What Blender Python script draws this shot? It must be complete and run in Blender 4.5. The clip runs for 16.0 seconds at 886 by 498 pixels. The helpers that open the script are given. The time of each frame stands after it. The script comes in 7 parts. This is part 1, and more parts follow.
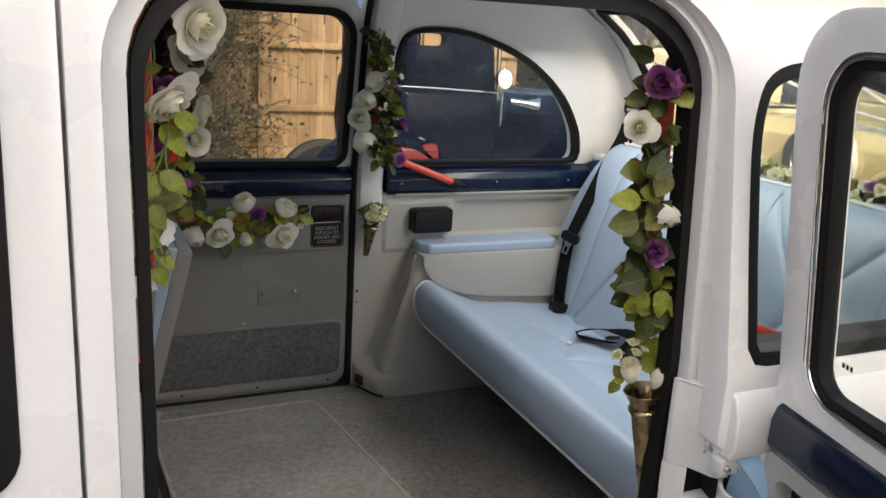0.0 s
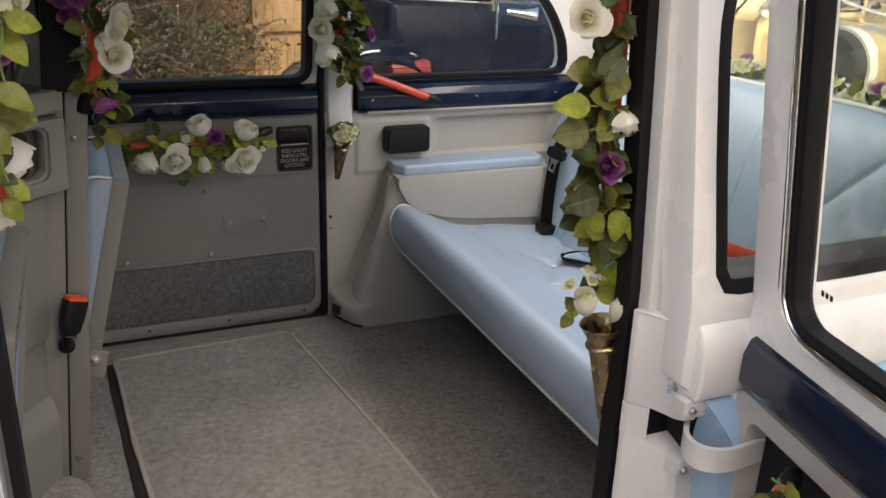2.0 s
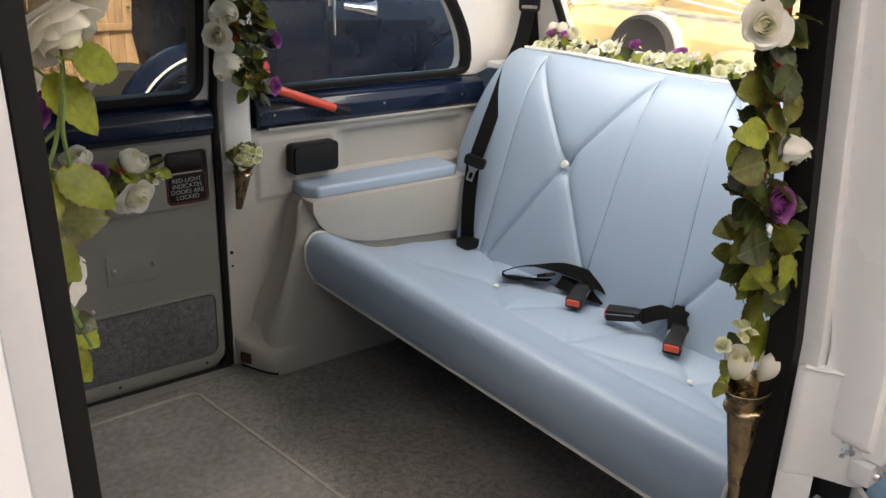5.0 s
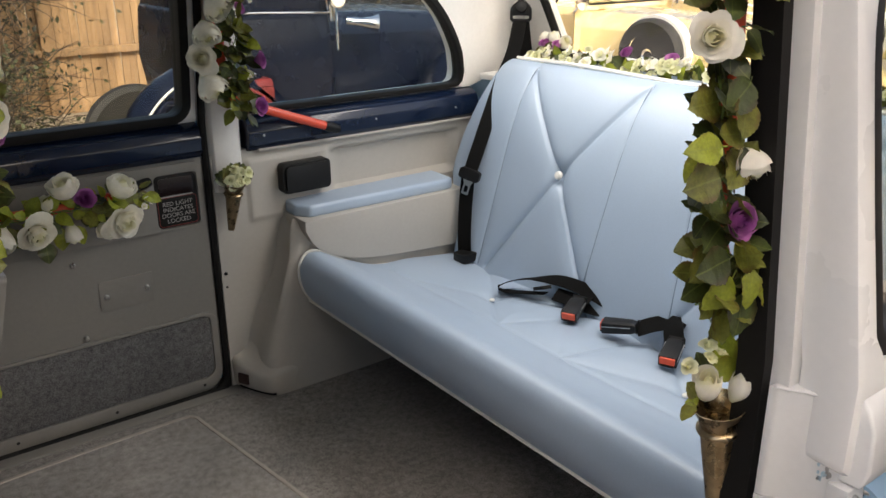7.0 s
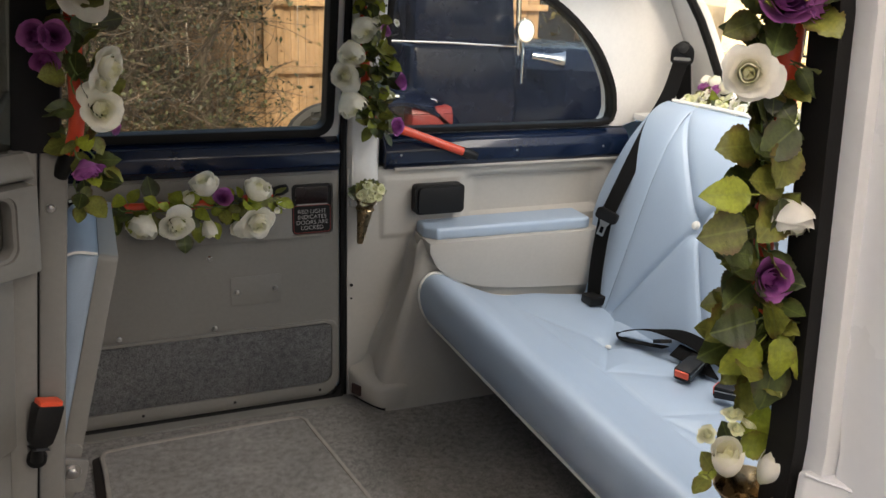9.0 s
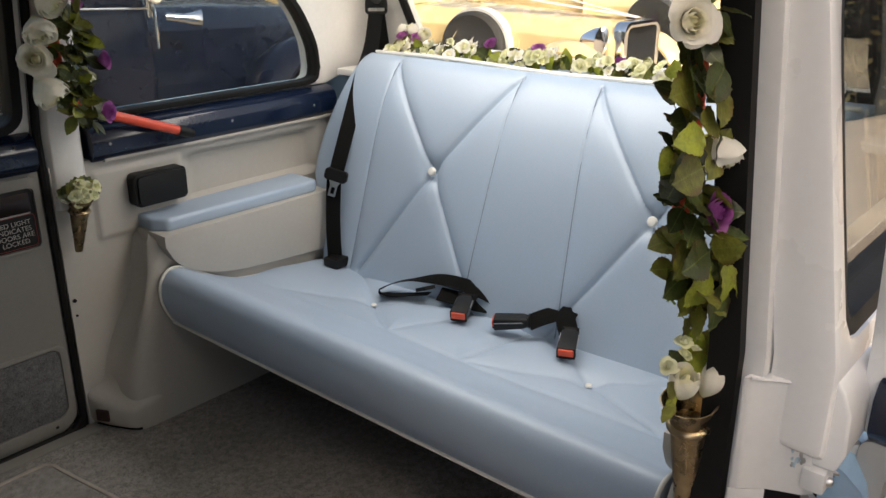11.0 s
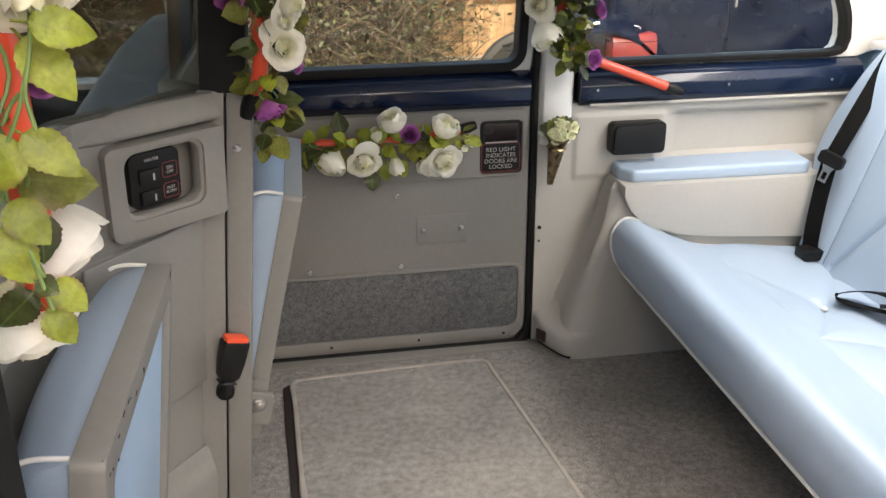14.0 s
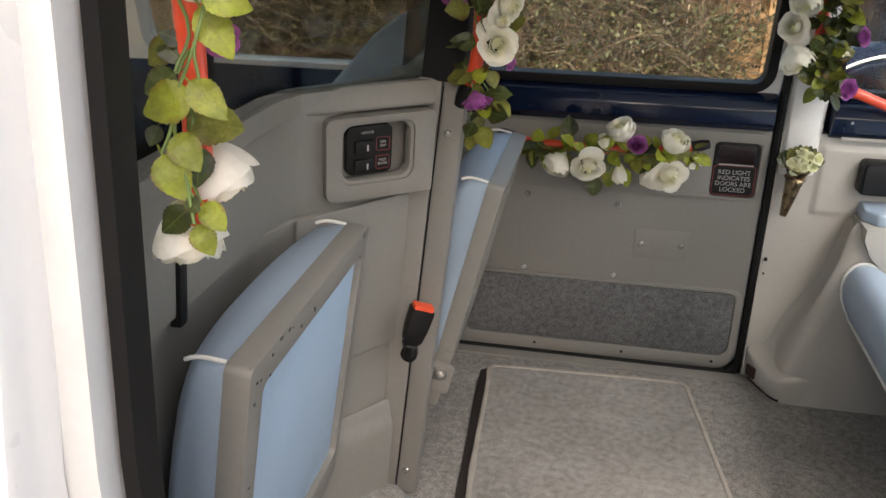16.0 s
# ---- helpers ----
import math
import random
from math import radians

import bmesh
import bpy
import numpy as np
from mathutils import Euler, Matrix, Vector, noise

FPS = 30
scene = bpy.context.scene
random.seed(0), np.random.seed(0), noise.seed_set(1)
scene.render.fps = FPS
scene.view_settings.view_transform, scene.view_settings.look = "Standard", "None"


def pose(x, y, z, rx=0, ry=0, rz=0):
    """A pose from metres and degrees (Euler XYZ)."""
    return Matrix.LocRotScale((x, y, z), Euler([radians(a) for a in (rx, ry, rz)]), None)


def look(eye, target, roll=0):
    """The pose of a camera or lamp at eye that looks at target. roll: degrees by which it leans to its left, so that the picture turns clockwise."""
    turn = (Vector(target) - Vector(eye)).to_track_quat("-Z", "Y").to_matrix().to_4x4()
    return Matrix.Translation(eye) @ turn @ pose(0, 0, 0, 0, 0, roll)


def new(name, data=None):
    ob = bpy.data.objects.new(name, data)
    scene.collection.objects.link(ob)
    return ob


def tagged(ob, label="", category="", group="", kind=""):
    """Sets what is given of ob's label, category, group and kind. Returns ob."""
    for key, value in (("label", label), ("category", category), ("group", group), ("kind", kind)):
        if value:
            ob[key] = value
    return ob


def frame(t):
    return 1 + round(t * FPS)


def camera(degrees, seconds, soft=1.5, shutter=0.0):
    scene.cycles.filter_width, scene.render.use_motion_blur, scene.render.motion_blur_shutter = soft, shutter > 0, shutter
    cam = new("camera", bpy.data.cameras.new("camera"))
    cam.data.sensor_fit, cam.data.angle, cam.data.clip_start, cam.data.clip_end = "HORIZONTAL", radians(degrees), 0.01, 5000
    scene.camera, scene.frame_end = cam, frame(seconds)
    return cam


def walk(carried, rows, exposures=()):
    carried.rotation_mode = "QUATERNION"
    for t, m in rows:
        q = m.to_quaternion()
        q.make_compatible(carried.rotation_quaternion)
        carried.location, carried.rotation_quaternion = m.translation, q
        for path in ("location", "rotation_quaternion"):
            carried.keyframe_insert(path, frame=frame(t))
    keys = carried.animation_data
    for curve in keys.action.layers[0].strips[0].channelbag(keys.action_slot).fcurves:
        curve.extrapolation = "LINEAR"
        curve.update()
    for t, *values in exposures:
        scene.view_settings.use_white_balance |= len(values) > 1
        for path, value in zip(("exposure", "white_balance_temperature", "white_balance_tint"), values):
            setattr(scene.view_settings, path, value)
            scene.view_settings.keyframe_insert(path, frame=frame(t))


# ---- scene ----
cam = camera(55.3, 16.0)
METRES, EYE, TILT, LEAN, TURN = 2.6, 1.674, -15.19, -3.48, -23.47
ROWS = [
    (0.0, 0.0, 0.0, 0.0, 0.0, 0.0, -0.0),
    (0.5, 0.0636, 0.0209, -0.0031, 2.68, -1.34, -0.28),
    (1.0, 0.0851, 0.035, -0.0061, 5.13, -3.06, 0.8),
    (1.5, 0.0829, 0.0485, -0.0065, 3.34, -4.18, -1.07),
    (2.0, 0.0503, 0.0666, -0.002, 1.15, -5.28, 1.47),
    (2.5, 0.0125, 0.0774, 0.0018, 1.87, -5.8, 2.28),
    (3.0, -0.0225, 0.0926, 0.0049, -2.52, -5.57, 2.78),
    (3.5, -0.0582, 0.1246, 0.0121, -5.39, -7.12, 2.43),
    (4.0, -0.0684, 0.1741, 0.0205, -8.33, -7.46, 3.77),
    (4.5, -0.0947, 0.1908, 0.0304, -13.1, -6.83, 4.98),
    (7.0, -0.0619, 0.1921, 0.0375, -12.04, -6.04, 7.06),
    (7.5, -0.0334, 0.1877, 0.0324, -3.69, -3.78, 5.84),
    (8.0, -0.0065, 0.1524, 0.0169, 1.68, -1.23, 3.56),
    (8.5, 0.0324, 0.1615, 0.0224, 2.28, -2.88, 1.9),
    (9.0, 0.0151, 0.1936, 0.025, 1.59, -2.58, 1.09),
    (9.5, -0.0678, 0.2231, 0.0401, -13.32, -5.06, 5.27),
    (10.0, -0.0988, 0.2409, 0.0477, -20.4, -6.68, 7.71),
    (12.5, -0.1133, 0.246, 0.047, -26.84, -9.37, 10.62),
    (13.0, -0.093, 0.2444, 0.0456, -18.52, -8.79, 7.85),
    (13.5, -0.0266, 0.2468, 0.0389, 1.21, -6.75, 3.82),
    (14.0, 0.0149, 0.2365, 0.0353, 14.76, -7.23, 0.18),
    (14.5, 0.0283, 0.1966, 0.0225, 16.06, -6.35, -2.48),
    (15.0, 0.0462, 0.173, 0.0173, 18.38, -7.3, -4.27),
    (15.5, 0.0653, 0.2144, 0.0261, 26.57, -7.57, -5.34),
    (16.0, 0.0786, 0.2349, 0.031, 33.99, -7.78, -6.85),
]
walk(cam, [(t, pose(0, 0, EYE, TILT, LEAN, TURN) @ pose(METRES * x, METRES * y, METRES * z, 90 + pitch, roll, yaw)) for t, x, y, z, yaw, pitch, roll in ROWS], exposures=[(0.0, 0.99, 6500, 10), (0.5, 1.15, 6700, 11.5), (1.0, 1.16, 6850, 12.5), (2.0, 1.09, 6850, 12.5), (2.5, 1.24, 6850, 12.5), (3.0, 1.21, 6850, 12.5), (4.5, 1.02, 6850, 12.5), (8.0, 1.17, 6850, 12.5), (9.0, 1.17, 6850, 12.5), (10.0, 0.95, 7000, 12.5), (12.5, 0.97, 7000, 12.5), (13.0, 1.08, 6950, 12.5), (13.5, 1.18, 6850, 12.5), (14.0, 2.1, 6850, 12.5), (14.5, 2.08, 6850, 12.5), (15.0, 2.06, 6850, 12.5), (15.5, 1.78, 6850, 12.5), (16.0, 1.98, 6850, 12.5)])

# ---- world, sun ----
CY = 1.86          # centre line of the cab
FZ = 0.38          # height of its floor
world = bpy.data.worlds.new("sky")
scene.world = world
world.use_nodes = True
wn, wl = world.node_tree.nodes, world.node_tree.links
sky = wn.new("ShaderNodeTexSky")
sky.sky_type = "NISHITA"
sky.sun_disc = False
sky.sun_elevation, sky.sun_rotation = radians(40), radians(195)
sky.dust_density = 6.0
sky.air_density = 1.0
sky.ozone_density = 0.6
wl.new(sky.outputs[0], wn["Background"].inputs[0])
wn["Background"].inputs[1].default_value = 0.17
sun_data = bpy.data.lights.new("sun", "SUN")
sun_data.energy, sun_data.angle, sun_data.color = 2.0, radians(3), (1.0, 0.92, 0.8)
sun = new("sun", sun_data)
# a veiled sun on the doorway's side of the cab
sun_dir = Vector((math.sin(radians(195)) * math.cos(radians(40)), math.cos(radians(195)) * math.cos(radians(40)), math.sin(radians(40))))
sun.matrix_world = look(sun_dir * 30, (0, 0, 0))
# added area lamp just inside the doorway, a fill in place of daylight
door_fill = bpy.data.lights.new("doorway_fill_lamp", "AREA")
door_fill.shape, door_fill.size, door_fill.size_y, door_fill.energy, door_fill.color = "RECTANGLE", 0.68, 0.30, 0.36, (1.0, 0.98, 0.96)
new("doorway_fill_lamp", door_fill).matrix_world = look((0.48, 1.32, 1.60), (0.50, 1.95, 0.50))
door_fill.spread = radians(95)
# added area lamp flat under the ceiling, a fill for light from the rear window
rear_fill = bpy.data.lights.new("rear_fill_lamp", "AREA")
rear_fill.shape, rear_fill.size, rear_fill.size_y, rear_fill.energy, rear_fill.color = "RECTANGLE", 0.26, 1.25, 3.9, (1.0, 0.97, 0.93)
new("rear_fill_lamp", rear_fill).matrix_world = pose(1.53, CY, 1.594)

# ---- materials ----
def material(name, base, rough=0.5, metal=0.0, spec=0.5, vary=0.12, scale=6.0, bump=0.0, bump_scale=200.0, coat=0.0,
             random_hue=0.0, fine=0.05, fine_scale=90.0, sheen=0.0, sub=0.0, rough_vary=0.08, stretch=(1, 1, 1), island=False):
    """A painted, moulded or woven surface: large blotches, fine grain, roughness variation and relief."""
    m = bpy.data.materials.new(name)
    m.use_nodes = True
    n, l = m.node_tree.nodes, m.node_tree.links
    b = n["Principled BSDF"]
    b.inputs["Metallic"].default_value = metal
    b.inputs["Specular IOR Level"].default_value = spec
    b.inputs["Coat Weight"].default_value = coat
    b.inputs["Coat Roughness"].default_value = 0.08
    if sheen:
        b.inputs["Sheen Weight"].default_value = sheen
        b.inputs["Sheen Roughness"].default_value = 0.5
    if sub:
        b.inputs["Subsurface Weight"].default_value = sub
        b.inputs["Subsurface Radius"].default_value = (0.01, 0.008, 0.005)
        b.inputs["Subsurface Scale"].default_value = 0.5
    geo = n.new("ShaderNodeNewGeometry")
    mp = n.new("ShaderNodeMapping")
    mp.inputs["Scale"].default_value = stretch
    l.new(geo.outputs["Position"], mp.inputs[0])
    big, small = n.new("ShaderNodeTexNoise"), n.new("ShaderNodeTexNoise")
    big.inputs["Scale"].default_value, big.inputs["Detail"].default_value = scale, 5
    small.inputs["Scale"].default_value, small.inputs["Detail"].default_value = fine_scale, 3
    l.new(mp.outputs[0], big.inputs[0]), l.new(mp.outputs[0], small.inputs[0])

    def ramp(src, lo, hi, a=0.3, z=0.7):
        r = n.new("ShaderNodeMapRange")
        for k, v in zip(("From Min", "From Max", "To Min", "To Max"), (a, z, lo, hi)):
            r.inputs[k].default_value = v
        l.new(src, r.inputs[0])
        return r.outputs[0]

    f1, f2 = ramp(big.outputs[0], 1 - vary, 1 + vary), ramp(small.outputs[0], 1 - fine, 1 + fine)
    mul = n.new("ShaderNodeMath")
    mul.operation = "MULTIPLY"
    l.new(f1, mul.inputs[0]), l.new(f2, mul.inputs[1])
    value = mul.outputs[0]
    if random_hue:
        info = n.new("ShaderNodeObjectInfo")
        src = geo.outputs["Random Per Island"] if island else info.outputs["Random"]
        m2 = n.new("ShaderNodeMath")
        m2.operation = "MULTIPLY"
        l.new(value, m2.inputs[0]), l.new(ramp(src, 1 - random_hue, 1 + random_hue, 0, 1), m2.inputs[1])
        value = m2.outputs[0]
    col = n.new("ShaderNodeVectorMath")
    col.operation = "SCALE"
    col.inputs[0].default_value = base[:3]
    l.new(value, col.inputs["Scale"])
    l.new(col.outputs[0], b.inputs["Base Color"])
    l.new(ramp(big.outputs[0], max(0.02, rough - rough_vary), min(1, rough + rough_vary)), b.inputs["Roughness"])
    if bump:
        tex = n.new("ShaderNodeTexNoise")
        tex.inputs["Scale"].default_value, tex.inputs["Detail"].default_value = bump_scale, 2
        l.new(mp.outputs[0], tex.inputs[0])
        bp = n.new("ShaderNodeBump")
        bp.inputs["Strength"].default_value, bp.inputs["Distance"].default_value = bump, 0.002
        l.new(tex.outputs[0], bp.inputs["Height"])
        l.new(bp.outputs[0], b.inputs["Normal"])
    return m


def glass_material(name, tint=(0.86, 0.9, 0.88), gloss=1.0):
    """Thin clear glass: transparent, with a mirror-like share that grows towards grazing."""
    m = bpy.data.materials.new(name)
    m.use_nodes = True
    n, l = m.node_tree.nodes, m.node_tree.links
    n.remove(n["Principled BSDF"])
    tr, gl, fr, mx, sc, pw = (n.new("ShaderNode" + k) for k in ("BsdfTransparent", "BsdfGlossy", "LayerWeight", "MixShader", "Math", "Math"))
    tr.inputs[0].default_value = (*tint, 1)
    gl.inputs["Roughness"].default_value = 0.01
    fr.inputs[0].default_value = 0.5
    pw.operation, sc.operation = "POWER", "MULTIPLY_ADD"
    pw.inputs[1].default_value, sc.inputs[1].default_value, sc.inputs[2].default_value = 5.0, 0.85 * gloss, 0.025 * gloss
    l.new(fr.outputs["Facing"], pw.inputs[0]), l.new(pw.outputs[0], sc.inputs[0])
    l.new(sc.outputs[0], mx.inputs[0]), l.new(tr.outputs[0], mx.inputs[1]), l.new(gl.outputs[0], mx.inputs[2])
    l.new(mx.outputs[0], n["Material Output"].inputs[0])
    return m


def carpet_material(name, dark, light, scale=420.0):
    """Short looped pile: two-tone flecks, worn paths and a rough relief."""
    m = bpy.data.materials.new(name)
    m.use_nodes = True
    n, l = m.node_tree.nodes, m.node_tree.links
    b = n["Principled BSDF"]
    b.inputs["Roughness"].default_value = 0.95
    b.inputs["Specular IOR Level"].default_value = 0.1
    b.inputs["Sheen Weight"].default_value = 0.15
    geo = n.new("ShaderNodeNewGeometry")
    fleck, mid, wear = (n.new("ShaderNodeTexNoise") for _ in range(3))
    for tex, s, d in ((fleck, scale, 2), (mid, 60.0, 4), (wear, 5.0, 4)):
        tex.inputs["Scale"].default_value, tex.inputs["Detail"].default_value = s, d
        l.new(geo.outputs["Position"], tex.inputs[0])
    r = n.new("ShaderNodeValToRGB")
    r.color_ramp.elements[0].position, r.color_ramp.elements[1].position = 0.34, 0.66
    r.color_ramp.elements[0].color, r.color_ramp.elements[1].color = (*dark, 1), (*light, 1)
    add = n.new("ShaderNodeMath")
    add.operation = "MULTIPLY_ADD"
    add.inputs[1].default_value, add.inputs[2].default_value = 0.35, 0.0
    l.new(mid.outputs[0], add.inputs[0])
    add2 = n.new("ShaderNodeMath")
    add2.operation = "MULTIPLY_ADD"
    add2.inputs[1].default_value = 0.65
    l.new(fleck.outputs[0], add2.inputs[0]), l.new(add.outputs[0], add2.inputs[2])
    l.new(add2.outputs[0], r.inputs[0])
    w = n.new("ShaderNodeMapRange")
    for k, v in zip(("From Min", "From Max", "To Min", "To Max"), (0.3, 0.7, 0.86, 1.14)):
        w.inputs[k].default_value = v
    l.new(wear.outputs[0], w.inputs[0])
    sc = n.new("ShaderNodeVectorMath")
    sc.operation = "SCALE"
    l.new(r.outputs[0], sc.inputs[0]), l.new(w.outputs[0], sc.inputs["Scale"])
    l.new(sc.outputs[0], b.inputs["Base Color"])
    bp = n.new("ShaderNodeBump")
    bp.inputs["Strength"].default_value, bp.inputs["Distance"].default_value = 0.8, 0.003
    l.new(fleck.outputs[0], bp.inputs["Height"])
    l.new(bp.outputs[0], b.inputs["Normal"])
    return m


WHITE = material("white_paint", (0.84, 0.83, 0.80), 0.28, coat=0.6, vary=0.008, fine=0.01, rough_vary=0.02)
LINER = material("white_headliner", (0.8, 0.785, 0.75), 0.42, vary=0.03, fine=0.02, bump=0.05, bump_scale=500)
JAMB = material("jamb_paint", (0.68, 0.675, 0.65), 0.4, vary=0.025, scale=14, fine=0.02, coat=0.25, rough_vary=0.04, bump=0.03, bump_scale=120)
GREY = material("grey_plastic", (0.205, 0.196, 0.178), 0.5, vary=0.05, scale=4, fine=0.03, bump=0.12, bump_scale=900)
PALE = material("pale_grey_plastic", (0.43, 0.41, 0.37), 0.45, vary=0.04, scale=4, fine=0.02, bump=0.1, bump_scale=900)
NAVY = material("navy_paint", (0.004, 0.010, 0.030), 0.2, spec=0.3, coat=0.4, vary=0.1, fine=0.03, rough_vary=0.05)
NAVY_CAR = material("navy_coachwork", (0.003, 0.005, 0.015), 0.25, spec=0.22, coat=0.12, vary=0.1, fine=0.03)
BLUE_PAINT = material("light_blue_paint", (0.33, 0.52, 0.7), 0.22, coat=0.9, vary=0.03, fine=0.02)
VINYL = material("light_blue_vinyl", (0.355, 0.447, 0.558), 0.42, spec=0.78, vary=0.03, scale=3, fine=0.03, fine_scale=300, bump=0.14, bump_scale=1400, rough_vary=0.015)
VINYL_BACK = material("light_blue_board", (0.33, 0.45, 0.58), 0.5, vary=0.05, scale=7, fine=0.03, bump=0.1, bump_scale=700)
PIPING = material("white_piping", (0.74, 0.73, 0.68), 0.45, vary=0.05, fine=0.03)
CARPET = carpet_material("grey_carpet", (0.095, 0.089, 0.083), (0.36, 0.34, 0.315))
MATC = carpet_material("mat_carpet", (0.12, 0.113, 0.104), (0.40, 0.38, 0.352))
KICK = carpet_material("kick_carpet", (0.055, 0.055, 0.055), (0.2, 0.2, 0.2))
BINDING = material("beige_binding", (0.36, 0.325, 0.285), 0.8, vary=0.12, scale=20, fine=0.12, fine_scale=400, bump=0.5, bump_scale=700)
RUBBER = material("black_rubber", (0.007, 0.0065, 0.006), 0.6, spec=0.25, vary=0.2, fine=0.1, bump=0.12, bump_scale=300)
BLACK = material("black_plastic", (0.006, 0.006, 0.006), 0.45, spec=0.3, vary=0.15, fine=0.08, bump=0.1, bump_scale=800)
WEBBING = material("black_webbing", (0.005, 0.005, 0.005), 0.85, spec=0.12, vary=0.15, fine=0.3, fine_scale=900, bump=0.6, bump_scale=1100)
ORANGE = material("orange_rail", (0.72, 0.075, 0.028), 0.34, vary=0.06, fine=0.03, coat=0.2)
REDBTN = material("red_button", (0.75, 0.09, 0.035), 0.4, vary=0.05)
STEEL = material("screw_steel", (0.55, 0.54, 0.52), 0.3, metal=1.0, vary=0.1)
CHROME = material("chrome", (0.82, 0.82, 0.82), 0.08, metal=1.0, vary=0.05, rough_vary=0.05)
BRASS = material("aged_brass", (0.36, 0.28, 0.17), 0.3, metal=1.0, vary=0.3, scale=40, fine=0.1, rough_vary=0.12)
TEXT = material("white_print", (0.36, 0.35, 0.34), 0.6, vary=0.03)
REDTEXT = material("red_print", (0.24, 0.045, 0.035), 0.6, vary=0.03)
PETAL_W = material("white_petals", (0.94, 0.915, 0.82), 0.6, vary=0.05, scale=30, fine=0.04, random_hue=0.05, sub=0.0, bump=0.15, bump_scale=150)
PETAL_C = material("cream_petals", (0.78, 0.78, 0.52), 0.6, vary=0.1, scale=60, fine=0.06, random_hue=0.12, sub=0.15)
PETAL_P = material("purple_petals", (0.40, 0.12, 0.37), 0.6, vary=0.18, scale=50, fine=0.08, random_hue=0.2, sub=0.1)
PETAL_K = material("pink_petals", (0.52, 0.19, 0.47), 0.6, vary=0.18, scale=50, fine=0.08, random_hue=0.15, sub=0.1)
LEAF_M = material("olive_leaves", (0.15, 0.155, 0.026), 0.4, vary=0.35, scale=45, fine=0.2, fine_scale=250, random_hue=0.3, bump=0.3, bump_scale=300)
LEAF = material("green_leaves", (0.045, 0.06, 0.014), 0.38, vary=0.35, scale=45, fine=0.2, fine_scale=250, random_hue=0.35, bump=0.3, bump_scale=300)
LEAF_L = material("lime_leaves", (0.27, 0.31, 0.03), 0.42, vary=0.25, scale=45, fine=0.15, fine_scale=250, random_hue=0.25, bump=0.3, bump_scale=300)
STEM = material("green_stem", (0.15, 0.22, 0.06), 0.55, vary=0.2)
GLASS = glass_material("window_glass", (0.84, 0.86, 0.82), 1.0)
GLASS_D = glass_material("smoky_partition_glass", (0.6, 0.6, 0.57), 1.0)
GLASS_N = glass_material("clear_glass", (0.94, 0.955, 0.945), 1.35)
FENCE = material("fence_wood", (0.31, 0.195, 0.105), 0.75, vary=0.25, scale=3, stretch=(6, 6, 0.6), fine=0.2, fine_scale=40, random_hue=0.18, bump=0.4, bump_scale=60)
TWIG = material("bush_twigs", (0.07, 0.052, 0.036), 0.85, vary=0.3, random_hue=0.7, island=True)
BUSHLEAF = material("bush_leaves", (0.042, 0.048, 0.018), 0.6, vary=0.3, random_hue=0.75, island=True)
HEDGE = material("hedge_leaves", (0.1, 0.085, 0.035), 0.6, vary=0.3, random_hue=0.5, island=True)
GRAVEL = material("gravel", (0.34, 0.28, 0.21), 0.9, vary=0.2, scale=1.2, fine=0.35, fine_scale=45, bump=1.0, bump_scale=70)
YELLOW = material("cream_yellow_paint", (0.74, 0.58, 0.29), 0.25, coat=0.7, vary=0.03)
CREAM = material("cream_paint", (0.78, 0.66, 0.42), 0.3, coat=0.5, vary=0.04)
TYRE = material("tyre", (0.022, 0.021, 0.02), 0.75, vary=0.2, bump=0.4, bump_scale=90)
TYRE_W = material("whitewall", (0.75, 0.73, 0.68), 0.55, vary=0.05)
RIBBON = material("pale_ribbon", (0.72, 0.6, 0.55), 0.4, vary=0.05, sheen=0.3)
CASE = material("red_case", (0.14, 0.016, 0.016), 0.4, vary=0.1)
# near-black for dark parts; also stands in for shade in recesses and upper cabin
DARK = material("dark_parts_and_shade", (0.010, 0.010, 0.011), 0.7, spec=0.2, vary=0.15)


def cloth(m, share):
    """Thin silk: a share of the light passes through the weave."""
    n, l = m.node_tree.nodes, m.node_tree.links
    b, out = n["Principled BSDF"], n["Material Output"]
    tr, mx = n.new("ShaderNodeBsdfTranslucent"), n.new("ShaderNodeMixShader")
    l.new(b.inputs["Base Color"].links[0].from_socket, tr.inputs[0])
    mx.inputs[0].default_value = share
    l.new(b.outputs[0], mx.inputs[1]), l.new(tr.outputs[0], mx.inputs[2])
    l.new(mx.outputs[0], out.inputs[0])


def heart(m, inner):
    """Silk roses: the petals near the flower's axis are tinted."""
    n, l = m.node_tree.nodes, m.node_tree.links
    b = n["Principled BSDF"]
    src = b.inputs["Base Color"].links[0].from_socket
    co, mul, ln, rm, mx = (n.new("ShaderNode" + k) for k in ("TexCoord", "VectorMath", "VectorMath", "MapRange", "MixRGB"))
    mul.operation, ln.operation = "MULTIPLY", "LENGTH"
    mul.inputs[1].default_value = (1, 1, 0)
    l.new(co.outputs["Object"], mul.inputs[0]), l.new(mul.outputs[0], ln.inputs[0])
    for k, v in zip(("From Min", "From Max", "To Min", "To Max"), (0.12, 0.5, 1.0, 0.0)):
        rm.inputs[k].default_value = v
    l.new(ln.outputs["Value"], rm.inputs[0])
    l.new(rm.outputs[0], mx.inputs[0]), l.new(src, mx.inputs[1])
    mx.inputs[2].default_value = (*inner, 1)
    l.new(mx.outputs[0], b.inputs["Base Color"])


heart(PETAL_W, (0.84, 0.82, 0.55))
heart(PETAL_P, (0.26, 0.05, 0.24))
heart(PETAL_K, (0.36, 0.10, 0.33))


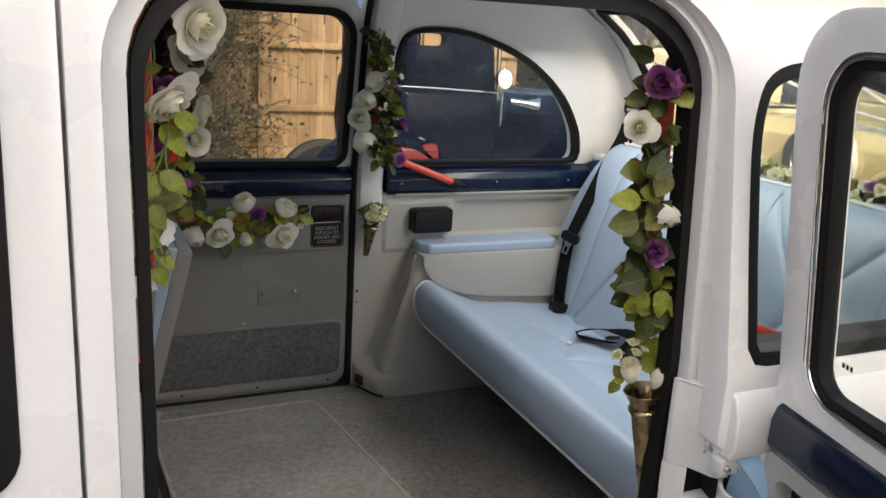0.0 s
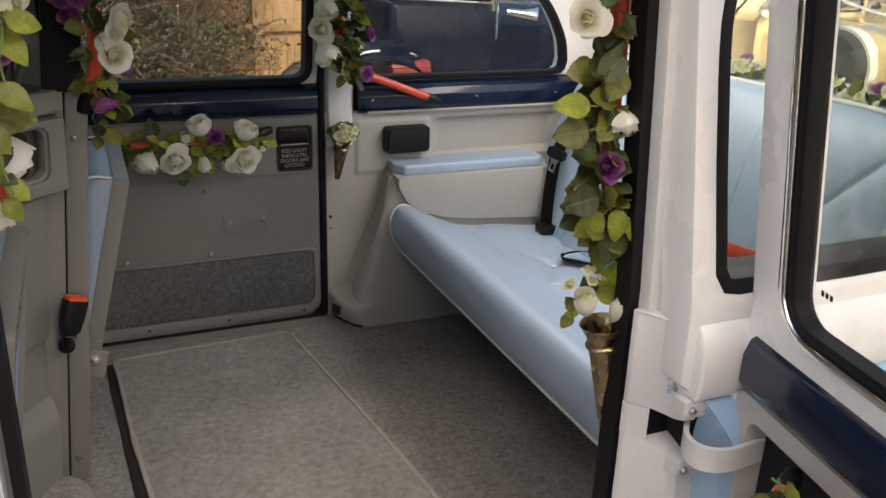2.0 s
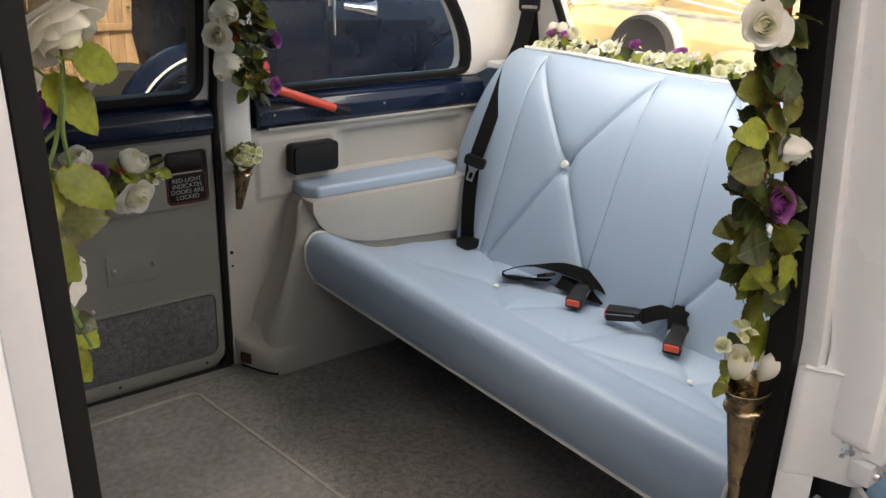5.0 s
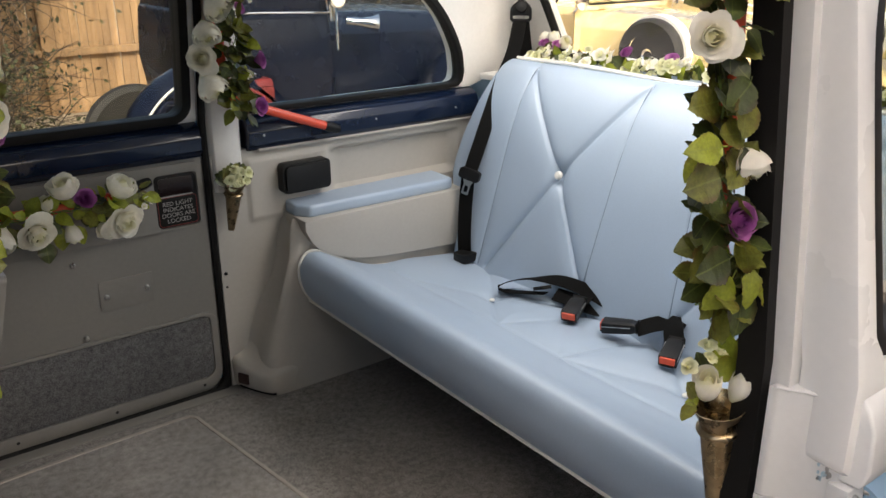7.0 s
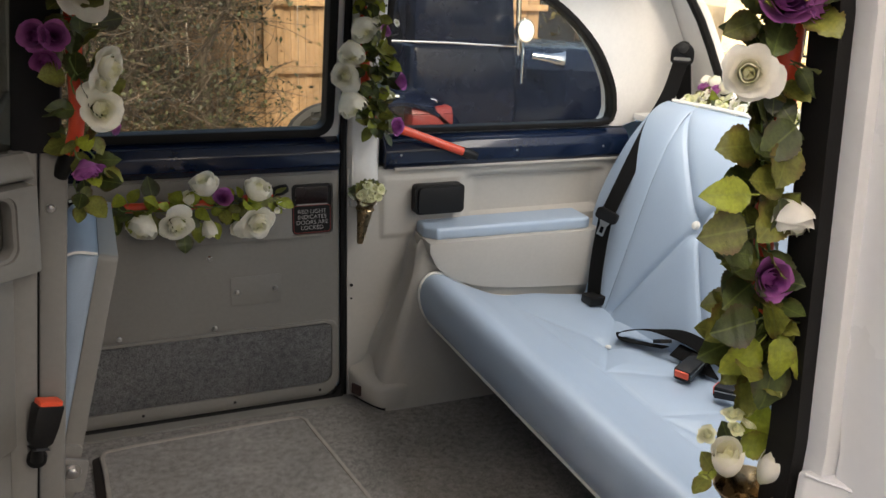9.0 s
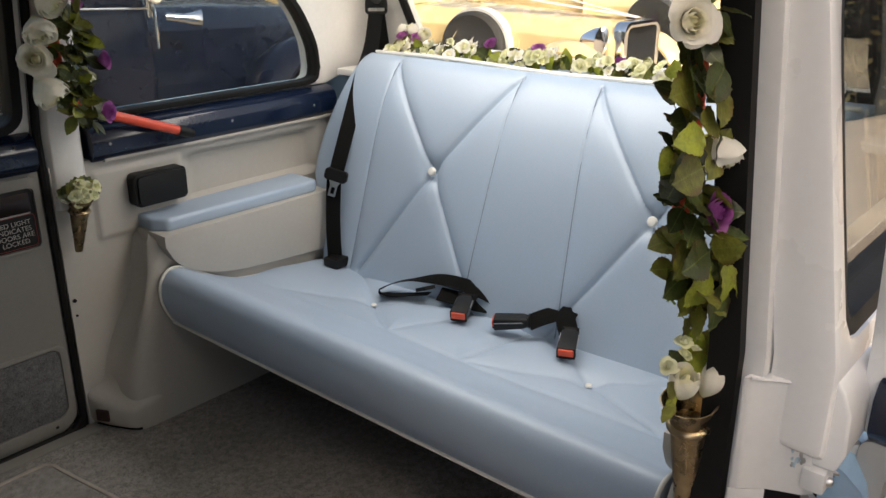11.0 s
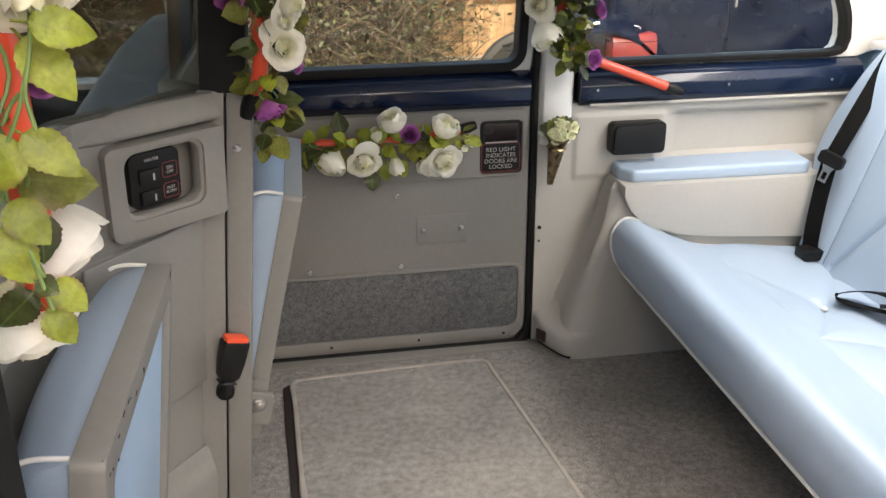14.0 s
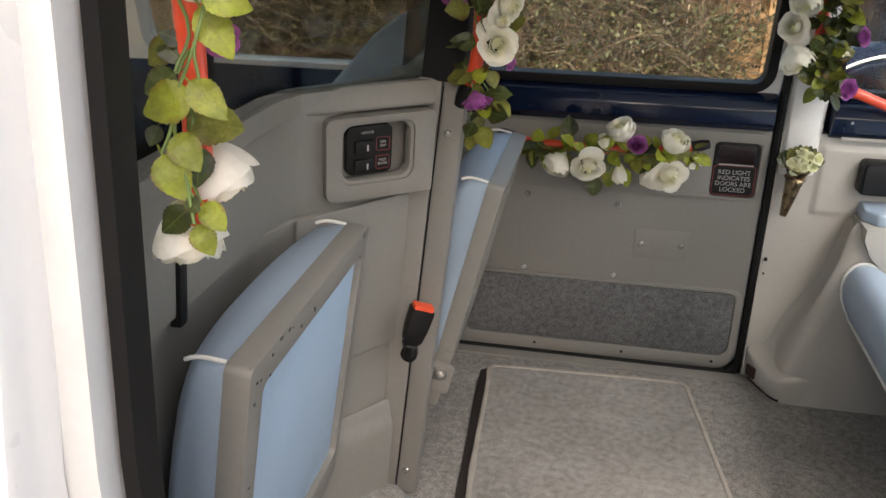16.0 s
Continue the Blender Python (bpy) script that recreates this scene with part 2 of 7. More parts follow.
def leaf_edge(m, edge):
    """Silk leaves: a brownish stained margin and a paler midrib, by the leaf's own width."""
    n, l = m.node_tree.nodes, m.node_tree.links
    b = n["Principled BSDF"]
    src = b.inputs["Base Color"].links[0].from_socket
    co, sep, ab, noise, add, rm, mx, rib, mx2 = (n.new("ShaderNode" + k) for k in ("TexCoord", "SeparateXYZ", "Math", "TexNoise", "Math", "MapRange", "MixRGB", "MapRange", "MixRGB"))
    l.new(co.outputs["Object"], sep.inputs[0])
    ab.operation = "ABSOLUTE"
    l.new(sep.outputs[0], ab.inputs[0])
    noise.inputs["Scale"].default_value, noise.inputs["Detail"].default_value = 5.0, 4
    l.new(co.outputs["Object"], noise.inputs[0])
    add.operation = "MULTIPLY_ADD"
    add.inputs[1].default_value = 0.22
    l.new(noise.outputs[0], add.inputs[0]), l.new(ab.outputs[0], add.inputs[2])
    for k, v in zip(("From Min", "From Max", "To Min", "To Max"), (0.36, 0.50, 0.0, 0.8)):
        rm.inputs[k].default_value = v
    l.new(add.outputs[0], rm.inputs[0])
    l.new(rm.outputs[0], mx.inputs[0]), l.new(src, mx.inputs[1])
    mx.inputs[2].default_value = (*edge, 1)
    for k, v in zip(("From Min", "From Max", "To Min", "To Max"), (0.0, 0.03, 0.35, 0.0)):
        rib.inputs[k].default_value = v
    l.new(ab.outputs[0], rib.inputs[0])
    l.new(rib.outputs[0], mx2.inputs[0]), l.new(mx.outputs[0], mx2.inputs[1])
    mx2.inputs[2].default_value = (0.22, 0.27, 0.06, 1)
    l.new(mx2.outputs[0], b.inputs["Base Color"])


for m, edge in ((LEAF, (0.05, 0.035, 0.012)), (LEAF_M, (0.10, 0.055, 0.015)), (LEAF_L, (0.16, 0.10, 0.02))):
    leaf_edge(m, edge)
for m, share in ((LEAF, 0.15), (LEAF_M, 0.2), (LEAF_L, 0.3), (PETAL_W, 0.42), (PETAL_C, 0.35), (PETAL_P, 0.3), (PETAL_K, 0.3)):
    cloth(m, share)

# ---- mesh tools ----
def mesh_of(bm, name, mat, smooth=40):
    me = bpy.data.meshes.new(name)
    bmesh.ops.recalc_face_normals(bm, faces=bm.faces)
    bm.to_mesh(me)
    bm.free()
    me.materials.append(mat)
    if smooth:
        me.shade_smooth()
        me.set_sharp_from_angle(angle=radians(smooth))
    return me


def under(ob, parent):
    """Parents ob and keeps its geometry where it is: things are Empties moved to their base, parts stay unmoved."""
    ob.parent = parent
    if parent.type == "EMPTY":
        ob.matrix_parent_inverse = Matrix.Translation(-parent.location)


def part(name, bm, mat, parent=None, label="", smooth=40):
    """Links a bmesh (or a mesh) as one mesh object, under a thing or part if given; geometry is in world metres."""
    me = bm if isinstance(bm, bpy.types.Mesh) else mesh_of(bm, name, mat, smooth)
    ob = new(name, me)
    if parent is not None:
        under(ob, parent)
    if label:
        tagged(ob, label)
    return ob


def thing(name, at, label, category, group="", kind=""):
    e = new(name)
    e.empty_display_size = 0.05
    e.location = at
    return tagged(e, label, category, group, kind)


def setting(name, bm, mat, label, category, smooth=40):
    return tagged(part(name, bm, mat, None, "", smooth), label, category, "", "structure")


def bevelled(bm, width, segs=2, angle=25):
    bm.normal_update()
    edges = [e for e in bm.edges if len(e.link_faces) == 2 and e.calc_face_angle(0) > radians(angle)]
    if width and edges:
        bmesh.ops.bevel(bm, geom=edges, offset=width, segments=segs, affect="EDGES", profile=0.6, clamp_overlap=True)
    return bm


def box(x0, y0, z0, x1, y1, z1, bev=0.0, segs=2):
    bm = bmesh.new()
    bmesh.ops.create_cube(bm, size=1.0)
    for v in bm.verts:
        v.co = Vector(((x0 + x1) / 2 + v.co.x * (x1 - x0), (y0 + y1) / 2 + v.co.y * (y1 - y0), (z0 + z1) / 2 + v.co.z * (z1 - z0)))
    return bevelled(bm, bev, segs)


def prism(poly, axis, a, b, bev=0.0, segs=2):
    """A polygon pushed along an axis from a to b. poly: (y, z) for x, (x, z) for y, (x, y) for z."""
    put = {"x": lambda p, w: (w, p[0], p[1]), "y": lambda p, w: (p[0], w, p[1]), "z": lambda p, w: (p[0], p[1], w)}[axis]
    bm = bmesh.new()
    lo = [bm.verts.new(put(p, a)) for p in poly]
    hi = [bm.verts.new(put(p, b)) for p in poly]
    bm.faces.new(lo), bm.faces.new(hi)
    for i in range(len(poly)):
        j = (i + 1) % len(poly)
        bm.faces.new((lo[i], lo[j], hi[j], hi[i]))
    bmesh.ops.recalc_face_normals(bm, faces=bm.faces)
    return bevelled(bm, bev, segs)


def rrect(x0, z0, x1, z1, r, n=6):
    """A rectangle with rounded corners; r one radius, or four: low-left, low-right, up-right, up-left."""
    rs = r if isinstance(r, (tuple, list)) else (r,) * 4
    out = []
    for (cx, cz, sx, sz, a0), q in zip(((x0, z0, 1, 1, 180), (x1, z0, -1, 1, 270), (x1, z1, -1, -1, 0), (x0, z1, 1, -1, 90)), rs):
        for k in range(n + 1):
            a = radians(a0 + 90 * k / n)
            out.append((cx + sx * q + q * math.cos(a), cz + sz * q + q * math.sin(a)))
    return out


def plate(outer, holes, axis, a, b, bev=0.0):
    """A flat plate with openings that go through it, from a to b along the axis."""
    put = {"x": lambda p, w: (w, p[0], p[1]), "y": lambda p, w: (p[0], w, p[1]), "z": lambda p, w: (p[0], p[1], w)}[axis]
    bm = bmesh.new()
    edges = []
    for loop in (outer, *holes):
        vs = [bm.verts.new(put(p, a)) for p in loop]
        edges += [bm.edges.new((vs[i], vs[(i + 1) % len(vs)])) for i in range(len(vs))]
    bmesh.ops.triangle_fill(bm, edges=edges, use_beauty=True, use_dissolve=False)
    got = bmesh.ops.extrude_face_region(bm, geom=bm.faces[:])
    shift = Vector(put((0, 0), b)) - Vector(put((0, 0), a))
    bmesh.ops.translate(bm, verts=[g for g in got["geom"] if isinstance(g, bmesh.types.BMVert)], vec=shift)
    bmesh.ops.recalc_face_normals(bm, faces=bm.faces)
    return bevelled(bm, bev, 2, 50)


def placed(bm, m):
    bm.transform(m)
    return bm


def warp(bm, f):
    for v in bm.verts:
        v.co = Vector(f(v.co))
    return bm


def tube(path, r, segs=8, closed=False, flat=1.0, up=None):
    """A round or flattened bar along a path; r one radius or one a point."""
    pts = [Vector(p) for p in path]
    n = len(pts)
    bm = bmesh.new()
    rings = []
    ref = Vector(up) if up else None
    for i, p in enumerate(pts):
        t = (pts[(i + 1) % n] - pts[i - 1]) if closed or 0 < i < n - 1 else (pts[1] - pts[0] if i == 0 else pts[-1] - pts[-2])
        t.normalize()
        if ref is None:
            ref = Vector((0, 0, 1)) if abs(t.z) < 0.9 else Vector((1, 0, 0))
        side = t.cross(ref)
        side.normalize()
        nrm = side.cross(t)
        if up is None:
            ref = nrm
        q = r[i] if isinstance(r, (list, tuple)) else r
        rings.append([bm.verts.new(p + side * (q * math.cos(2 * math.pi * k / segs)) + nrm * (q * flat * math.sin(2 * math.pi * k / segs))) for k in range(segs)])
    for i in range(n if closed else n - 1):
        a, b = rings[i], rings[(i + 1) % n]
        for k in range(segs):
            bm.faces.new((a[k], a[(k + 1) % segs], b[(k + 1) % segs], b[k]))
    if not closed:
        bm.faces.new(rings[0]), bm.faces.new(rings[-1])
    return bm


def lathe(profile, at, segs=24, axis=(0, 0, 1)):
    """A turned body: (radius, height) pairs about an axis through a point."""
    q = Vector((0, 0, 1)).rotation_difference(Vector(axis))
    bm = bmesh.new()
    rings = []
    for r, h in profile:
        rings.append([bm.verts.new(Vector(at) + q @ Vector((max(r, 1e-4) * math.cos(2 * math.pi * k / segs), max(r, 1e-4) * math.sin(2 * math.pi * k / segs), h))) for k in range(segs)])
    for a, b in zip(rings, rings[1:]):
        for k in range(segs):
            bm.faces.new((a[k], a[(k + 1) % segs], b[(k + 1) % segs], b[k]))
    bm.faces.new(rings[0]), bm.faces.new(rings[-1])
    return bm


def loft(sections, caps=True):
    """Skins closed rings with equal point counts."""
    bm = bmesh.new()
    rings = [[bm.verts.new(p) for p in s] for s in sections]
    for a, b in zip(rings, rings[1:]):
        for k in range(len(a)):
            bm.faces.new((a[k], a[(k + 1) % len(a)], b[(k + 1) % len(a)], b[k]))
    if caps:
        bm.faces.new(rings[0]), bm.faces.new(rings[-1])
    return bm


def joined(*bms):
    out = bmesh.new()
    for b in bms:
        me = bpy.data.meshes.new("tmp")
        b.to_mesh(me)
        b.free()
        out.from_mesh(me)
        bpy.data.meshes.remove(me)
    return out


def smooth_path(points, n=8):
    """Catmull-Rom through the points."""
    p = [Vector(q) for q in points]
    p = [p[0] * 2 - p[1], *p, p[-1] * 2 - p[-2]]
    out = []
    for i in range(1, len(p) - 2):
        for k in range(n):
            t = k / n
            out.append(0.5 * (2 * p[i] + (p[i + 1] - p[i - 1]) * t + (2 * p[i - 1] - 5 * p[i] + 4 * p[i + 1] - p[i + 2]) * t * t + (3 * p[i] - p[i - 1] - 3 * p[i + 1] + p[i + 2]) * t ** 3))
    return out + [p[-2]]


def words(name, text, size, m, mat, parent, label="", gap=1.0):
    """Lettering in the built-in font, as a mesh lying in the plane of the pose m."""
    cu = bpy.data.curves.new(name, "FONT")
    cu.body, cu.size, cu.align_x, cu.align_y, cu.space_line, cu.extrude = text, size, "CENTER", "CENTER", gap, 0.0003
    tmp = new(name + "_tmp", cu)
    bpy.context.view_layer.update()
    me = bpy.data.meshes.new_from_object(tmp.evaluated_get(bpy.context.evaluated_depsgraph_get()))
    bpy.data.objects.remove(tmp)
    me.transform(m)
    me.materials.clear()
    me.materials.append(mat)
    return part(name, me, mat, parent, label)


def cut_levels(bm, levels=(1.17, 1.32, 1.47, 1.59, 1.66, 1.71)):
    """Adds edges at the heights where a side begins to bend."""
    for z in levels:
        bmesh.ops.bisect_plane(bm, geom=bm.verts[:] + bm.edges[:] + bm.faces[:], plane_co=(0, 0, z), plane_no=(0, 0, 1))
    return bm


def lean(z, y, k=0.17, z0=1.17):
    """Tumblehome: how far a side's y moves towards the centre above the belt line."""
    d = max(0.0, z - z0)
    s = 1 if y < CY else -1
    return y + s * (k * d + 0.35 * max(0.0, d - 0.42) ** 2 * 4)

# ---- ground ----
ground = setting("ground", box(-60, -60, -0.4, 120, 120, 0.0), GRAVEL, "brown gravel yard under the parked cars", "ground")

# unseen blocker, added to keep the sun off the doorway side
setting("house_wall", box(-9.0, -6.4, -0.2, 1.0, -6.0, 9.2), material("shade_wall_render", (0.62, 0.63, 0.64), 0.9, vary=0.1, scale=1.5, bump=0.5, bump_scale=40), "unseen plain wall added to shade this side of the cab", "wall")

# ---- cab floor and ceiling ----
setting("floor", box(-0.95, 0.97, FZ - 0.06, 2.05, 2.76, FZ), CARPET, "grey flecked carpet on the cab floor", "floor")
setting("ceiling", warp(box(-0.95, 1.02, 1.765, 1.62, 2.70, 1.80, 0.01), lambda c: (c.x, c.y, c.z + 0.03 * (1 - ((c.y - CY) / 0.84) ** 2))), LINER, "white smooth cab headliner", "ceiling")
setting("roof", warp(box(-0.95, 0.98, 1.815, 1.66, 2.74, 1.86, 0.015), lambda c: (c.x, c.y, c.z + 0.03 * (1 - ((c.y - CY) / 0.88) ** 2))), WHITE, "white painted cab roof skin", "roof")
setting("sill_south", box(-0.95, 0.905, 0.22, 2.0, 1.0, FZ - 0.002, 0.01), JAMB, "painted door sill of the cab", "sill")


def leaned(bm, k=0.17):
    return warp(cut_levels(bm), lambda c: (c.x, lean(c.z, c.y, k), c.z))


def ring(outer, holes, y0, y1, bev=0.003, k=0.17):
    return leaned(plate(outer, holes, "y", y0, y1, bev), k)


def inset(loop, d):
    """A loop of (x, z) moved inwards by d."""
    n, out = len(loop), []
    area = sum(loop[i][0] * loop[(i + 1) % n][1] - loop[(i + 1) % n][0] * loop[i][1] for i in range(n))
    s = 1 if area > 0 else -1
    for i in range(n):
        a, b, c = Vector(loop[i - 1]), Vector(loop[i]), Vector(loop[(i + 1) % n])
        t1, t2 = (b - a), (c - b)
        if t1.length < 1e-7: t1 = t2
        if t2.length < 1e-7: t2 = t1
        t = (t1.normalized() + t2.normalized()).normalized()
        out.append((b.x - s * t.y * d, b.y + s * t.x * d))
    return out


# the arched quarter light, and its mirror image on the other side
QWIN = [(v.x, v.y) for v in smooth_path([(0.99, 1.215, 0), (0.985, 1.40, 0), (0.99, 1.56, 0), (1.035, 1.632, 0), (1.18, 1.645, 0), (1.34, 1.612, 0), (1.50, 1.545, 0), (1.64, 1.435, 0), (1.725, 1.315, 0), (1.752, 1.23, 0)], 5)]
QWIN += [(1.748, 1.20), (1.735, 1.188), (1.70, 1.183), (1.35, 1.183), (1.03, 1.183), (1.005, 1.188)]
DWIN = rrect(0.10, 1.183, 0.842, 1.685, (0.05, 0.05, 0.09, 0.09))
SHELL = [(0.872, 1.176), (1.79, 1.176), (2.06, 1.262), (1.965, 1.435), (1.86, 1.59), (1.76, 1.68), (1.65, 1.735), (1.5, 1.77), (0.872, 1.77)]

# ---- far side of the cab ----
wall_north = setting("wall_north", ring(SHELL, [QWIN], 2.70, 2.78, 0.006), LINER, "white moulded upper side panel round the quarter window", "wall")


def window(name, loop, y_in, y_out, glass, label, seal=0.02, parent=None):
    """A pane in a rubber seal, set into an opening of a side of the cab."""
    ym = (y_in + y_out) / 2
    w = part(name, leaned(plate(inset(loop, -0.004), [inset(loop, seal)], "y", y_in, y_out, 0.004)), RUBBER, parent, label)
    if parent is None:
        tagged(w, label, "window", "", "structure")
    else:
        tagged(w, label)
    pane = part("pane", leaned(plate(inset(loop, seal * 0.6), [], "y", ym - 0.0025, ym + 0.0025)), glass, w, "clear window glass")
    pane.visible_shadow = False
    return w


window("window_1", QWIN, 2.69, 2.735, GLASS, "arched quarter window in a black rubber seal", 0.013)

# lower trim of the far quarter: outer skin, grey panel with a pressed pocket
setting("wall_north_outer", plate([(0.87, 0.3), (2.1, 0.3), (2.1, 1.18), (0.87, 1.18)], [], "y", 2.76, 2.815), BLUE_PAINT, "light blue lower body side", "wall")


def trim_panel():
    """Grey side trim with a dished pocket above the armrest and a raised border."""
    nx, nz = 150, 100
    x0, x1, z0, z1 = 0.885, 1.80, 0.37, 1.088
    bm = bmesh.new()
    grid = []

    def sstep(a, b, v):
        t = min(1, max(0, (v - a) / (b - a)))
        return t * t * (3 - 2 * t)

    for i in range(nx + 1):
        row = []
        for k in range(nz + 1):
            x, z = x0 + (x1 - x0) * i / nx, z0 + (z1 - z0) * k / nz
            y = 2.682
            # pocket behind the armrest
            d = sstep(1.235, 1.30, x) * (1 - sstep(1.70, 1.74, x)) * sstep(0.91, 0.93, z) * (1 - sstep(1.035, 1.058, z))
            y += 0.035 * d
            # raised moulding by the door pillar
            e = sstep(0.982, 0.992, x) * sstep(0.876, 0.886, z) * (1 - sstep(1.05, 1.06, z)) * (1 - sstep(1.23, 1.25, x))
            y -= 0.007 * e
            row.append(bm.verts.new((x, y, z)))
        grid.append(row)
    for i in range(nx):
        for k in range(nz):
            bm.faces.new((grid[i][k], grid[i + 1][k], grid[i + 1][k + 1], grid[i][k + 1]))
    got = bmesh.ops.extrude_face_region(bm, geom=bm.faces[:])
    for g in got["geom"]:
        if isinstance(g, bmesh.types.BMVert):
            g.co.y = 2.755
    return bm


trim_1 = setting("trim_1", trim_panel(), PALE, "grey moulded side trim panel with a dished pocket", "trim")
for hx, hz, r in ((0.897, 0.741, 0.005), (0.897, 0.70, 0.003), (0.90, 0.45, 0.003)):
    part("screw_hole", lathe([(0, -0.001), (r, -0.001), (r, 0.003), (0, 0.003)], (hx, 2.6815, hz), 12, (0, -1, 0)), BLACK, trim_1)

# navy rail above the trim
NAVY_PROFILE = [(2.70, 1.08), (2.672, 1.082), (2.658, 1.10), (2.655, 1.135), (2.664, 1.158), (2.685, 1.172), (2.72, 1.178), (2.74, 1.178), (2.74, 1.08)]
cap = setting("trim_2", prism(NAVY_PROFILE, "x", 0.99, 1.795, 0.004), NAVY, "glossy navy blue capping rail below the quarter window", "trim")
for sx in (1.035, 1.40, 1.70):
    part("screw", lathe([(0, 0), (0.004, 0), (0.003, 0.002), (0, 0.0025)], (sx, 2.655, 1.125), 10, (0, -1, 0)), STEEL, cap)
setting("trim_3", box(1.02, 2.664, 1.079, 1.79, 2.70, 1.087, 0.002), PALE, "pale edging strip under the navy rail", "trim")
# white pillar between door and quarter window
setting("pillar_1", leaned(prism([(0.885, 2.69), (0.895, 2.672), (0.93, 2.664), (0.968, 2.672), (0.98, 2.69), (0.98, 2.75), (0.885, 2.75)], "z", 0.98, 1.76, 0.003)), LINER, "white painted pillar beside the far door", "pillar")

# ---- far door ----
door_1 = thing("door_1", (0.86, 2.70, FZ), "closed rear cab door with grey lower panel and navy rail", "door", "", "structure")
part("door_frame", ring(rrect(0.06, 1.176, 0.862, 1.75, (0.01, 0.01, 0.12, 0.05)), [DWIN], 2.695, 2.76, 0.006), LINER, door_1, "white painted window frame")
window("window", DWIN, 2.68, 2.74, GLASS, "door window in black rubber", 0.02, door_1)
for k, (x0, x1) in enumerate(((0.787, 0.792), (0.795, 0.800), (0.803, 0.808))):
    part("print_bar", leaned(box(x0, 2.7055, 1.240, x1, 2.7065, 1.247)), BLACK, door_1)
part("print_bar", leaned(box(0.788, 2.7055, 1.226, 0.810, 2.7065, 1.230)), TEXT, door_1)
part("navy_rail", prism([(y, z + 0.006) for y, z in NAVY_PROFILE], "x", 0.05, 0.858, 0.004), NAVY, door_1, "glossy navy blue rail under the window")
part("door_skin", box(0.0, 2.76, 0.32, 0.87, 2.815, 1.185, 0.004), BLUE_PAINT, door_1, "light blue outer door skin")
panel = rrect(0.03, 0.392, 0.862, 1.09, (0.045, 0.06, 0.012, 0.012))
part("panel", plate(panel, [], "y", 2.688, 2.758, 0.006), GREY, door_1, "grey inner door panel")
part("upper_panel", plate(rrect(0.09, 0.898, 0.852, 1.078, 0.02), [rrect(0.726, 0.905, 0.842, 1.052, 0.014)], "y", 2.680, 2.690, 0.003), GREY, door_1)
part("panel_border", plate(rrect(0.08, 0.405, 0.855, 0.64, (0.03, 0.045, 0.03, 0.03)), [rrect(0.098, 0.437, 0.838, 0.63, (0.02, 0.035, 0.022, 0.022))], "y", 2.679, 2.690, 0.003), GREY, door_1, "raised pressed border")
part("kick_panel", plate(rrect(0.10, 0.439, 0.836, 0.628, (0.02, 0.033, 0.02, 0.02)), [], "y", 2.682, 2.690, 0.001), KICK, door_1, "dark grey carpet kick panel")
part("inspection_plate", plate(rrect(0.553, 0.712, 0.694, 0.796, 0.004), [], "y", 2.6862, 2.6895, 0.0008), GREY, door_1)
for bx, bz in ((0.50, 0.858), (0.57, 0.752), (0.676, 0.754), (0.505, 0.652), (0.255, 0.652), (0.255, 0.87)):
    part("bolt", lathe([(0, 0), (0.0075, 0), (0.0075, 0.0015), (0.0055, 0.003), (0.0045, 0.0055), (0, 0.006)], (bx, 2.687, bz), 12, (0, -1, 0)), STEEL, door_1, "domed steel bolt")
for bx in (0.30, 0.55, 0.80):
    part("screw", lathe([(0, 0), (0.0045, 0), (0.003, 0.002), (0, 0.0025)], (bx, 2.679, 0.418), 10, (0, -1, 0)), BLACK, door_1)
sign = part("warning_sign", plate(rrect(0.728, 0.907, 0.840, 1.050, 0.013), [], "y", 2.684, 2.689, 0.001), BLACK, door_1, "black warning plate with white lettering")
part("red_light", plate(rrect(0.738, 0.995, 0.830, 1.042, 0.006), [], "y", 2.682, 2.685, 0.001), material("dark_red_lens", (0.010, 0.004, 0.004), 0.25), sign)
words("lettering", "RED LIGHT\nINDICATES\nDOORS ARE\nLOCKED", 0.0165, pose(0.784, 2.6828, 0.948, 90, 0, 0), TEXT, sign, "white capital lettering", 0.95)
part("red_border", plate(rrect(0.731, 0.910, 0.837, 0.99, 0.010), [rrect(0.7325, 0.9115, 0.8355, 0.9885, 0.009)], "y", 2.6832, 2.6842), REDTEXT, sign)
for k, (a, b) in enumerate(((0.755, 0.81), (0.742, 0.828))):
    part("print_bar", box(a, 2.6828, 0.9985 - 0.008 * k, b, 2.6842, 1.0015 - 0.008 * k), TEXT, sign)
# rubber gap round the far door
DOORGAP = [(0.872, 1.75), (0.874, 1.2), (0.874, 0.46), (0.868, 0.415), (0.845, 0.388), (0.80, 0.383), (0.02, 0.383)]
setting("trim_4", leaned(tube(smooth_path([(x, 2.688, z) for x, z in DOORGAP], 5), 0.0105, 8)), RUBBER, "black rubber seal round the closed far door", "trim")
setting("trim_5", box(0.0, 2.64, FZ - 0.01, 0.90, 2.70, FZ + 0.006, 0.003), GREY, "grey metal threshold below the far door", "trim")
setting("wall_north_front", ring(rrect(-0.95, 1.176, 0.04, 1.77, 0.01), [rrect(-0.85, 1.19, -0.03, 1.66, 0.06)], 2.70, 2.78), LINER, "white frame of the front cab window", "wall")
setting("window_2", plate(rrect(-0.86, 1.18, -0.02, 1.67, 0.06), [], "y", 2.735, 2.74), GLASS, "front side window glass", "window").visible_shadow = False
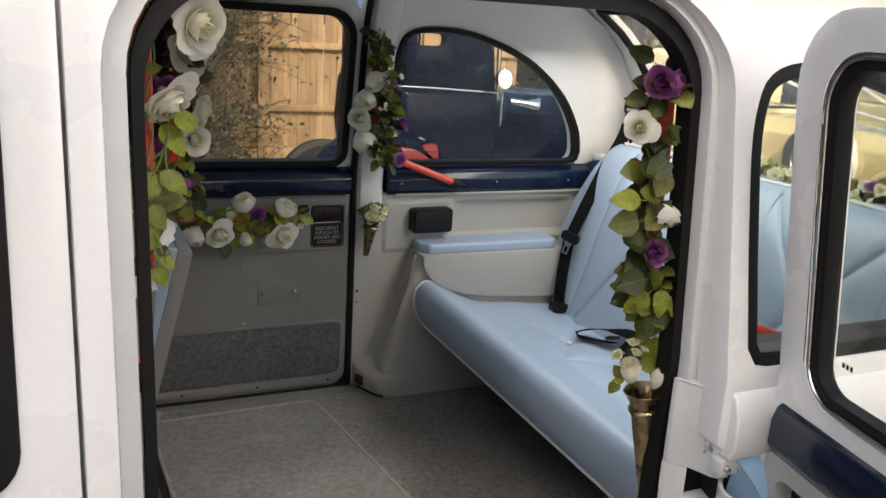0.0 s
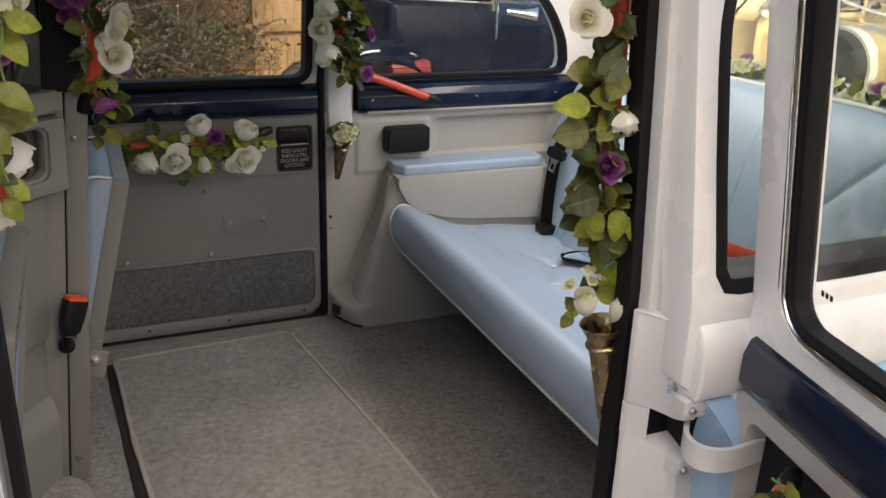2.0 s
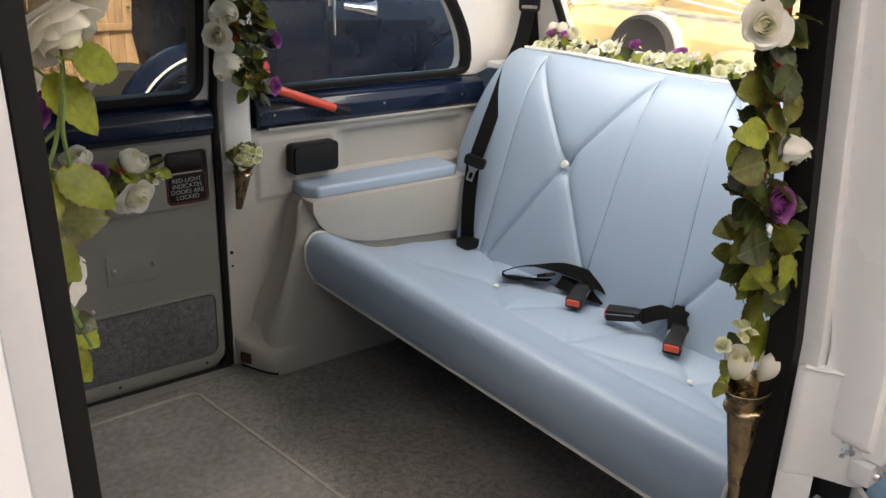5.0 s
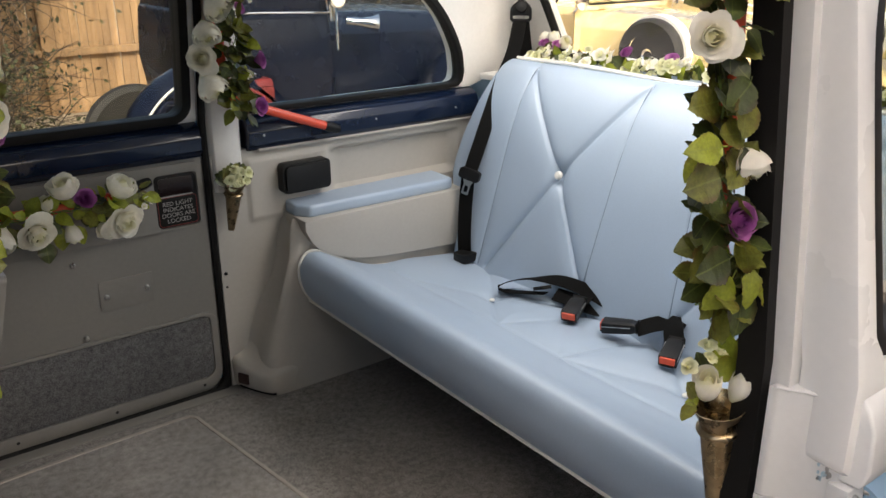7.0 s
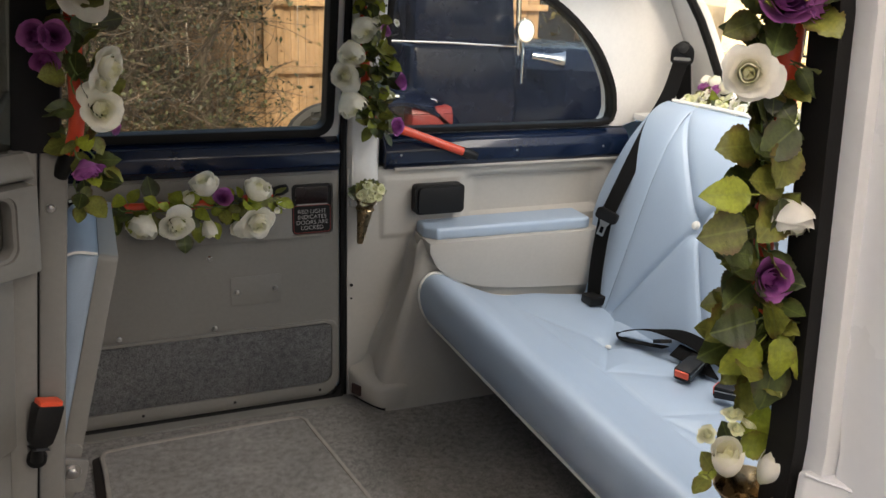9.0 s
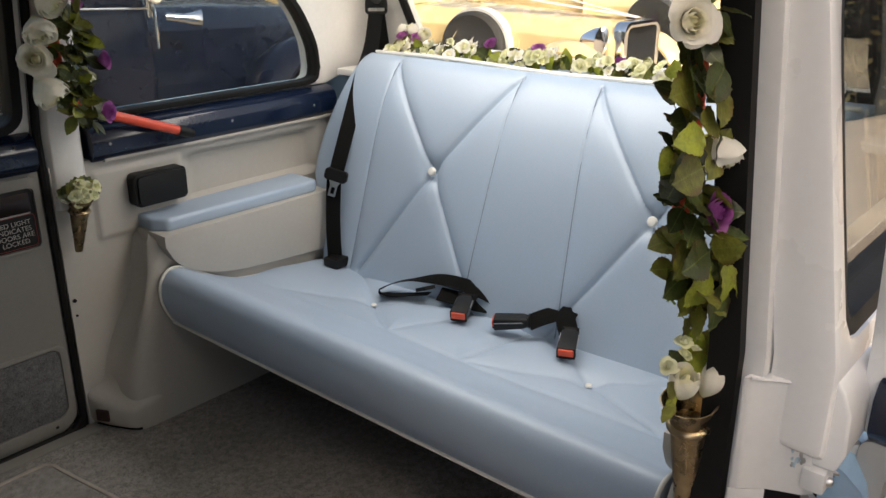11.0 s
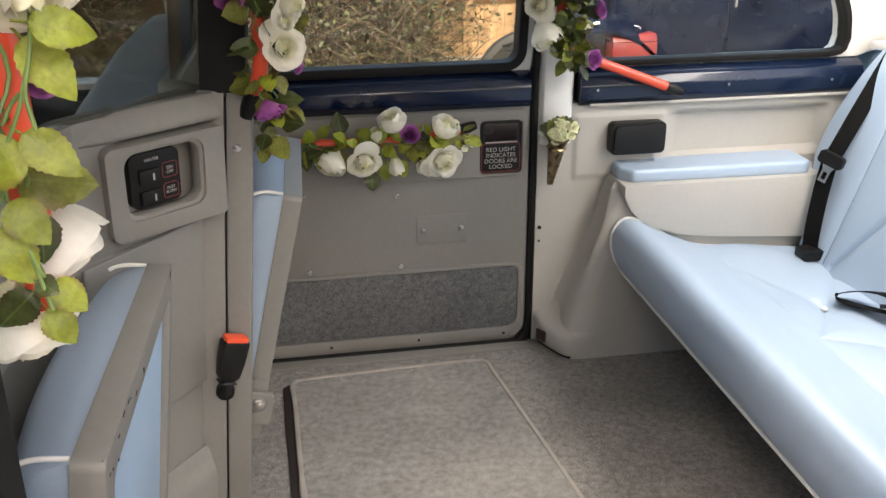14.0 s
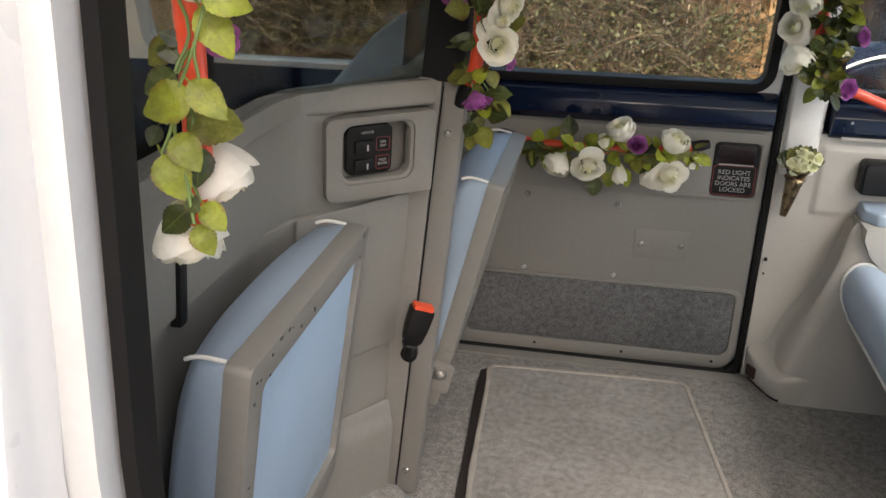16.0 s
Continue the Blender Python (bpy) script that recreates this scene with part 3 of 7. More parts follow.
setting("wall_north_front_low", prism(NAVY_PROFILE[:1] + [(2.69, 0.3), (2.815, 0.3), (2.815, 1.178), (2.70, 1.178)], "x", -0.95, -0.01), NAVY, "navy front door trim of the cab", "wall")

# ---- near side of the cab, with the open doorway ----
OPEN_OUT = rrect(0.036, 0.20, 0.898, 1.745, (0.01, 0.01, 0.15, 0.15), 8)
OPEN_MID = rrect(0.068, 0.20, 0.886, 1.728, (0.01, 0.01, 0.14, 0.14), 8)
OPEN_IN = rrect(0.082, 0.20, 0.868, 1.702, (0.01, 0.01, 0.128, 0.128), 8)
QN = [(x - 0.05 * (1 - (x - 0.985) / 0.77), z) for x, z in QWIN]
# outer skin: front strip, header and rear quarter above the belt
skin = setting("wall_south", ring([(-0.002, 1.07), (0.0355, 1.07), *[p for p in reversed(OPEN_OUT) if p[1] > 1.07 and p[0] < 0.2], *[p for p in reversed(OPEN_OUT) if p[1] > 1.07 and p[0] >= 0.2], (0.898, 1.06), (0.93, 1.035), (2.08, 1.035), (2.08, 1.262), (1.965, 1.435), (1.86, 1.59), (1.76, 1.68), (1.65, 1.735), (1.5, 1.79), (-0.002, 1.79)], [QN], 0.905, 0.975, 0.008), WHITE, "white painted near side of the cab body", "wall")
setting("wall_south_inner", ring([(-0.03, 0.3), *[(x, z) for x, z in ((0.062, 0.3), (0.062, 1.6))], *[p for p in reversed(rrect(0.062, 0.25, 0.885, 1.735, (0.01, 0.01, 0.145, 0.145), 8)) if p[1] > 1.5 and p[0] < 0.3], *[p for p in reversed(rrect(0.062, 0.25, 0.885, 1.735, (0.01, 0.01, 0.145, 0.145), 8)) if p[1] > 1.5 and p[0] >= 0.3], (0.884, 0.3), (2.05, 0.3), (2.05, 1.262), (1.965, 1.435), (1.86, 1.59), (1.76, 1.68), (1.65, 1.735), (1.5, 1.77), (-0.03, 1.77)], [inset(QN, -0.01)], 0.976, 1.012, 0.006, 0.085), JAMB, "grey white painted door jamb", "wall")
setting("trim_6", ring(OPEN_MID, [OPEN_IN], 1.0, 1.036, 0.006, 0.085), RUBBER, "black rubber seal round the open doorway", "trim")
window("window_3", QN, 0.91, 0.98, glass_material("side_glass", (0.8, 0.82, 0.8), 1.7), "near arched quarter window in a black rubber seal", 0.022)
# inner lining of the near side, seen only through glass and in reflections
setting("trim_8", plate([(0.91, 0.38), (1.80, 0.38), (1.80, 1.17), (0.91, 1.17)], [], "y", 1.013, 1.045, 0.004), PALE, "grey moulded near side trim panel", "trim")
# swage line along the body and the light blue flank
setting("body_side", warp(prism([(0.975, 1.04), (0.905, 1.04), (0.888, 1.03), (0.868, 1.0), (0.852, 0.94), (0.852, 0.5), (0.87, 0.3), (0.975, 0.3)], "x", 0.985, 2.1, 0.006), lambda c: (c.x if c.x > 1.2 else min(0.99, 0.93 + max(0.0, 1.045 - c.z) * 0.55), c.y, c.z)), BLUE_PAINT, "light blue lower body side with a rounded shoulder", "body")
setting("body_swage", prism([(0.93, 1.155), (0.905, 1.15), (0.896, 1.138), (0.886, 1.112), (0.884, 1.062), (0.892, 1.037), (0.93, 1.037)], "x", 0.915, 2.08, 0.005, 3), WHITE, "white rounded shoulder along the cab body", "body")
# hinge pillar: a full block above and below, cut away between for the hinge arm
PIL = [(0.8725, 0.994), (0.8745, 0.984), (0.884, 0.973), (0.896, 0.957), (0.9035, 0.94), (0.911, 0.921), (0.921, 0.912), (0.975, 0.9085), (0.975, 0.974)]
PIL_CUT = [(0.8725, 0.994), (0.8745, 0.984), (0.884, 0.973), (0.895, 0.9585), (0.898, 0.975), (0.898, 0.994)]


def chamfered(bm):
    """The lower lip of the cut-out slopes down to the corner."""
    return warp(bm, lambda c: (c.x, c.y, c.z - (0.35 * (0.957 - c.y) if c.z > 0.9 and c.y < 0.957 else 0.0)))


pillar = setting("hinge_pillar", joined(prism(PIL, "z", 0.995, 1.143, 0.003), prism(PIL_CUT, "z", 0.942, 0.995), chamfered(prism(PIL, "z", 0.3, 0.942, 0.003))), JAMB, "chipped painted hinge pillar with a cut-out", "pillar")
part("weld_seam", tube(smooth_path([(0.8725, 0.985, 1.144), (0.883, 0.9725, 1.142), (0.893, 0.96, 1.141), (0.902, 0.944, 1.14)], 6), [0.0016 + 0.001 * ((k * 7) % 5 == 0) for k in range(19)], 6), JAMB, pillar, "painted weld bead")
rnd = random.Random(12)
CHIP = material("chipped_blue_paint", (0.34, 0.45, 0.5), 0.5, vary=0.3, scale=60, fine=0.2)
PRIMER = material("grey_primer", (0.3, 0.29, 0.27), 0.6, vary=0.3, scale=60)
for k in range(20):
    z = 1.035 + 0.045 * rnd.random() ** 1.5
    q = rnd.uniform(0.0015, 0.005)
    y = rnd.uniform(-0.008, 0.008)
    loop = [(y + q * rnd.uniform(0.5, 1.1) * math.cos(a) * 0.8, z + q * rnd.uniform(0.6, 1.6) * math.sin(a)) for a in (0, 0.9, 1.8, 2.7, 3.6, 4.5, 5.4)]
    part("paint_chip", placed(plate(loop, [], "x", -0.001, 0.0008), Matrix.Translation((0.9073, 0.9305, 0)) @ Matrix.Rotation(radians(201.7), 4, "Z")), CHIP if k % 3 else PRIMER, pillar)
# near-black block and sheet stand in for the shade behind the cut-out
setting("hinge_recess", warp(prism([(0.972, 1.034), (0.912, 1.034), (0.90, 1.022), (0.883, 0.99), (0.868, 0.94), (0.868, 0.5), (0.972, 0.5)], "x", 0.97, 1.05), lambda c: (c.x if c.x > 1.0 else min(0.986, 0.926 + max(0.0, 1.045 - c.z) * 0.55), c.y, c.z)), DARK, "near-black block in place of shade behind the hinge cut-out", "recess")
setting("hinge_recess", box(0.8985, 0.9695, 0.90, 0.985, 0.9755, 1.03), DARK, "near-black block in place of shade behind the hinge cut-out", "recess")
# front strip beyond the doorway: the front door's edge
setting("front_door_skin", ring(rrect(-0.95, 1.06, -0.006, 1.77, 0.012), [rrect(-0.88, 1.16, -0.068, 1.69, (0.05, 0.05, 0.06, 0.06))], 0.905, 0.945, 0.006), WHITE, "white painted front door of the cab", "door")
setting("trim_9", ring(rrect(-0.885, 1.155, -0.063, 1.695, 0.05), [rrect(-0.865, 1.175, -0.083, 1.675, 0.04)], 0.90, 0.93, 0.004), RUBBER, "black rubber seal of the front door window", "trim")
setting("window_4", plate(rrect(-0.87, 1.17, -0.078, 1.68, 0.04), [], "y", 0.922, 0.926), GLASS_N, "front door window glass", "window").visible_shadow = False
setting("front_door_low", prism([(0.945, 1.075), (0.905, 1.075), (0.885, 1.06), (0.868, 1.02), (0.852, 0.95), (0.852, 0.4), (0.945, 0.3)], "x", -0.95, -0.006, 0.006), WHITE, "white shoulder of the front door", "door")
setting("front_pillar_low", prism([(0.975, 1.08), (0.915, 1.08), (0.90, 1.06), (0.88, 1.0), (0.87, 0.9), (0.87, 0.3), (0.975, 0.3)], "x", 0.0, 0.036, 0.006), JAMB, "white painted front door pillar", "pillar")

# ---- back of the cab ----
BACK = [(1.60, 1.765), (1.68, 1.735), (1.78, 1.665), (1.86, 1.59), (1.92, 1.51), (1.968, 1.43), (2.02, 1.335), (2.055, 1.27), (2.09, 1.16), (2.10, 0.9), (2.10, 0.3)]


def back_strip(y0, y1, lo, hi, t=0.03):
    pts = BACK[lo:hi + 1]
    sec = []
    for y in (y0, y1):
        ring_pts = [(x, y, z) for x, z in pts] + [(x + t, y, z + t * 0.5) for x, z in reversed(pts)]
        sec.append(ring_pts)
    return loft(sec)


setting("wall_east", back_strip(1.0, 2.72, 7, 10), LINER, "white lower back of the cab", "wall")
setting("wall_east_side", back_strip(2.53, 2.70, 0, 7), LINER, "white rear corner of the cab roof", "wall")
setting("wall_east_near", back_strip(1.02, 1.19, 0, 7), LINER, "white rear corner of the cab roof", "wall")
setting("wall_east_top", back_strip(1.19, 2.53, 0, 1), LINER, "white roof edge above the rear window", "wall")
window_5 = setting("window_5", back_strip(1.19, 2.53, 1, 7, 0.004), GLASS_N, "sloping curved rear window", "window")
window_5.visible_shadow = False
edge = [(x - 0.006, 2.53, z) for x, z in BACK[1:8]]
loop = edge + [(x, 1.19, z) for x, _, z in reversed(edge)]
setting("trim_10", tube(loop, 0.013, 8, True), RUBBER, "black rubber seal of the rear window", "trim")
setting("parcel_shelf", box(1.80, 1.05, 1.205, 2.07, 2.66, 1.225, 0.006), LINER, "white parcel shelf behind the bench", "shelf")

# ---- bulkhead to the driver ----
def rake(bm, k=0.09, z0=1.2):
    """The bulkhead leans into the cabin towards its top."""
    return warp(bm, lambda c: (c.x + k * (c.z - z0), c.y, c.z))


bulk = setting("wall_west", rake(prism([(-0.12, 0.98), (-0.085, 0.98), (-0.085, 1.66), (-0.055, 1.755), (0.105, 1.965), (0.105, 1.99), (0.05, 2.06), (0.05, 2.70), (0.015, 2.70), (0.015, 2.045), (0.065, 1.975), (-0.085, 1.775), (-0.12, 1.67)], "z", FZ, 1.10, 0.012, 3)), GREY, "grey moulded bulkhead behind the driver", "wall", 14)
upper = setting("wall_west_upper", rake(prism([(-0.11, 0.98), (-0.07, 0.98), (-0.075, 1.69), (-0.06, 1.755), (0.107, 1.965), (0.107, 1.99), (0.06, 2.05), (0.06, 2.70), (0.025, 2.70), (0.025, 2.035), (0.065, 1.975), (-0.092, 1.782), (-0.11, 1.70)], "z", 1.095, 1.318, 0.012, 3)), GREY, "grey moulded bulkhead shelf with a heater console", "wall", 14)
setting("trim_14", rake(prism([(-0.076, 0.98), (-0.058, 0.98), (-0.063, 1.69), (-0.048, 1.747), (-0.046, 1.7495), (-0.062, 1.757), (-0.080, 1.695)], "z", 1.281, 1.317, 0.008, 3)), GREY, "grey rounded rim along the top of the bulkhead", "trim", 20)
part("upper_panel", rake(prism([(-0.052, 1.752), (0.098, 1.950), (0.1035, 1.946), (-0.0465, 1.748)], "z", 0.783, 1.10, 0.004, 3)), GREY, bulk)
part("flange", rake(prism([(0.097, 1.9465), (0.1395, 1.953), (0.1395, 1.972), (0.097, 1.972)], "z", FZ + 0.02, 1.316, 0.003), 0.1), GREY, bulk)
part("seam", rake(box(0.1390, 1.962, FZ + 0.02, 0.1430, 1.975, 1.30), 0.1), RUBBER, bulk, "dark joint beside the centre post")
setting("wall_west_foot", prism([(-0.26, 0.98), (-0.13, 0.98), (-0.12, 1.66), (-0.08, 1.75), (0.06, 1.95), (0.06, 2.0), (0.0, 2.07), (0.0, 2.70), (-0.26, 2.70)], "z", FZ, 0.40, 0.008), CARPET, "carpet turned up at the foot of the bulkhead", "skirting")
setting("carpet_hump", lathe([(0.001, 0.05), (0.03, 0.049), (0.055, 0.044), (0.075, 0.034), (0.088, 0.018), (0.092, 0.0), (0.092, -0.01)], (0.02, 1.90, FZ), 28), CARPET, "carpet moulded over a hump at the post foot", "floor")
CONS = Matrix.Translation((0.045, 1.873, 1.2)) @ Euler((0, radians(5), radians(-50.5))).to_matrix().to_4x4()


STEP = Matrix(((0.793, 0.609, 0, -0.050), (-0.609, 0.793, 0, 1.750), (0, 0, 1, 0), (0, 0, 0, 1)))
setting("trim_12", rake(placed(prism([(-0.004, 0.640), (0.000, 0.632), (0.002, 0.620), (0.006, 0.607), (0.011, 0.597), (0.015, 0.588), (0.017, 0.576), (0.018, 0.560), (0.018, FZ + 0.02), (-0.004, FZ + 0.02)], "y", 0.0, 0.252), STEP)), GREY, "grey stepped lower panel of the bulkhead", "trim", 50)
# heater console: local x out of the wall, y across, z up
console = thing("heater_console", (0.05, 1.87, 1.10), "grey raised heater console with black rocker switches", "console")
part("body", placed(plate(rrect(-0.100, -0.080, 0.104, 0.070, (0.018, 0.006, 0.006, 0.014)), [rrect(-0.074, -0.052, 0.066, 0.060, 0.022)], "x", -0.01, 0.030, 0.010), CONS), GREY, console)
part("rim", placed(plate(rrect(-0.078, -0.056, 0.070, 0.064, 0.024), [rrect(-0.067, -0.045, 0.059, 0.053, 0.02)], "x", 0.0, 0.025, 0.007), CONS), GREY, console)
sw = part("switch_plate", placed(plate(rrect(-0.058, -0.038, 0.027, 0.050, 0.012), [], "x", 0.002, 0.018, 0.003), CONS), BLACK, console, "glossy black switch plate")
for k, dz in enumerate((-0.022, 0.012)):
    part("rocker", placed(prism([(-0.045, dz - 0.011), (-0.011, dz - 0.011), (-0.011, dz + 0.013), (-0.045, dz + 0.013)], "x", 0.016, 0.025, 0.003), CONS), BLACK, sw)
    part("rocker_mark", placed(box(0.0245, -0.0235, dz - 0.005, 0.0256, -0.0205, dz + 0.006), CONS), TEXT, sw)
turn = Matrix(((0, 0, 1, 0), (1, 0, 0, 0), (0, 1, 0, 0), (0, 0, 0, 1)))
words("lettering", "HEATER", 0.0066, CONS @ Matrix.Translation((0.0185, -0.020, 0.038)) @ turn, TEXT, sw)
words("lettering", "ON\nOFF", 0.0070, CONS @ Matrix.Translation((0.0185, 0.0095, 0.015)) @ turn, TEXT, sw)
words("lettering", "FAST\nSLOW", 0.0066, CONS @ Matrix.Translation((0.0185, 0.0095, -0.018)) @ turn, TEXT, sw)
for dz in (0.016, -0.018):
    part("red_border", placed(plate(rrect(-0.0035, dz - 0.013, 0.0225, dz + 0.012, 0.004), [rrect(-0.0027, dz - 0.0122, 0.0217, dz + 0.0112, 0.003)], "x", 0.0175, 0.0188), CONS), REDTEXT, sw)
# grip ledge above the console
setting("trim_11", placed(prism([(-0.01, 0.116), (0.002, 0.116), (0.007, 0.110), (0.014, 0.092), (0.018, 0.083), (0.017, 0.078), (0.010, 0.074), (-0.01, 0.073)], "y", -0.130, 0.108), CONS), GREY, "grey rounded ledge over the heater console", "trim", 50)
setting("trim_13", rake(box(-0.082, 1.372, 1.085, -0.066, 1.392, 1.178, 0.003)), BLACK, "black slot of a belt reel in the bulkhead", "trim")
# centre post
post = setting("post", rake(prism([(0.1425, 1.957), (0.186, 1.955), (0.186, 2.0), (0.1425, 2.03)], "z", FZ + 0.02, 1.316, 0.006), 0.1), GREY, "grey folded steel centre post between the jump seats", "post")
for z in (0.46, 1.215):
    part("bolt", lathe([(0, 0), (0.008, 0), (0.006, 0.004), (0, 0.005)], (0.160 + 0.1 * (z - 1.2), 1.955, z), 12, (0, -1, 0)), STEEL, post)
setting("post_upper", rake(box(0.10, 1.95, 1.308, 0.175, 2.03, 1.78, 0.008), 0.1), DARK, "dark upright of the glazed partition", "post")
part_glass = setting("window_6", rake(prism([(-0.11, 1.06), (-0.104, 1.06), (-0.100, 1.711), (0.1045, 1.956), (0.0995, 1.960), (-0.106, 1.713)], "z", 1.303, 1.77)), GLASS_D, "near pane of the partition glazing", "window")
part_glass2 = setting("window_7", rake(box(0.046, 2.04, 1.303, 0.051, 2.66, 1.77)), GLASS_D, "far pane of the partition glazing", "window")
part_glass.visible_shadow = part_glass2.visible_shadow = False
setting("partition_upright", rake(box(-0.13, 1.50, 1.303, -0.09, 1.522, 1.77, 0.005)), DARK, "dark upright in the partition glazing", "post")
# driver's space
setting("dash_wall", box(-0.98, 0.95, FZ, -0.95, 2.76, 1.2), DARK, "dark front of the driver's space", "wall")
setting("window_8", plate([(1.0, 1.2), (2.72, 1.2), (2.62, 1.77), (1.1, 1.77)], [], "x", -0.965, -0.955), GLASS_N, "windscreen glass", "window").visible_shadow = False
drv = thing("driver_seat", (-0.3, 2.35, FZ), "light blue vinyl driver's seat with a tapered back", "seat")
part("seat_back", bevelled(loft([[(x0, 2.36 - w, z), (x1, 2.36 - w, z), (x1, 2.36 + w, z), (x0, 2.36 + w, z)] for z, x0, x1, w in ((0.75, -0.42, -0.22, 0.24), (1.05, -0.30, -0.10, 0.23), (1.17, -0.20, -0.045, 0.19))]), 0.03, 3), VINYL, drv)
head = [(1.15, -0.215, -0.03, 0.215), (1.19, -0.18, -0.01, 0.195), (1.24, -0.145, 0.01, 0.165), (1.29, -0.105, 0.025, 0.132), (1.33, -0.075, 0.03, 0.102), (1.36, -0.04, 0.03, 0.078), (1.376, -0.02, 0.024, 0.068)]
part("headrest", bevelled(loft([[(x0, 2.395 - w, z), (x1, 2.395 - w, z), (x1, 2.47, z), (x0, 2.47, z)] for z, x0, x1, w in head]), 0.016, 4), VINYL, drv, "tapered light blue headrest", 60)
part("cushion", box(-0.8, 2.1, FZ + 0.2, -0.35, 2.58, FZ + 0.42, 0.04, 3), VINYL, drv)
part("base", box(-0.78, 2.14, FZ, -0.4, 2.54, FZ + 0.2, 0.02), DARK, drv)

# ---- bench ----
def seg_dist(px, py, a, b):
    ax, ay, bx, by = *a, *b
    dx, dy = bx - ax, by - ay
    t = max(0.0, min(1.0, ((px - ax) * dx + (py - ay) * dy) / (dx * dx + dy * dy)))
    return math.hypot(px - ax - t * dx, py - ay - t * dy)


bench = thing("bench_seat", (1.4, CY, FZ), "light blue buttoned vinyl bench seat with white piping", "bench")
Y0, Y1 = 1.165, 2.555
BUTTONS = (1.522, 2.185)
CUSH = [(1.13, 0.645), (1.105, 0.647), (1.090, 0.656), (1.071, 0.69), (1.061, 0.73), (1.064, 0.766), (1.079, 0.79), (1.10, 0.80), (1.13, 0.795), (1.17, 0.772), (1.22, 0.742),
        (1.28, 0.715), (1.36, 0.70), (1.46, 0.692), (1.56, 0.682), (1.64, 0.665), (1.68, 0.64)]


def bench_cushion():
    prof = [(v.x, v.y) for v in smooth_path([(x, z, 0) for x, z in CUSH], 13)]
    under = [(1.68, 0.61), (1.4, 0.62), (1.18, 0.642)]
    ny = 440
    bm = bmesh.new()
    rings = []
    lines = []
    for yb in BUTTONS:
        for cx, cy in ((1.345, yb + (0.28 if yb < CY else -0.165)), (1.345, yb + (-0.24 if yb < CY else 0.27)), (1.62, yb - 0.20), (1.62, yb + 0.20)):
            lines.append(((1.465, yb), (cx, cy)))
    lines.append(((1.345, Y0 + 0.06), (1.345, Y1 - 0.06)))
    lines += [((1.345, 2.02), (1.60, 1.95)), ((1.345, 1.80), (1.60, 1.765))]
    for j in range(ny + 1):
        u = j / ny
        y = Y0 + (Y1 - Y0) * u
        e = min(u, 1 - u) * (Y1 - Y0)
        pinch = 1 - max(0.0, 1 - e / 0.03) ** 2 * 0.35
        ringv = []
        for x, z in prof:
            zz, xx = z, x
            if x > 1.15:
                zb, f = z, min(1.0, (x - 1.15) / 0.12)
                f = f * f * (3 - 2 * f)
                d = min(seg_dist(x, y, a, b) for a, b in lines)
                zz += 0.006 - 0.006 * math.exp(-(d / 0.03) ** 2) - 0.004 * math.exp(-(d / 0.007) ** 2)
                zz += 0.004 * math.sin(y * 9 + x * 13) * math.sin(x * 17)
                for yb in BUTTONS:
                    zz -= 0.016 * math.exp(-(math.hypot(x - 1.465, y - yb) / 0.03) ** 2)
                zz = zb + (zz - zb) * f
            else:
                xx += 0.003 * math.sin(y * 11) * (z - 0.6)
            zz = 0.69 + (zz - 0.69) * (0.9 + 0.1 * pinch)
            xx = 1.35 + (xx - 1.35) * (0.97 + 0.03 * pinch)
            ringv.append(bm.verts.new((xx, y, zz)))
        for x, z in under:
            ringv.append(bm.verts.new((x, y, z)))
        rings.append(ringv)
    for a, b in zip(rings, rings[1:]):
        for k in range(len(a)):
            bm.faces.new((a[k], a[(k + 1) % len(a)], b[(k + 1) % len(a)], b[k]))
    bm.faces.new(rings[0]), bm.faces.new(rings[-1])
    return bm


cushion = part("cushion", bench_cushion(), VINYL, bench, "buttoned seat cushion with a rolled front edge", 55)
for y in (Y0 + 0.002, Y1 - 0.002):
    part("piping", tube([(v.x, y, v.y + 0.001) for v in smooth_path([(x, z, 0) for x, z in CUSH[2:14]], 4)], 0.0042, 7), PIPING, cushion)
part("piping", tube([(1.091, Y0 + (Y1 - Y0) * k / 40, 0.651) for k in range(41)], 0.0045, 7), PIPING, cushion)
for yb in BUTTONS:
    part("button", lathe([(0, -0.004), (0.0075, -0.004), (0.0082, -0.001), (0.0065, 0.0015), (0, 0.0025)], (1.465, yb, 0.682), 16, (0, 0, 1)), PIPING, cushion)
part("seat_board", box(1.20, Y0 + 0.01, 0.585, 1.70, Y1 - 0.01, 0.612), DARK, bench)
part("seat_box", box(1.42, Y0 + 0.02, FZ, 1.70, Y1 - 0.02, 0.575), CARPET, bench, "carpeted box under the bench")

# backrest: front face over (height, y)
BP = [(1.60, 0.635), (1.625, 0.72), (1.655, 0.83), (1.688, 0.95), (1.722, 1.07), (1.758, 1.17), (1.80, 1.245), (1.835, 1.278)]


def half_width(z):
    """Half the backrest's width: widest a little above the seat, drawn in above and below."""
    pts = ((0.60, 0.70), (0.70, 0.71), (0.80, 0.735), (0.87, 0.775), (0.92, 0.795), (0.97, 0.795), (1.05, 0.78), (1.15, 0.75), (1.25, 0.716), (1.285, 0.70))
    for (a, p), (b, q) in zip(pts, pts[1:]):
        if z <= b:
            t = (z - a) / (b - a)
            return p + (q - p) * max(0, t)
    return pts[-1][1]


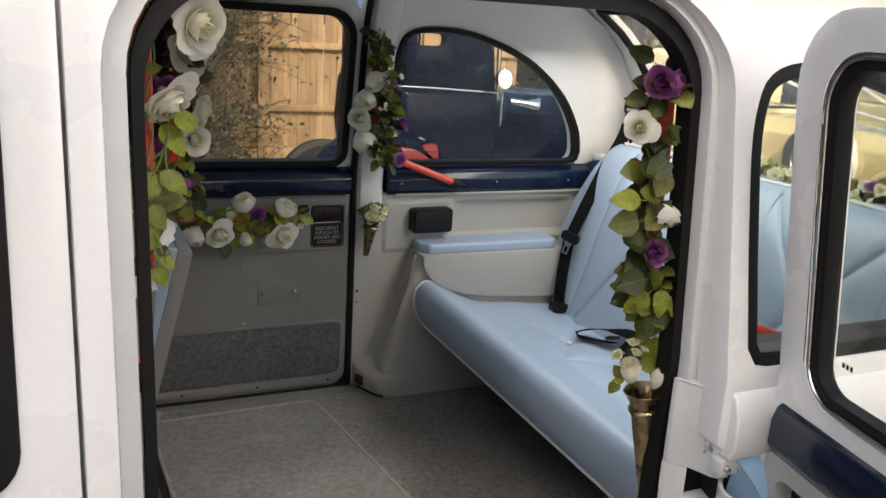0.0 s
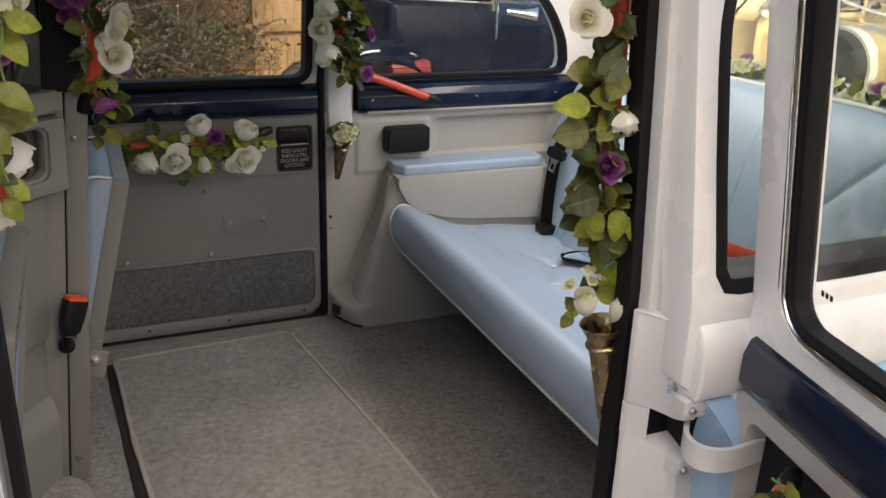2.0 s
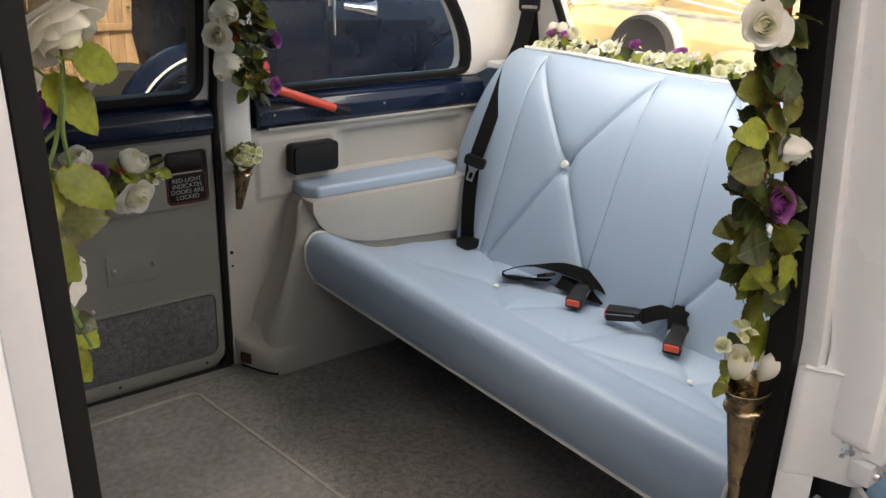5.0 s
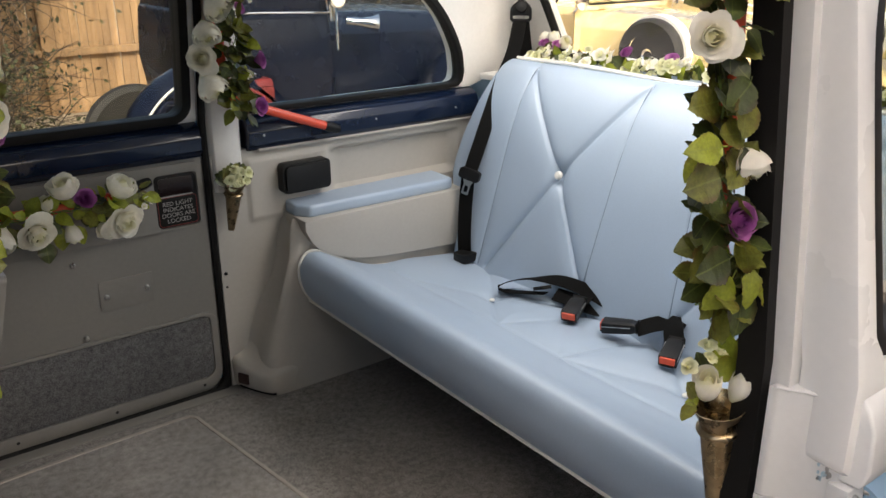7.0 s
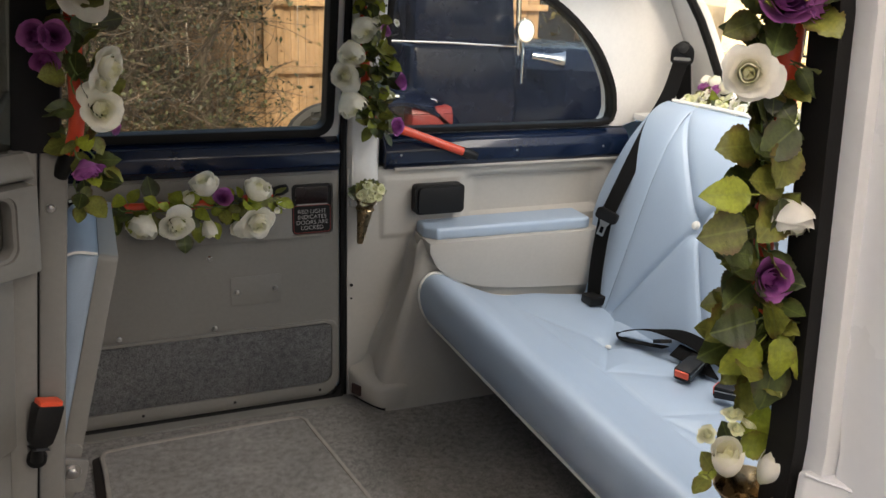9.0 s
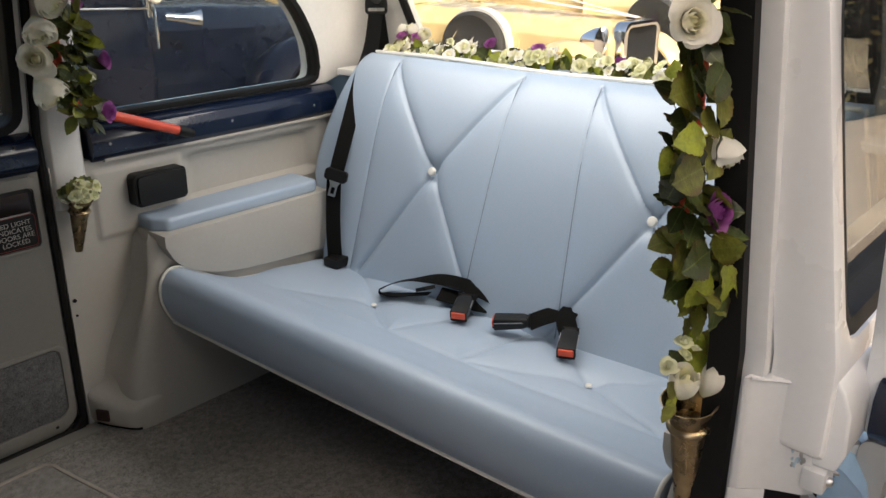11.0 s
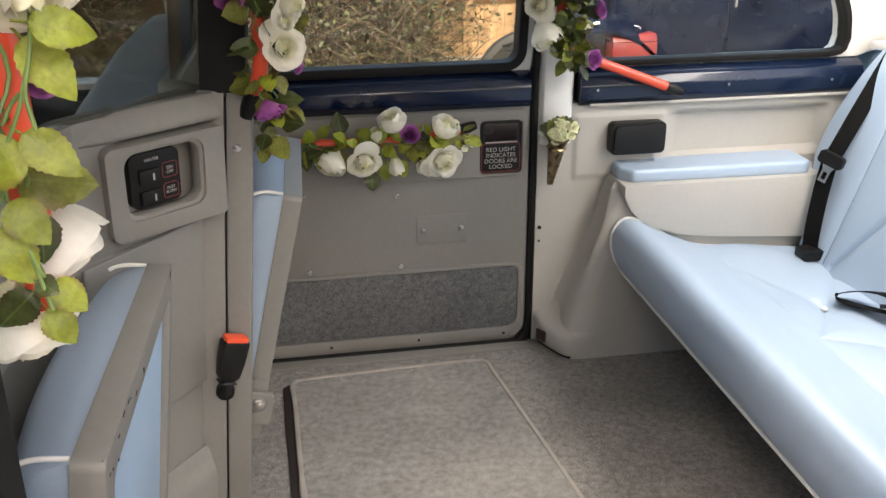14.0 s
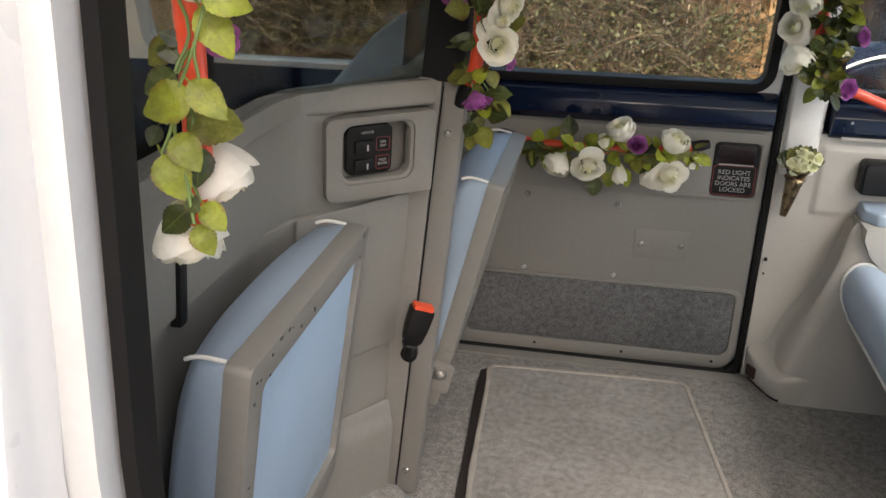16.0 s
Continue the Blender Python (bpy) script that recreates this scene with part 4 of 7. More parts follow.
def back_lines():
    out, seams = [], []
    for yb in BUTTONS:
        s = 1 if yb > CY else -1
        zb, zt, zl = 1.0, 1.262, 0.68
        for ey in (yb + 0.215, yb - 0.215):
            out.append(((yb, zb), (ey, zt)))
            out.append(((yb, zb), (ey, zl)))
            seams.append(((ey, zt), (ey + 0.03 * (1 if ey > CY else -1), zl)))
    return out, seams


def bench_back():
    prof = smooth_path([(x, z, 0) for x, z in BP], 14)
    ny = 520
    tuck, seams = back_lines()
    bm = bmesh.new()
    rows, rear = [], []
    for v in prof:
        x, z = v.x, v.y
        hw = half_width(z)
        row, back_row = [], []
        for j in range(ny + 1):
            u = -1 + 2 * j / ny
            y = CY + hw * u
            e = (1 - abs(u)) * hw
            d = min(seg_dist(y, z, a, b) for a, b in tuck)
            ds = min(seg_dist(y, z, a, b) for a, b in seams)
            out = 0.010 - 0.006 * math.exp(-(d / 0.024) ** 2) - 0.008 * math.exp(-(d / 0.0055) ** 2) - 0.0035 * math.exp(-(ds / 0.003) ** 2) - 0.0025 * math.exp(-(ds / 0.02) ** 2)
            for yb in BUTTONS:
                out -= 0.018 * math.exp(-(math.hypot(y - yb, z - 1.0) / 0.032) ** 2)
            out -= 0.03 * max(0.0, 1 - e / 0.035) ** 2 + 0.02 * max(0.0, 1 - (1.29 - z) / 0.03) ** 2
            out += 0.003 * math.sin(y * 8 + z * 6)
            row.append(bm.verts.new((x - out * 0.95, y, z + out * 0.3)))
            if j in (0, ny):
                back_row.append(bm.verts.new((x + 0.10, y, z + 0.0)))
        rows.append(row)
        rear.append(back_row)
    for a, b in zip(rows, rows[1:]):
        for k in range(ny):
            bm.faces.new((a[k], a[k + 1], b[k + 1], b[k]))
    for i in range(len(rows) - 1):
        bm.faces.new((rows[i][0], rows[i + 1][0], rear[i + 1][0], rear[i][0]))
        bm.faces.new((rows[i][-1], rear[i][1], rear[i + 1][1], rows[i + 1][-1]))
        bm.faces.new((rear[i][0], rear[i + 1][0], rear[i + 1][1], rear[i][1]))
    bm.faces.new([*rows[-1], rear[-1][1], rear[-1][0]])
    bm.faces.new([*reversed(rows[0]), rear[0][0], rear[0][1]])
    return bm


backrest = part("backrest", bench_back(), VINYL, bench, "tall buttoned backrest", 50)
SEAM = material("blue_seam", (0.19, 0.245, 0.31), 0.6, vary=0.1)
for (ya, za), (yb, zb) in back_lines()[1]:
    pts = []
    for k in range(25):
        y, z = ya + (yb - ya) * k / 24, za + (zb - za) * k / 24
        x = next(p + (q - p) * (z - a) / (b - a) for (p, a), (q, b) in zip(BP, BP[1:]) if z <= b)
        out = 0.0042 + 0.003 * math.sin(y * 8 + z * 6)
        pts.append((x - out * 0.95, y, z + out * 0.3))
    part("seam", tube(pts, 0.0016, 6), SEAM, backrest)
top = [(1.846 + 0.0, CY + 0.70 * u / 20, 1.283) for u in range(-20, 21)]
part("piping", tube([(x, y, z + 0.003 * math.sin(9 * y)) for x, y, z in top], 0.0055, 8), PIPING, backrest, "white piping along the top")
for s in (-1, 1):
    part("piping", tube([(v.x + 0.035, CY + s * half_width(v.y), v.y) for v in smooth_path([(x, z, 0) for x, z in BP[2:]], 6)], 0.0045, 7), PIPING, backrest)
for yb in BUTTONS:
    part("button", lathe([(0, -0.004), (0.012, -0.004), (0.013, 0.0), (0.010, 0.006), (0, 0.008)], (1.703, yb, 1.0), 16, (-0.95, 0, 0.3)), PIPING, backrest)

# ---- wheel-arch housing with armrest, far side and near side ----
def arch_sections(s):
    """Rings from the floor up; s is +1 for the far side."""
    out = []
    for z, xl, xe, d in ((FZ - 0.005, 0.930, 0.965, 0.695), (0.42, 0.932, 0.966, 0.695), (0.49, 0.938, 0.974, 0.70), (0.55, 0.953, 0.990, 0.70), (0.60, 0.973, 1.004, 0.70), (0.65, 1.000, 1.018, 0.70), (0.70, 1.028, 1.034, 0.702), (0.75, 1.048, 1.050, 0.704), (0.79, 1.058, 1.062, 0.706), (0.84, 1.068, 1.072, 0.712), (0.87, 1.078, 1.082, 0.72), (0.885, 1.09, 1.095, 0.73)):
        front = smooth_path([(xl - 0.004, 0.83, 0), (xl + 0.008, 0.81, 0), (xl + 0.016, 0.78, 0), (xl + 0.016, 0.75, 0), (xe - 0.012, d + 0.024, 0), (xe + 0.004, d + 0.006, 0), (xe + 0.03, d, 0)], 4)
        ring_pts = [(xl - 0.004, CY + s * 0.86, z)] + [(v.x, CY + s * v.y, z) for v in front]
        ring_pts += [(1.30, CY + s * d, z), (1.50, CY + s * (d + 0.005), z), (1.645, CY + s * (d + 0.01), z), (1.70, CY + s * (d + 0.03), z), (1.70, CY + s * 0.86, z)]
        out.append(ring_pts)
    return out


for s, word in ((1, "far"), (-1, "near")):
    housing = thing("wheel_arch_armrest", (1.2, CY + s * 0.76, FZ), "pale grey moulded wheel-arch housing with a light blue padded armrest", "armrest")
    part("housing", loft(arch_sections(s)), PALE, housing, "", 50)
    lower = [(v.x, v.y) for v in smooth_path([(1.088, 0.862, 0), (1.115, 0.815, 0), (1.17, 0.775, 0), (1.27, 0.744, 0), (1.42, 0.727, 0), (1.645, 0.712, 0)], 5)]
    part("bin", plate(lower + [(1.65, 0.891), (1.088, 0.891)], [], "y", min(CY + s * 0.686, CY + s * 0.86), max(CY + s * 0.686, CY + s * 0.86), 0.011), PALE, housing, "bulged pale grey bin below the pad")
    pad = [(1.095, 0.83), (1.09, 0.755), (1.12, 0.715), (1.60, 0.705), (1.625, 0.715), (1.63, 0.83)]
    part("pad", bevelled(prism([(x, CY + s * d) for x, d in pad], "z", 0.888, 0.925, 0.0), 0.012, 4), VINYL, housing, "light blue vinyl arm pad")
    part("pad_edge", prism([(x, CY + s * (d - 0.003)) for x, d in pad], "z", 0.884, 0.889), BLACK, housing)
    foot = [(0.888, 0.83), (0.890, 0.805), (0.904, 0.765), (0.930, 0.712), (0.945, 0.694), (0.965, 0.688), (1.00, 0.690), (1.06, 0.70), (1.06, 0.83)]
    levels = ((0.392, 0.010, 0.004), (0.402, 0.003, 0.001), (0.440, 0.0, 0.0), (0.450, 0.003, 0.001), (0.457, 0.010, 0.004), (0.462, 0.024, 0.008), (0.470, 0.042, 0.012), (0.49, 0.054, 0.017), (0.52, 0.068, 0.024))
    part("foot", loft([[(min(x + dx, 1.07), CY + s * min(d + dd, 0.83), z + 0.25 * max(0.0, d - 0.72) * (z > 0.43)) for x, d in foot] for z, dx, dd in levels]), PALE, housing, "moulded foot with a dark socket", 35)
    # set-back plinth, near-black to put the shade under the foot into colour
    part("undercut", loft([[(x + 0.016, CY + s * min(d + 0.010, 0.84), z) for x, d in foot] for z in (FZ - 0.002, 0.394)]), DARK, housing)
    part("socket", placed(box(-0.004, -0.018, -0.016, 0.003, 0.018, 0.016, 0.002), Matrix.Translation((0.899, CY + s * 0.770, 0.427)) @ Matrix.Rotation(s * radians(27), 4, "Z")), material("dark_red_socket", (0.03, 0.012, 0.010), 0.4), housing)

# black speaker-like box on the far trim
boxy = thing("ash_box", (1.15, 2.67, 0.95), "black plastic ashtray box on the side trim", "ashtray")
part("body", plate(rrect(1.076, 0.95, 1.228, 1.036, 0.014), [], "y", 2.640, 2.684, 0.006), BLACK, boxy)
part("lid", plate(rrect(1.083, 0.956, 1.221, 1.030, 0.012), [], "y", 2.632, 2.642, 0.004), BLACK, boxy)

# ---- jump seats ----
def jump_seat(y0, y1, xt, zt, xb, zb, label):
    """A folded seat: grey frame with a light blue board towards the cabin and the cushion behind it."""
    ang = math.atan2(xt - xb, zt - zb)
    L = math.hypot(xt - xb, zt - zb)
    m = Matrix.Translation((xb, 0, zb)) @ Matrix.Rotation(ang, 4, "Y")
    e = thing("jump_seat", (xb, (y0 + y1) / 2, zb), label, "seat", "folding jump seats")
    W = 0.034
    # local: x out of the wall (0 is the outer face), z along the flap
    part("frame", placed(plate(rrect(y0, 0, y1, L, 0.012), [rrect(y0 + 0.045, 0.05, y1 - 0.02, L - 0.045, 0.015)], "x", -W, 0.0, 0.0095), m), GREY, e, "grey steel frame with chipped edges")
    part("board", placed(plate(rrect(y0 + 0.043, 0.048, y1 - 0.018, L - 0.043, 0.015), [], "x", -W + 0.006, -0.011, 0.002), m), VINYL_BACK, e, "light blue underside board")
    n = 20
    secs = []
    for k in range(n + 1):
        u = k / n
        y = y0 + 0.006 + (y1 - y0 - 0.012) * u
        bul = math.sin(math.pi * min(1, max(0, u))) ** 0.45
        deep = 0.052 + 0.054 * bul
        sec = []
        for q in range(12):
            a = math.pi * q / 11
            sec.append(m @ Vector((-W - deep * math.sin(a) ** 0.42, y, L * 0.5 - (L * 0.5 - 0.004) * math.cos(a))))
        sec = [m @ Vector((-W, y, 0.004)), *sec[1:-1], m @ Vector((-W, y, L - 0.004))]
        secs.append(sec)
    c = part("cushion", loft(secs), VINYL, e, "light blue padded cushion", 60)
    for yp in (y0 + 0.012, y1 - 0.014):
        part("piping", tube([m @ Vector((-W - 0.001 - 0.052 * k / 8, yp, L - 0.003 - 0.010 * (k / 8) ** 4)) for k in range(9)], 0.0030, 7), PIPING, c)
    part("hinge_bracket", placed(plate(rrect(-0.085, -0.05, -0.03, 0.06, 0.012), [], "y", y0 - 0.012, y0 - 0.004, 0.002), m), GREY, e)
    part("hinge_bolt", lathe([(0, 0), (0.014, 0), (0.014, 0.003), (0.010, 0.004), (0.010, 0.009), (0, 0.010)], m @ Vector((-0.02, y0 - 0.003, 0.035)), 14, (0, -1, 0)), STEEL, e, "steel hinge bolt")
    part("side_arm", placed(plate(rrect(-W, -0.04, 0.0, 0.10, 0.01), [], "y", y0 - 0.008, y0 + 0.0, 0.002), m), GREY, e)
    rnd = random.Random(int(y0 * 1000))
    for k in range(16):
        v = rnd.random() ** 1.3
        q = rnd.uniform(0.002, 0.0065)
        cy, cz = y0 + 0.012 + (y1 - y0 - 0.03) * v, L - rnd.choice((0.006, 0.012, 0.03, 0.04)) + rnd.uniform(-0.003, 0.003)
        if k > 11:
            cy, cz = y0 + rnd.uniform(0.008, 0.035), L * rnd.uniform(0.25, 0.9)
        loop = [(cy + q * rnd.uniform(0.4, 1.5) * math.cos(a), cz + q * rnd.uniform(0.3, 0.8) * math.sin(a)) for a in (0, 1.05, 2.1, 3.15, 4.2, 5.25)]
        part("chip", placed(plate(loop, [], "x", -0.0006, 0.0006), m), BLACK, e, "worn black chip in the paint")
    # scratches worn through the rounded top edge and the near corner
    for v, cnt in ((0.012, 5), (0.27, 4), (0.53, 2), (0.9, 2)):
        for k in range(cnt):
            q = rnd.uniform(0.0025, 0.006)
            lie = Matrix.Translation((-0.0026, y0 + 0.012 + (y1 - y0 - 0.03) * v + rnd.uniform(-0.012, 0.012), L - 0.0026)) @ Matrix.Rotation(radians(-45), 4, "Y") @ Matrix.Rotation(rnd.uniform(-0.8, 0.8), 4, "X")
            loop = [(q * rnd.uniform(0.7, 1.4) * math.cos(a), 0.0022 * rnd.uniform(0.4, 1.1) * math.sin(a)) for a in (0, 0.8, 1.6, 2.4, 3.15, 3.9, 4.7, 5.5)]
            part("chip", placed(plate(loop, [], "x", -0.0004, 0.0004), m @ lie), BLACK, e, "worn black chip in the paint")
    return e


jump_seat(1.262, 1.757, 0.068, 1.102, -0.007, 0.595, "folded jump seat in light blue vinyl with a chipped grey frame")
jump_seat(2.04, 2.46, 0.262, 1.092, 0.145, 0.62, "half-tipped folded jump seat in light blue vinyl with a grey frame")

pivot = thing("pivot_bracket", (0.145, 2.016, 0.63), "grey steel pivot plate with a hex bolt beside the jump seat", "bracket")
part("plate", placed(plate(rrect(-0.026, -0.04, 0.026, 0.03, 0.01), [], "y", -0.004, 0.004, 0.0015), Matrix.Translation((0.146, 2.016, 0.672)) @ Matrix.Rotation(radians(13), 4, "Y")), GREY, pivot)
part("washer", lathe([(0, 0), (0.016, 0), (0.016, 0.002), (0, 0.002)], (0.146, 2.012, 0.677), 20, (0, -1, 0)), STEEL, pivot)
part("hex_bolt", lathe([(0, 0.002), (0.011, 0.002), (0.011, 0.009), (0.008, 0.0105), (0, 0.011)], (0.146, 2.012, 0.677), 6, (0, -1, 0)), STEEL, pivot)

# ---- floor mat ----
mat = thing("floor_mat", (0.5, 2.0, FZ), "loose grey carpet mat with a beige bound edge", "mat")
MAT = [(v.x, v.y) for v in smooth_path([(0.86, 1.20, 0), (0.85, 1.62, 0), (0.80, 2.05, 0), (0.738, 2.50, 0), (0.725, 2.575, 0), (0.675, 2.59, 0), (0.42, 2.582, 0), (0.235, 2.572, 0), (0.19, 2.555, 0), (0.195, 2.45, 0), (0.212, 2.1, 0), (0.232, 1.85, 0), (0.25, 1.55, 0), (0.26, 1.20, 0)], 6)]
part("carpet_sheet", prism(MAT, "z", FZ, FZ + 0.008), MATC, mat)
part("binding", tube([(x, y, FZ + 0.007) for x, y in MAT], [0.0065 + 0.0035 * math.exp(-((x - 0.212) ** 2 + (y - 2.08) ** 2) / 0.0009) for x, y in MAT], 8, True, 0.8), BINDING, mat, "beige stitched binding")

# flat dark brown strip on the floor along the mat's left edge
part("rubber_strip", prism([(v.x, v.y) for v in smooth_path([(0.163, 2.545, 0), (0.168, 2.40, 0), (0.180, 2.20, 0), (0.187, 2.06, 0), (0.198, 1.86, 0), (0.212, 1.62, 0), (0.226, 1.25, 0)], 5)] + [(0.26, 1.25), (0.24, 1.62), (0.225, 1.86), (0.21, 2.06), (0.205, 2.25), (0.19, 2.55), (0.178, 2.556)], "z", FZ, FZ + 0.005, 0.002), material("dark_brown_strip", (0.018, 0.013, 0.010), 0.6, vary=0.2), mat, "dark brown strip along the mat's edge")

# ---- seat belts ----
def strap(points, width, normal, thick=0.0025):
    """A flat webbing along a path; normal: the way its face looks, one or one a point."""
    pts = smooth_path(points, 8)
    n = len(pts)
    ns = normal if isinstance(normal[0], (tuple, list, Vector)) else [normal] * 2
    bm = bmesh.new()
    rings = []
    for i, p in enumerate(pts):
        f = i / (n - 1) * (len(ns) - 1)
        k = min(int(f), len(ns) - 2)
        nv = Vector(ns[k]).lerp(Vector(ns[k + 1]), f - k).normalized()
        t = (pts[min(i + 1, n - 1)] - pts[max(i - 1, 0)]).normalized()
        side = t.cross(nv).normalized() * width / 2
        nn = side.cross(t).normalized() * thick / 2
        rings.append([bm.verts.new(p + a) for a in (side + nn, -side + nn, -side - nn, side - nn)])
    for a, b in zip(rings, rings[1:]):
        for k in range(4):
            bm.faces.new((a[k], a[(k + 1) % 4], b[(k + 1) % 4], b[k]))
    bm.faces.new(rings[0]), bm.faces.new(rings[-1])
    return bm


belt = thing("seat_belt", (1.64, 2.53, 0.69), "black three-point seat belt hanging from the rear pillar", "seat belt")
part("webbing", strap([(1.890, 2.572, 1.385), (1.84, 2.545, 1.295), (1.775, 2.528, 1.205), (1.705, 2.510, 1.09), (1.637, 2.500, 0.957)], 0.044, [(-0.75, -0.62, 0.3), (-0.8, -0.55, 0.3), (-0.85, -0.5, 0.2)]), WEBBING, belt)
part("lap_webbing", strap([(1.635, 2.508, 0.945), (1.618, 2.50, 0.85), (1.606, 2.49, 0.76), (1.60, 2.48, 0.685)], 0.045, [(-0.88, -0.45, 0.1), (-0.9, -0.42, 0.1)]), WEBBING, belt)
part("behind_webbing", strap([(1.915, 2.59, 1.385), (1.925, 2.585, 1.30), (1.935, 2.58, 1.215)], 0.046, (-0.8, -0.55, 0.2)), WEBBING, belt)
anchor = part("anchor", placed(plate(rrect(-0.034, -0.03, 0.034, 0.032, (0.012, 0.012, 0.03, 0.03)), [rrect(-0.025, -0.021, 0.025, -0.010, 0.004)], "y", -0.006, 0.006, 0.003), Matrix.Translation((1.899, 2.578, 1.412)) @ Euler((radians(8), 0, radians(-42))).to_matrix().to_4x4()), BLACK, belt, "black swivel anchor")
part("anchor_cap", lathe([(0, -0.012), (0.02, -0.012), (0.022, 0.004), (0.016, 0.014), (0, 0.016)], (1.902, 2.58, 1.428), 18, (-0.7, -0.7, 0.1)), BLACK, anchor)
TG = Matrix.Translation((1.628, 2.492, 0.947)) @ Euler((radians(-5), radians(15), radians(-60))).to_matrix().to_4x4()
tongue = part("tongue", placed(plate(rrect(-0.034, -0.014, 0.034, 0.020, 0.010), [], "y", -0.009, 0.007, 0.004), TG), BLACK, belt, "black tongue housing")
part("tongue_plate", placed(plate([(-0.018, -0.012), (0.018, -0.012), (0.011, -0.03), (0.011, -0.062), (-0.011, -0.062), (-0.011, -0.03)], [rrect(-0.006, -0.055, 0.006, -0.034, 0.002)], "y", -0.0015, 0.0015), TG), STEEL, tongue, "steel tongue")
part("floor_anchor", bevelled(box(1.565, 2.44, 0.683, 1.625, 2.495, 0.712), 0.006), BLACK, belt)


def buckle(at, yaw, pitch, label, face=1):
    """A black buckle with a red release button at its end; local x points to the button."""
    m = Matrix.Translation(at) @ Euler((0, radians(pitch), radians(yaw))).to_matrix().to_4x4()
    e = thing("belt_buckle", at, label, "buckle", "buckles on the bench")
    part("body", placed(bevelled(loft([[(x, w * sy, h * sz) for sy, sz in ((-1, -1), (1, -1), (1, 1), (-1, 1))] for x, w, h in ((-0.045, 0.016, 0.010), (-0.03, 0.020, 0.013), (0.042, 0.022, 0.015))]), 0.004, 2), m), BLACK, e)
    b = part("button", placed(box(0.039, -0.018, -0.006, 0.046, 0.018, 0.012, 0.003), m), REDBTN, e, "red release button")
    part("slot", placed(box(0.040, -0.014, -0.0115, 0.0462, 0.014, -0.0065), m), DARK, e)
    part("trim_line", placed(box(-0.03, -0.0228, 0.004, 0.04, 0.0228, 0.0055), m), STEEL, e)
    return e, m


b1, m1 = buckle((1.535, 1.938, 0.722), 205, 10, "black buckle with a red button lying on the bench")
b2, m2 = buckle((1.550, 1.795, 0.722), 120, 6, "black buckle with a red button lying sideways on the bench")
b3, m3 = buckle((1.540, 1.625, 0.722), 205, 10, "black buckle with a red button on the bench towards the doorway")
lap = thing("lap_belt", (1.6, 2.1, 0.7), "black lap belt coiled in a loop on the bench", "seat belt")
part("webbing", strap([(1.655, 1.865, 0.69), (1.63, 1.895, 0.722), (1.615, 1.96, 0.742), (1.603, 2.05, 0.746), (1.582, 2.115, 0.738), (1.550, 2.165, 0.728), (1.512, 2.192, 0.716), (1.498, 2.194, 0.706), (1.510, 2.168, 0.701), (1.540, 2.125, 0.704), (1.565, 2.075, 0.712)], 0.038, [(-0.75, -0.1, 0.65), (-0.7, -0.1, 0.7), (-0.65, -0.1, 0.75), (-0.45, 0.1, 0.9), (0.1, 0.3, 0.95), (0.0, 0.5, 0.85), (-0.8, 0.6, 0.1), (-0.3, 0.2, -0.95), (-0.1, -0.2, -0.97), (-0.1, -0.2, -0.97)]), WEBBING, lap)
part("loose_end", strap([(1.575, 2.05, 0.716), (1.59, 2.00, 0.712), (1.60, 1.955, 0.706), (1.62, 1.92, 0.70)], 0.044, [(-0.5, 0.1, 0.85), (-0.5, 0.1, 0.85)]), WEBBING, lap)
part("adjuster", placed(plate(rrect(-0.03, -0.017, 0.03, 0.017, 0.006), [rrect(-0.02, -0.008, 0.02, 0.0, 0.002)], "z", -0.005, 0.005, 0.002), Matrix.Translation((1.56, 2.085, 0.726)) @ Euler((0, radians(25), radians(70))).to_matrix().to_4x4()), BLACK, lap, "black adjuster slide")
for e, pts in ((b1, [(1.57, 1.953, 0.722), (1.62, 1.965, 0.728), (1.675, 1.955, 0.70)]), (b2, [(1.572, 1.76, 0.72), (1.605, 1.728, 0.737), (1.640, 1.695, 0.742), (1.672, 1.665, 0.705)]), (b3, [(1.575, 1.645, 0.724), (1.602, 1.672, 0.748), (1.636, 1.676, 0.757), (1.664, 1.640, 0.735), (1.678, 1.595, 0.70)])):
    part("strap", strap(pts, 0.048, (-0.55, 0.0, 0.83)), WEBBING, e)
# buckle on a stalk by the centre post
stalk = thing("belt_buckle", (0.095, 1.945, 0.758), "black stalk buckle with a red button on the centre post", "buckle")
BUCK = Matrix.Translation((0.114, 1.922, 0.832)) @ Euler((0, radians(18), radians(25))).to_matrix().to_4x4()
part("body", placed(bevelled(loft([[(w * sx, h * sy, z) for sx, sy in ((-1, -1), (1, -1), (1, 1), (-1, 1))] for z, w, h in ((-0.042, 0.011, 0.010), (-0.030, 0.019, 0.013), (0.0, 0.0225, 0.015), (0.040, 0.0235, 0.016))]), 0.004, 2), BUCK), BLACK, stalk)
part("button", placed(plate(rrect(-0.020, -0.0135, 0.020, 0.0135, 0.003), [rrect(-0.009, -0.0115, 0.009, -0.0085, 0.001)], "z", 0.036, 0.0475, 0.0015), BUCK), REDBTN, stalk, "orange-red release button")
part("slot", placed(box(-0.0095, -0.012, 0.036, 0.0095, -0.008, 0.0435), BUCK), DARK, stalk)
part("stalk", tube([(0.101, 1.924, 0.796), (0.098, 1.930, 0.778), (0.095, 1.938, 0.758)], [0.010, 0.010, 0.012], 10), BLACK, stalk)
part("swivel", lathe([(0, 0), (0.017, 0), (0.017, 0.012), (0, 0.016)], (0.095, 1.948, 0.758), 16, (0, -1, 0)), BLACK, stalk)

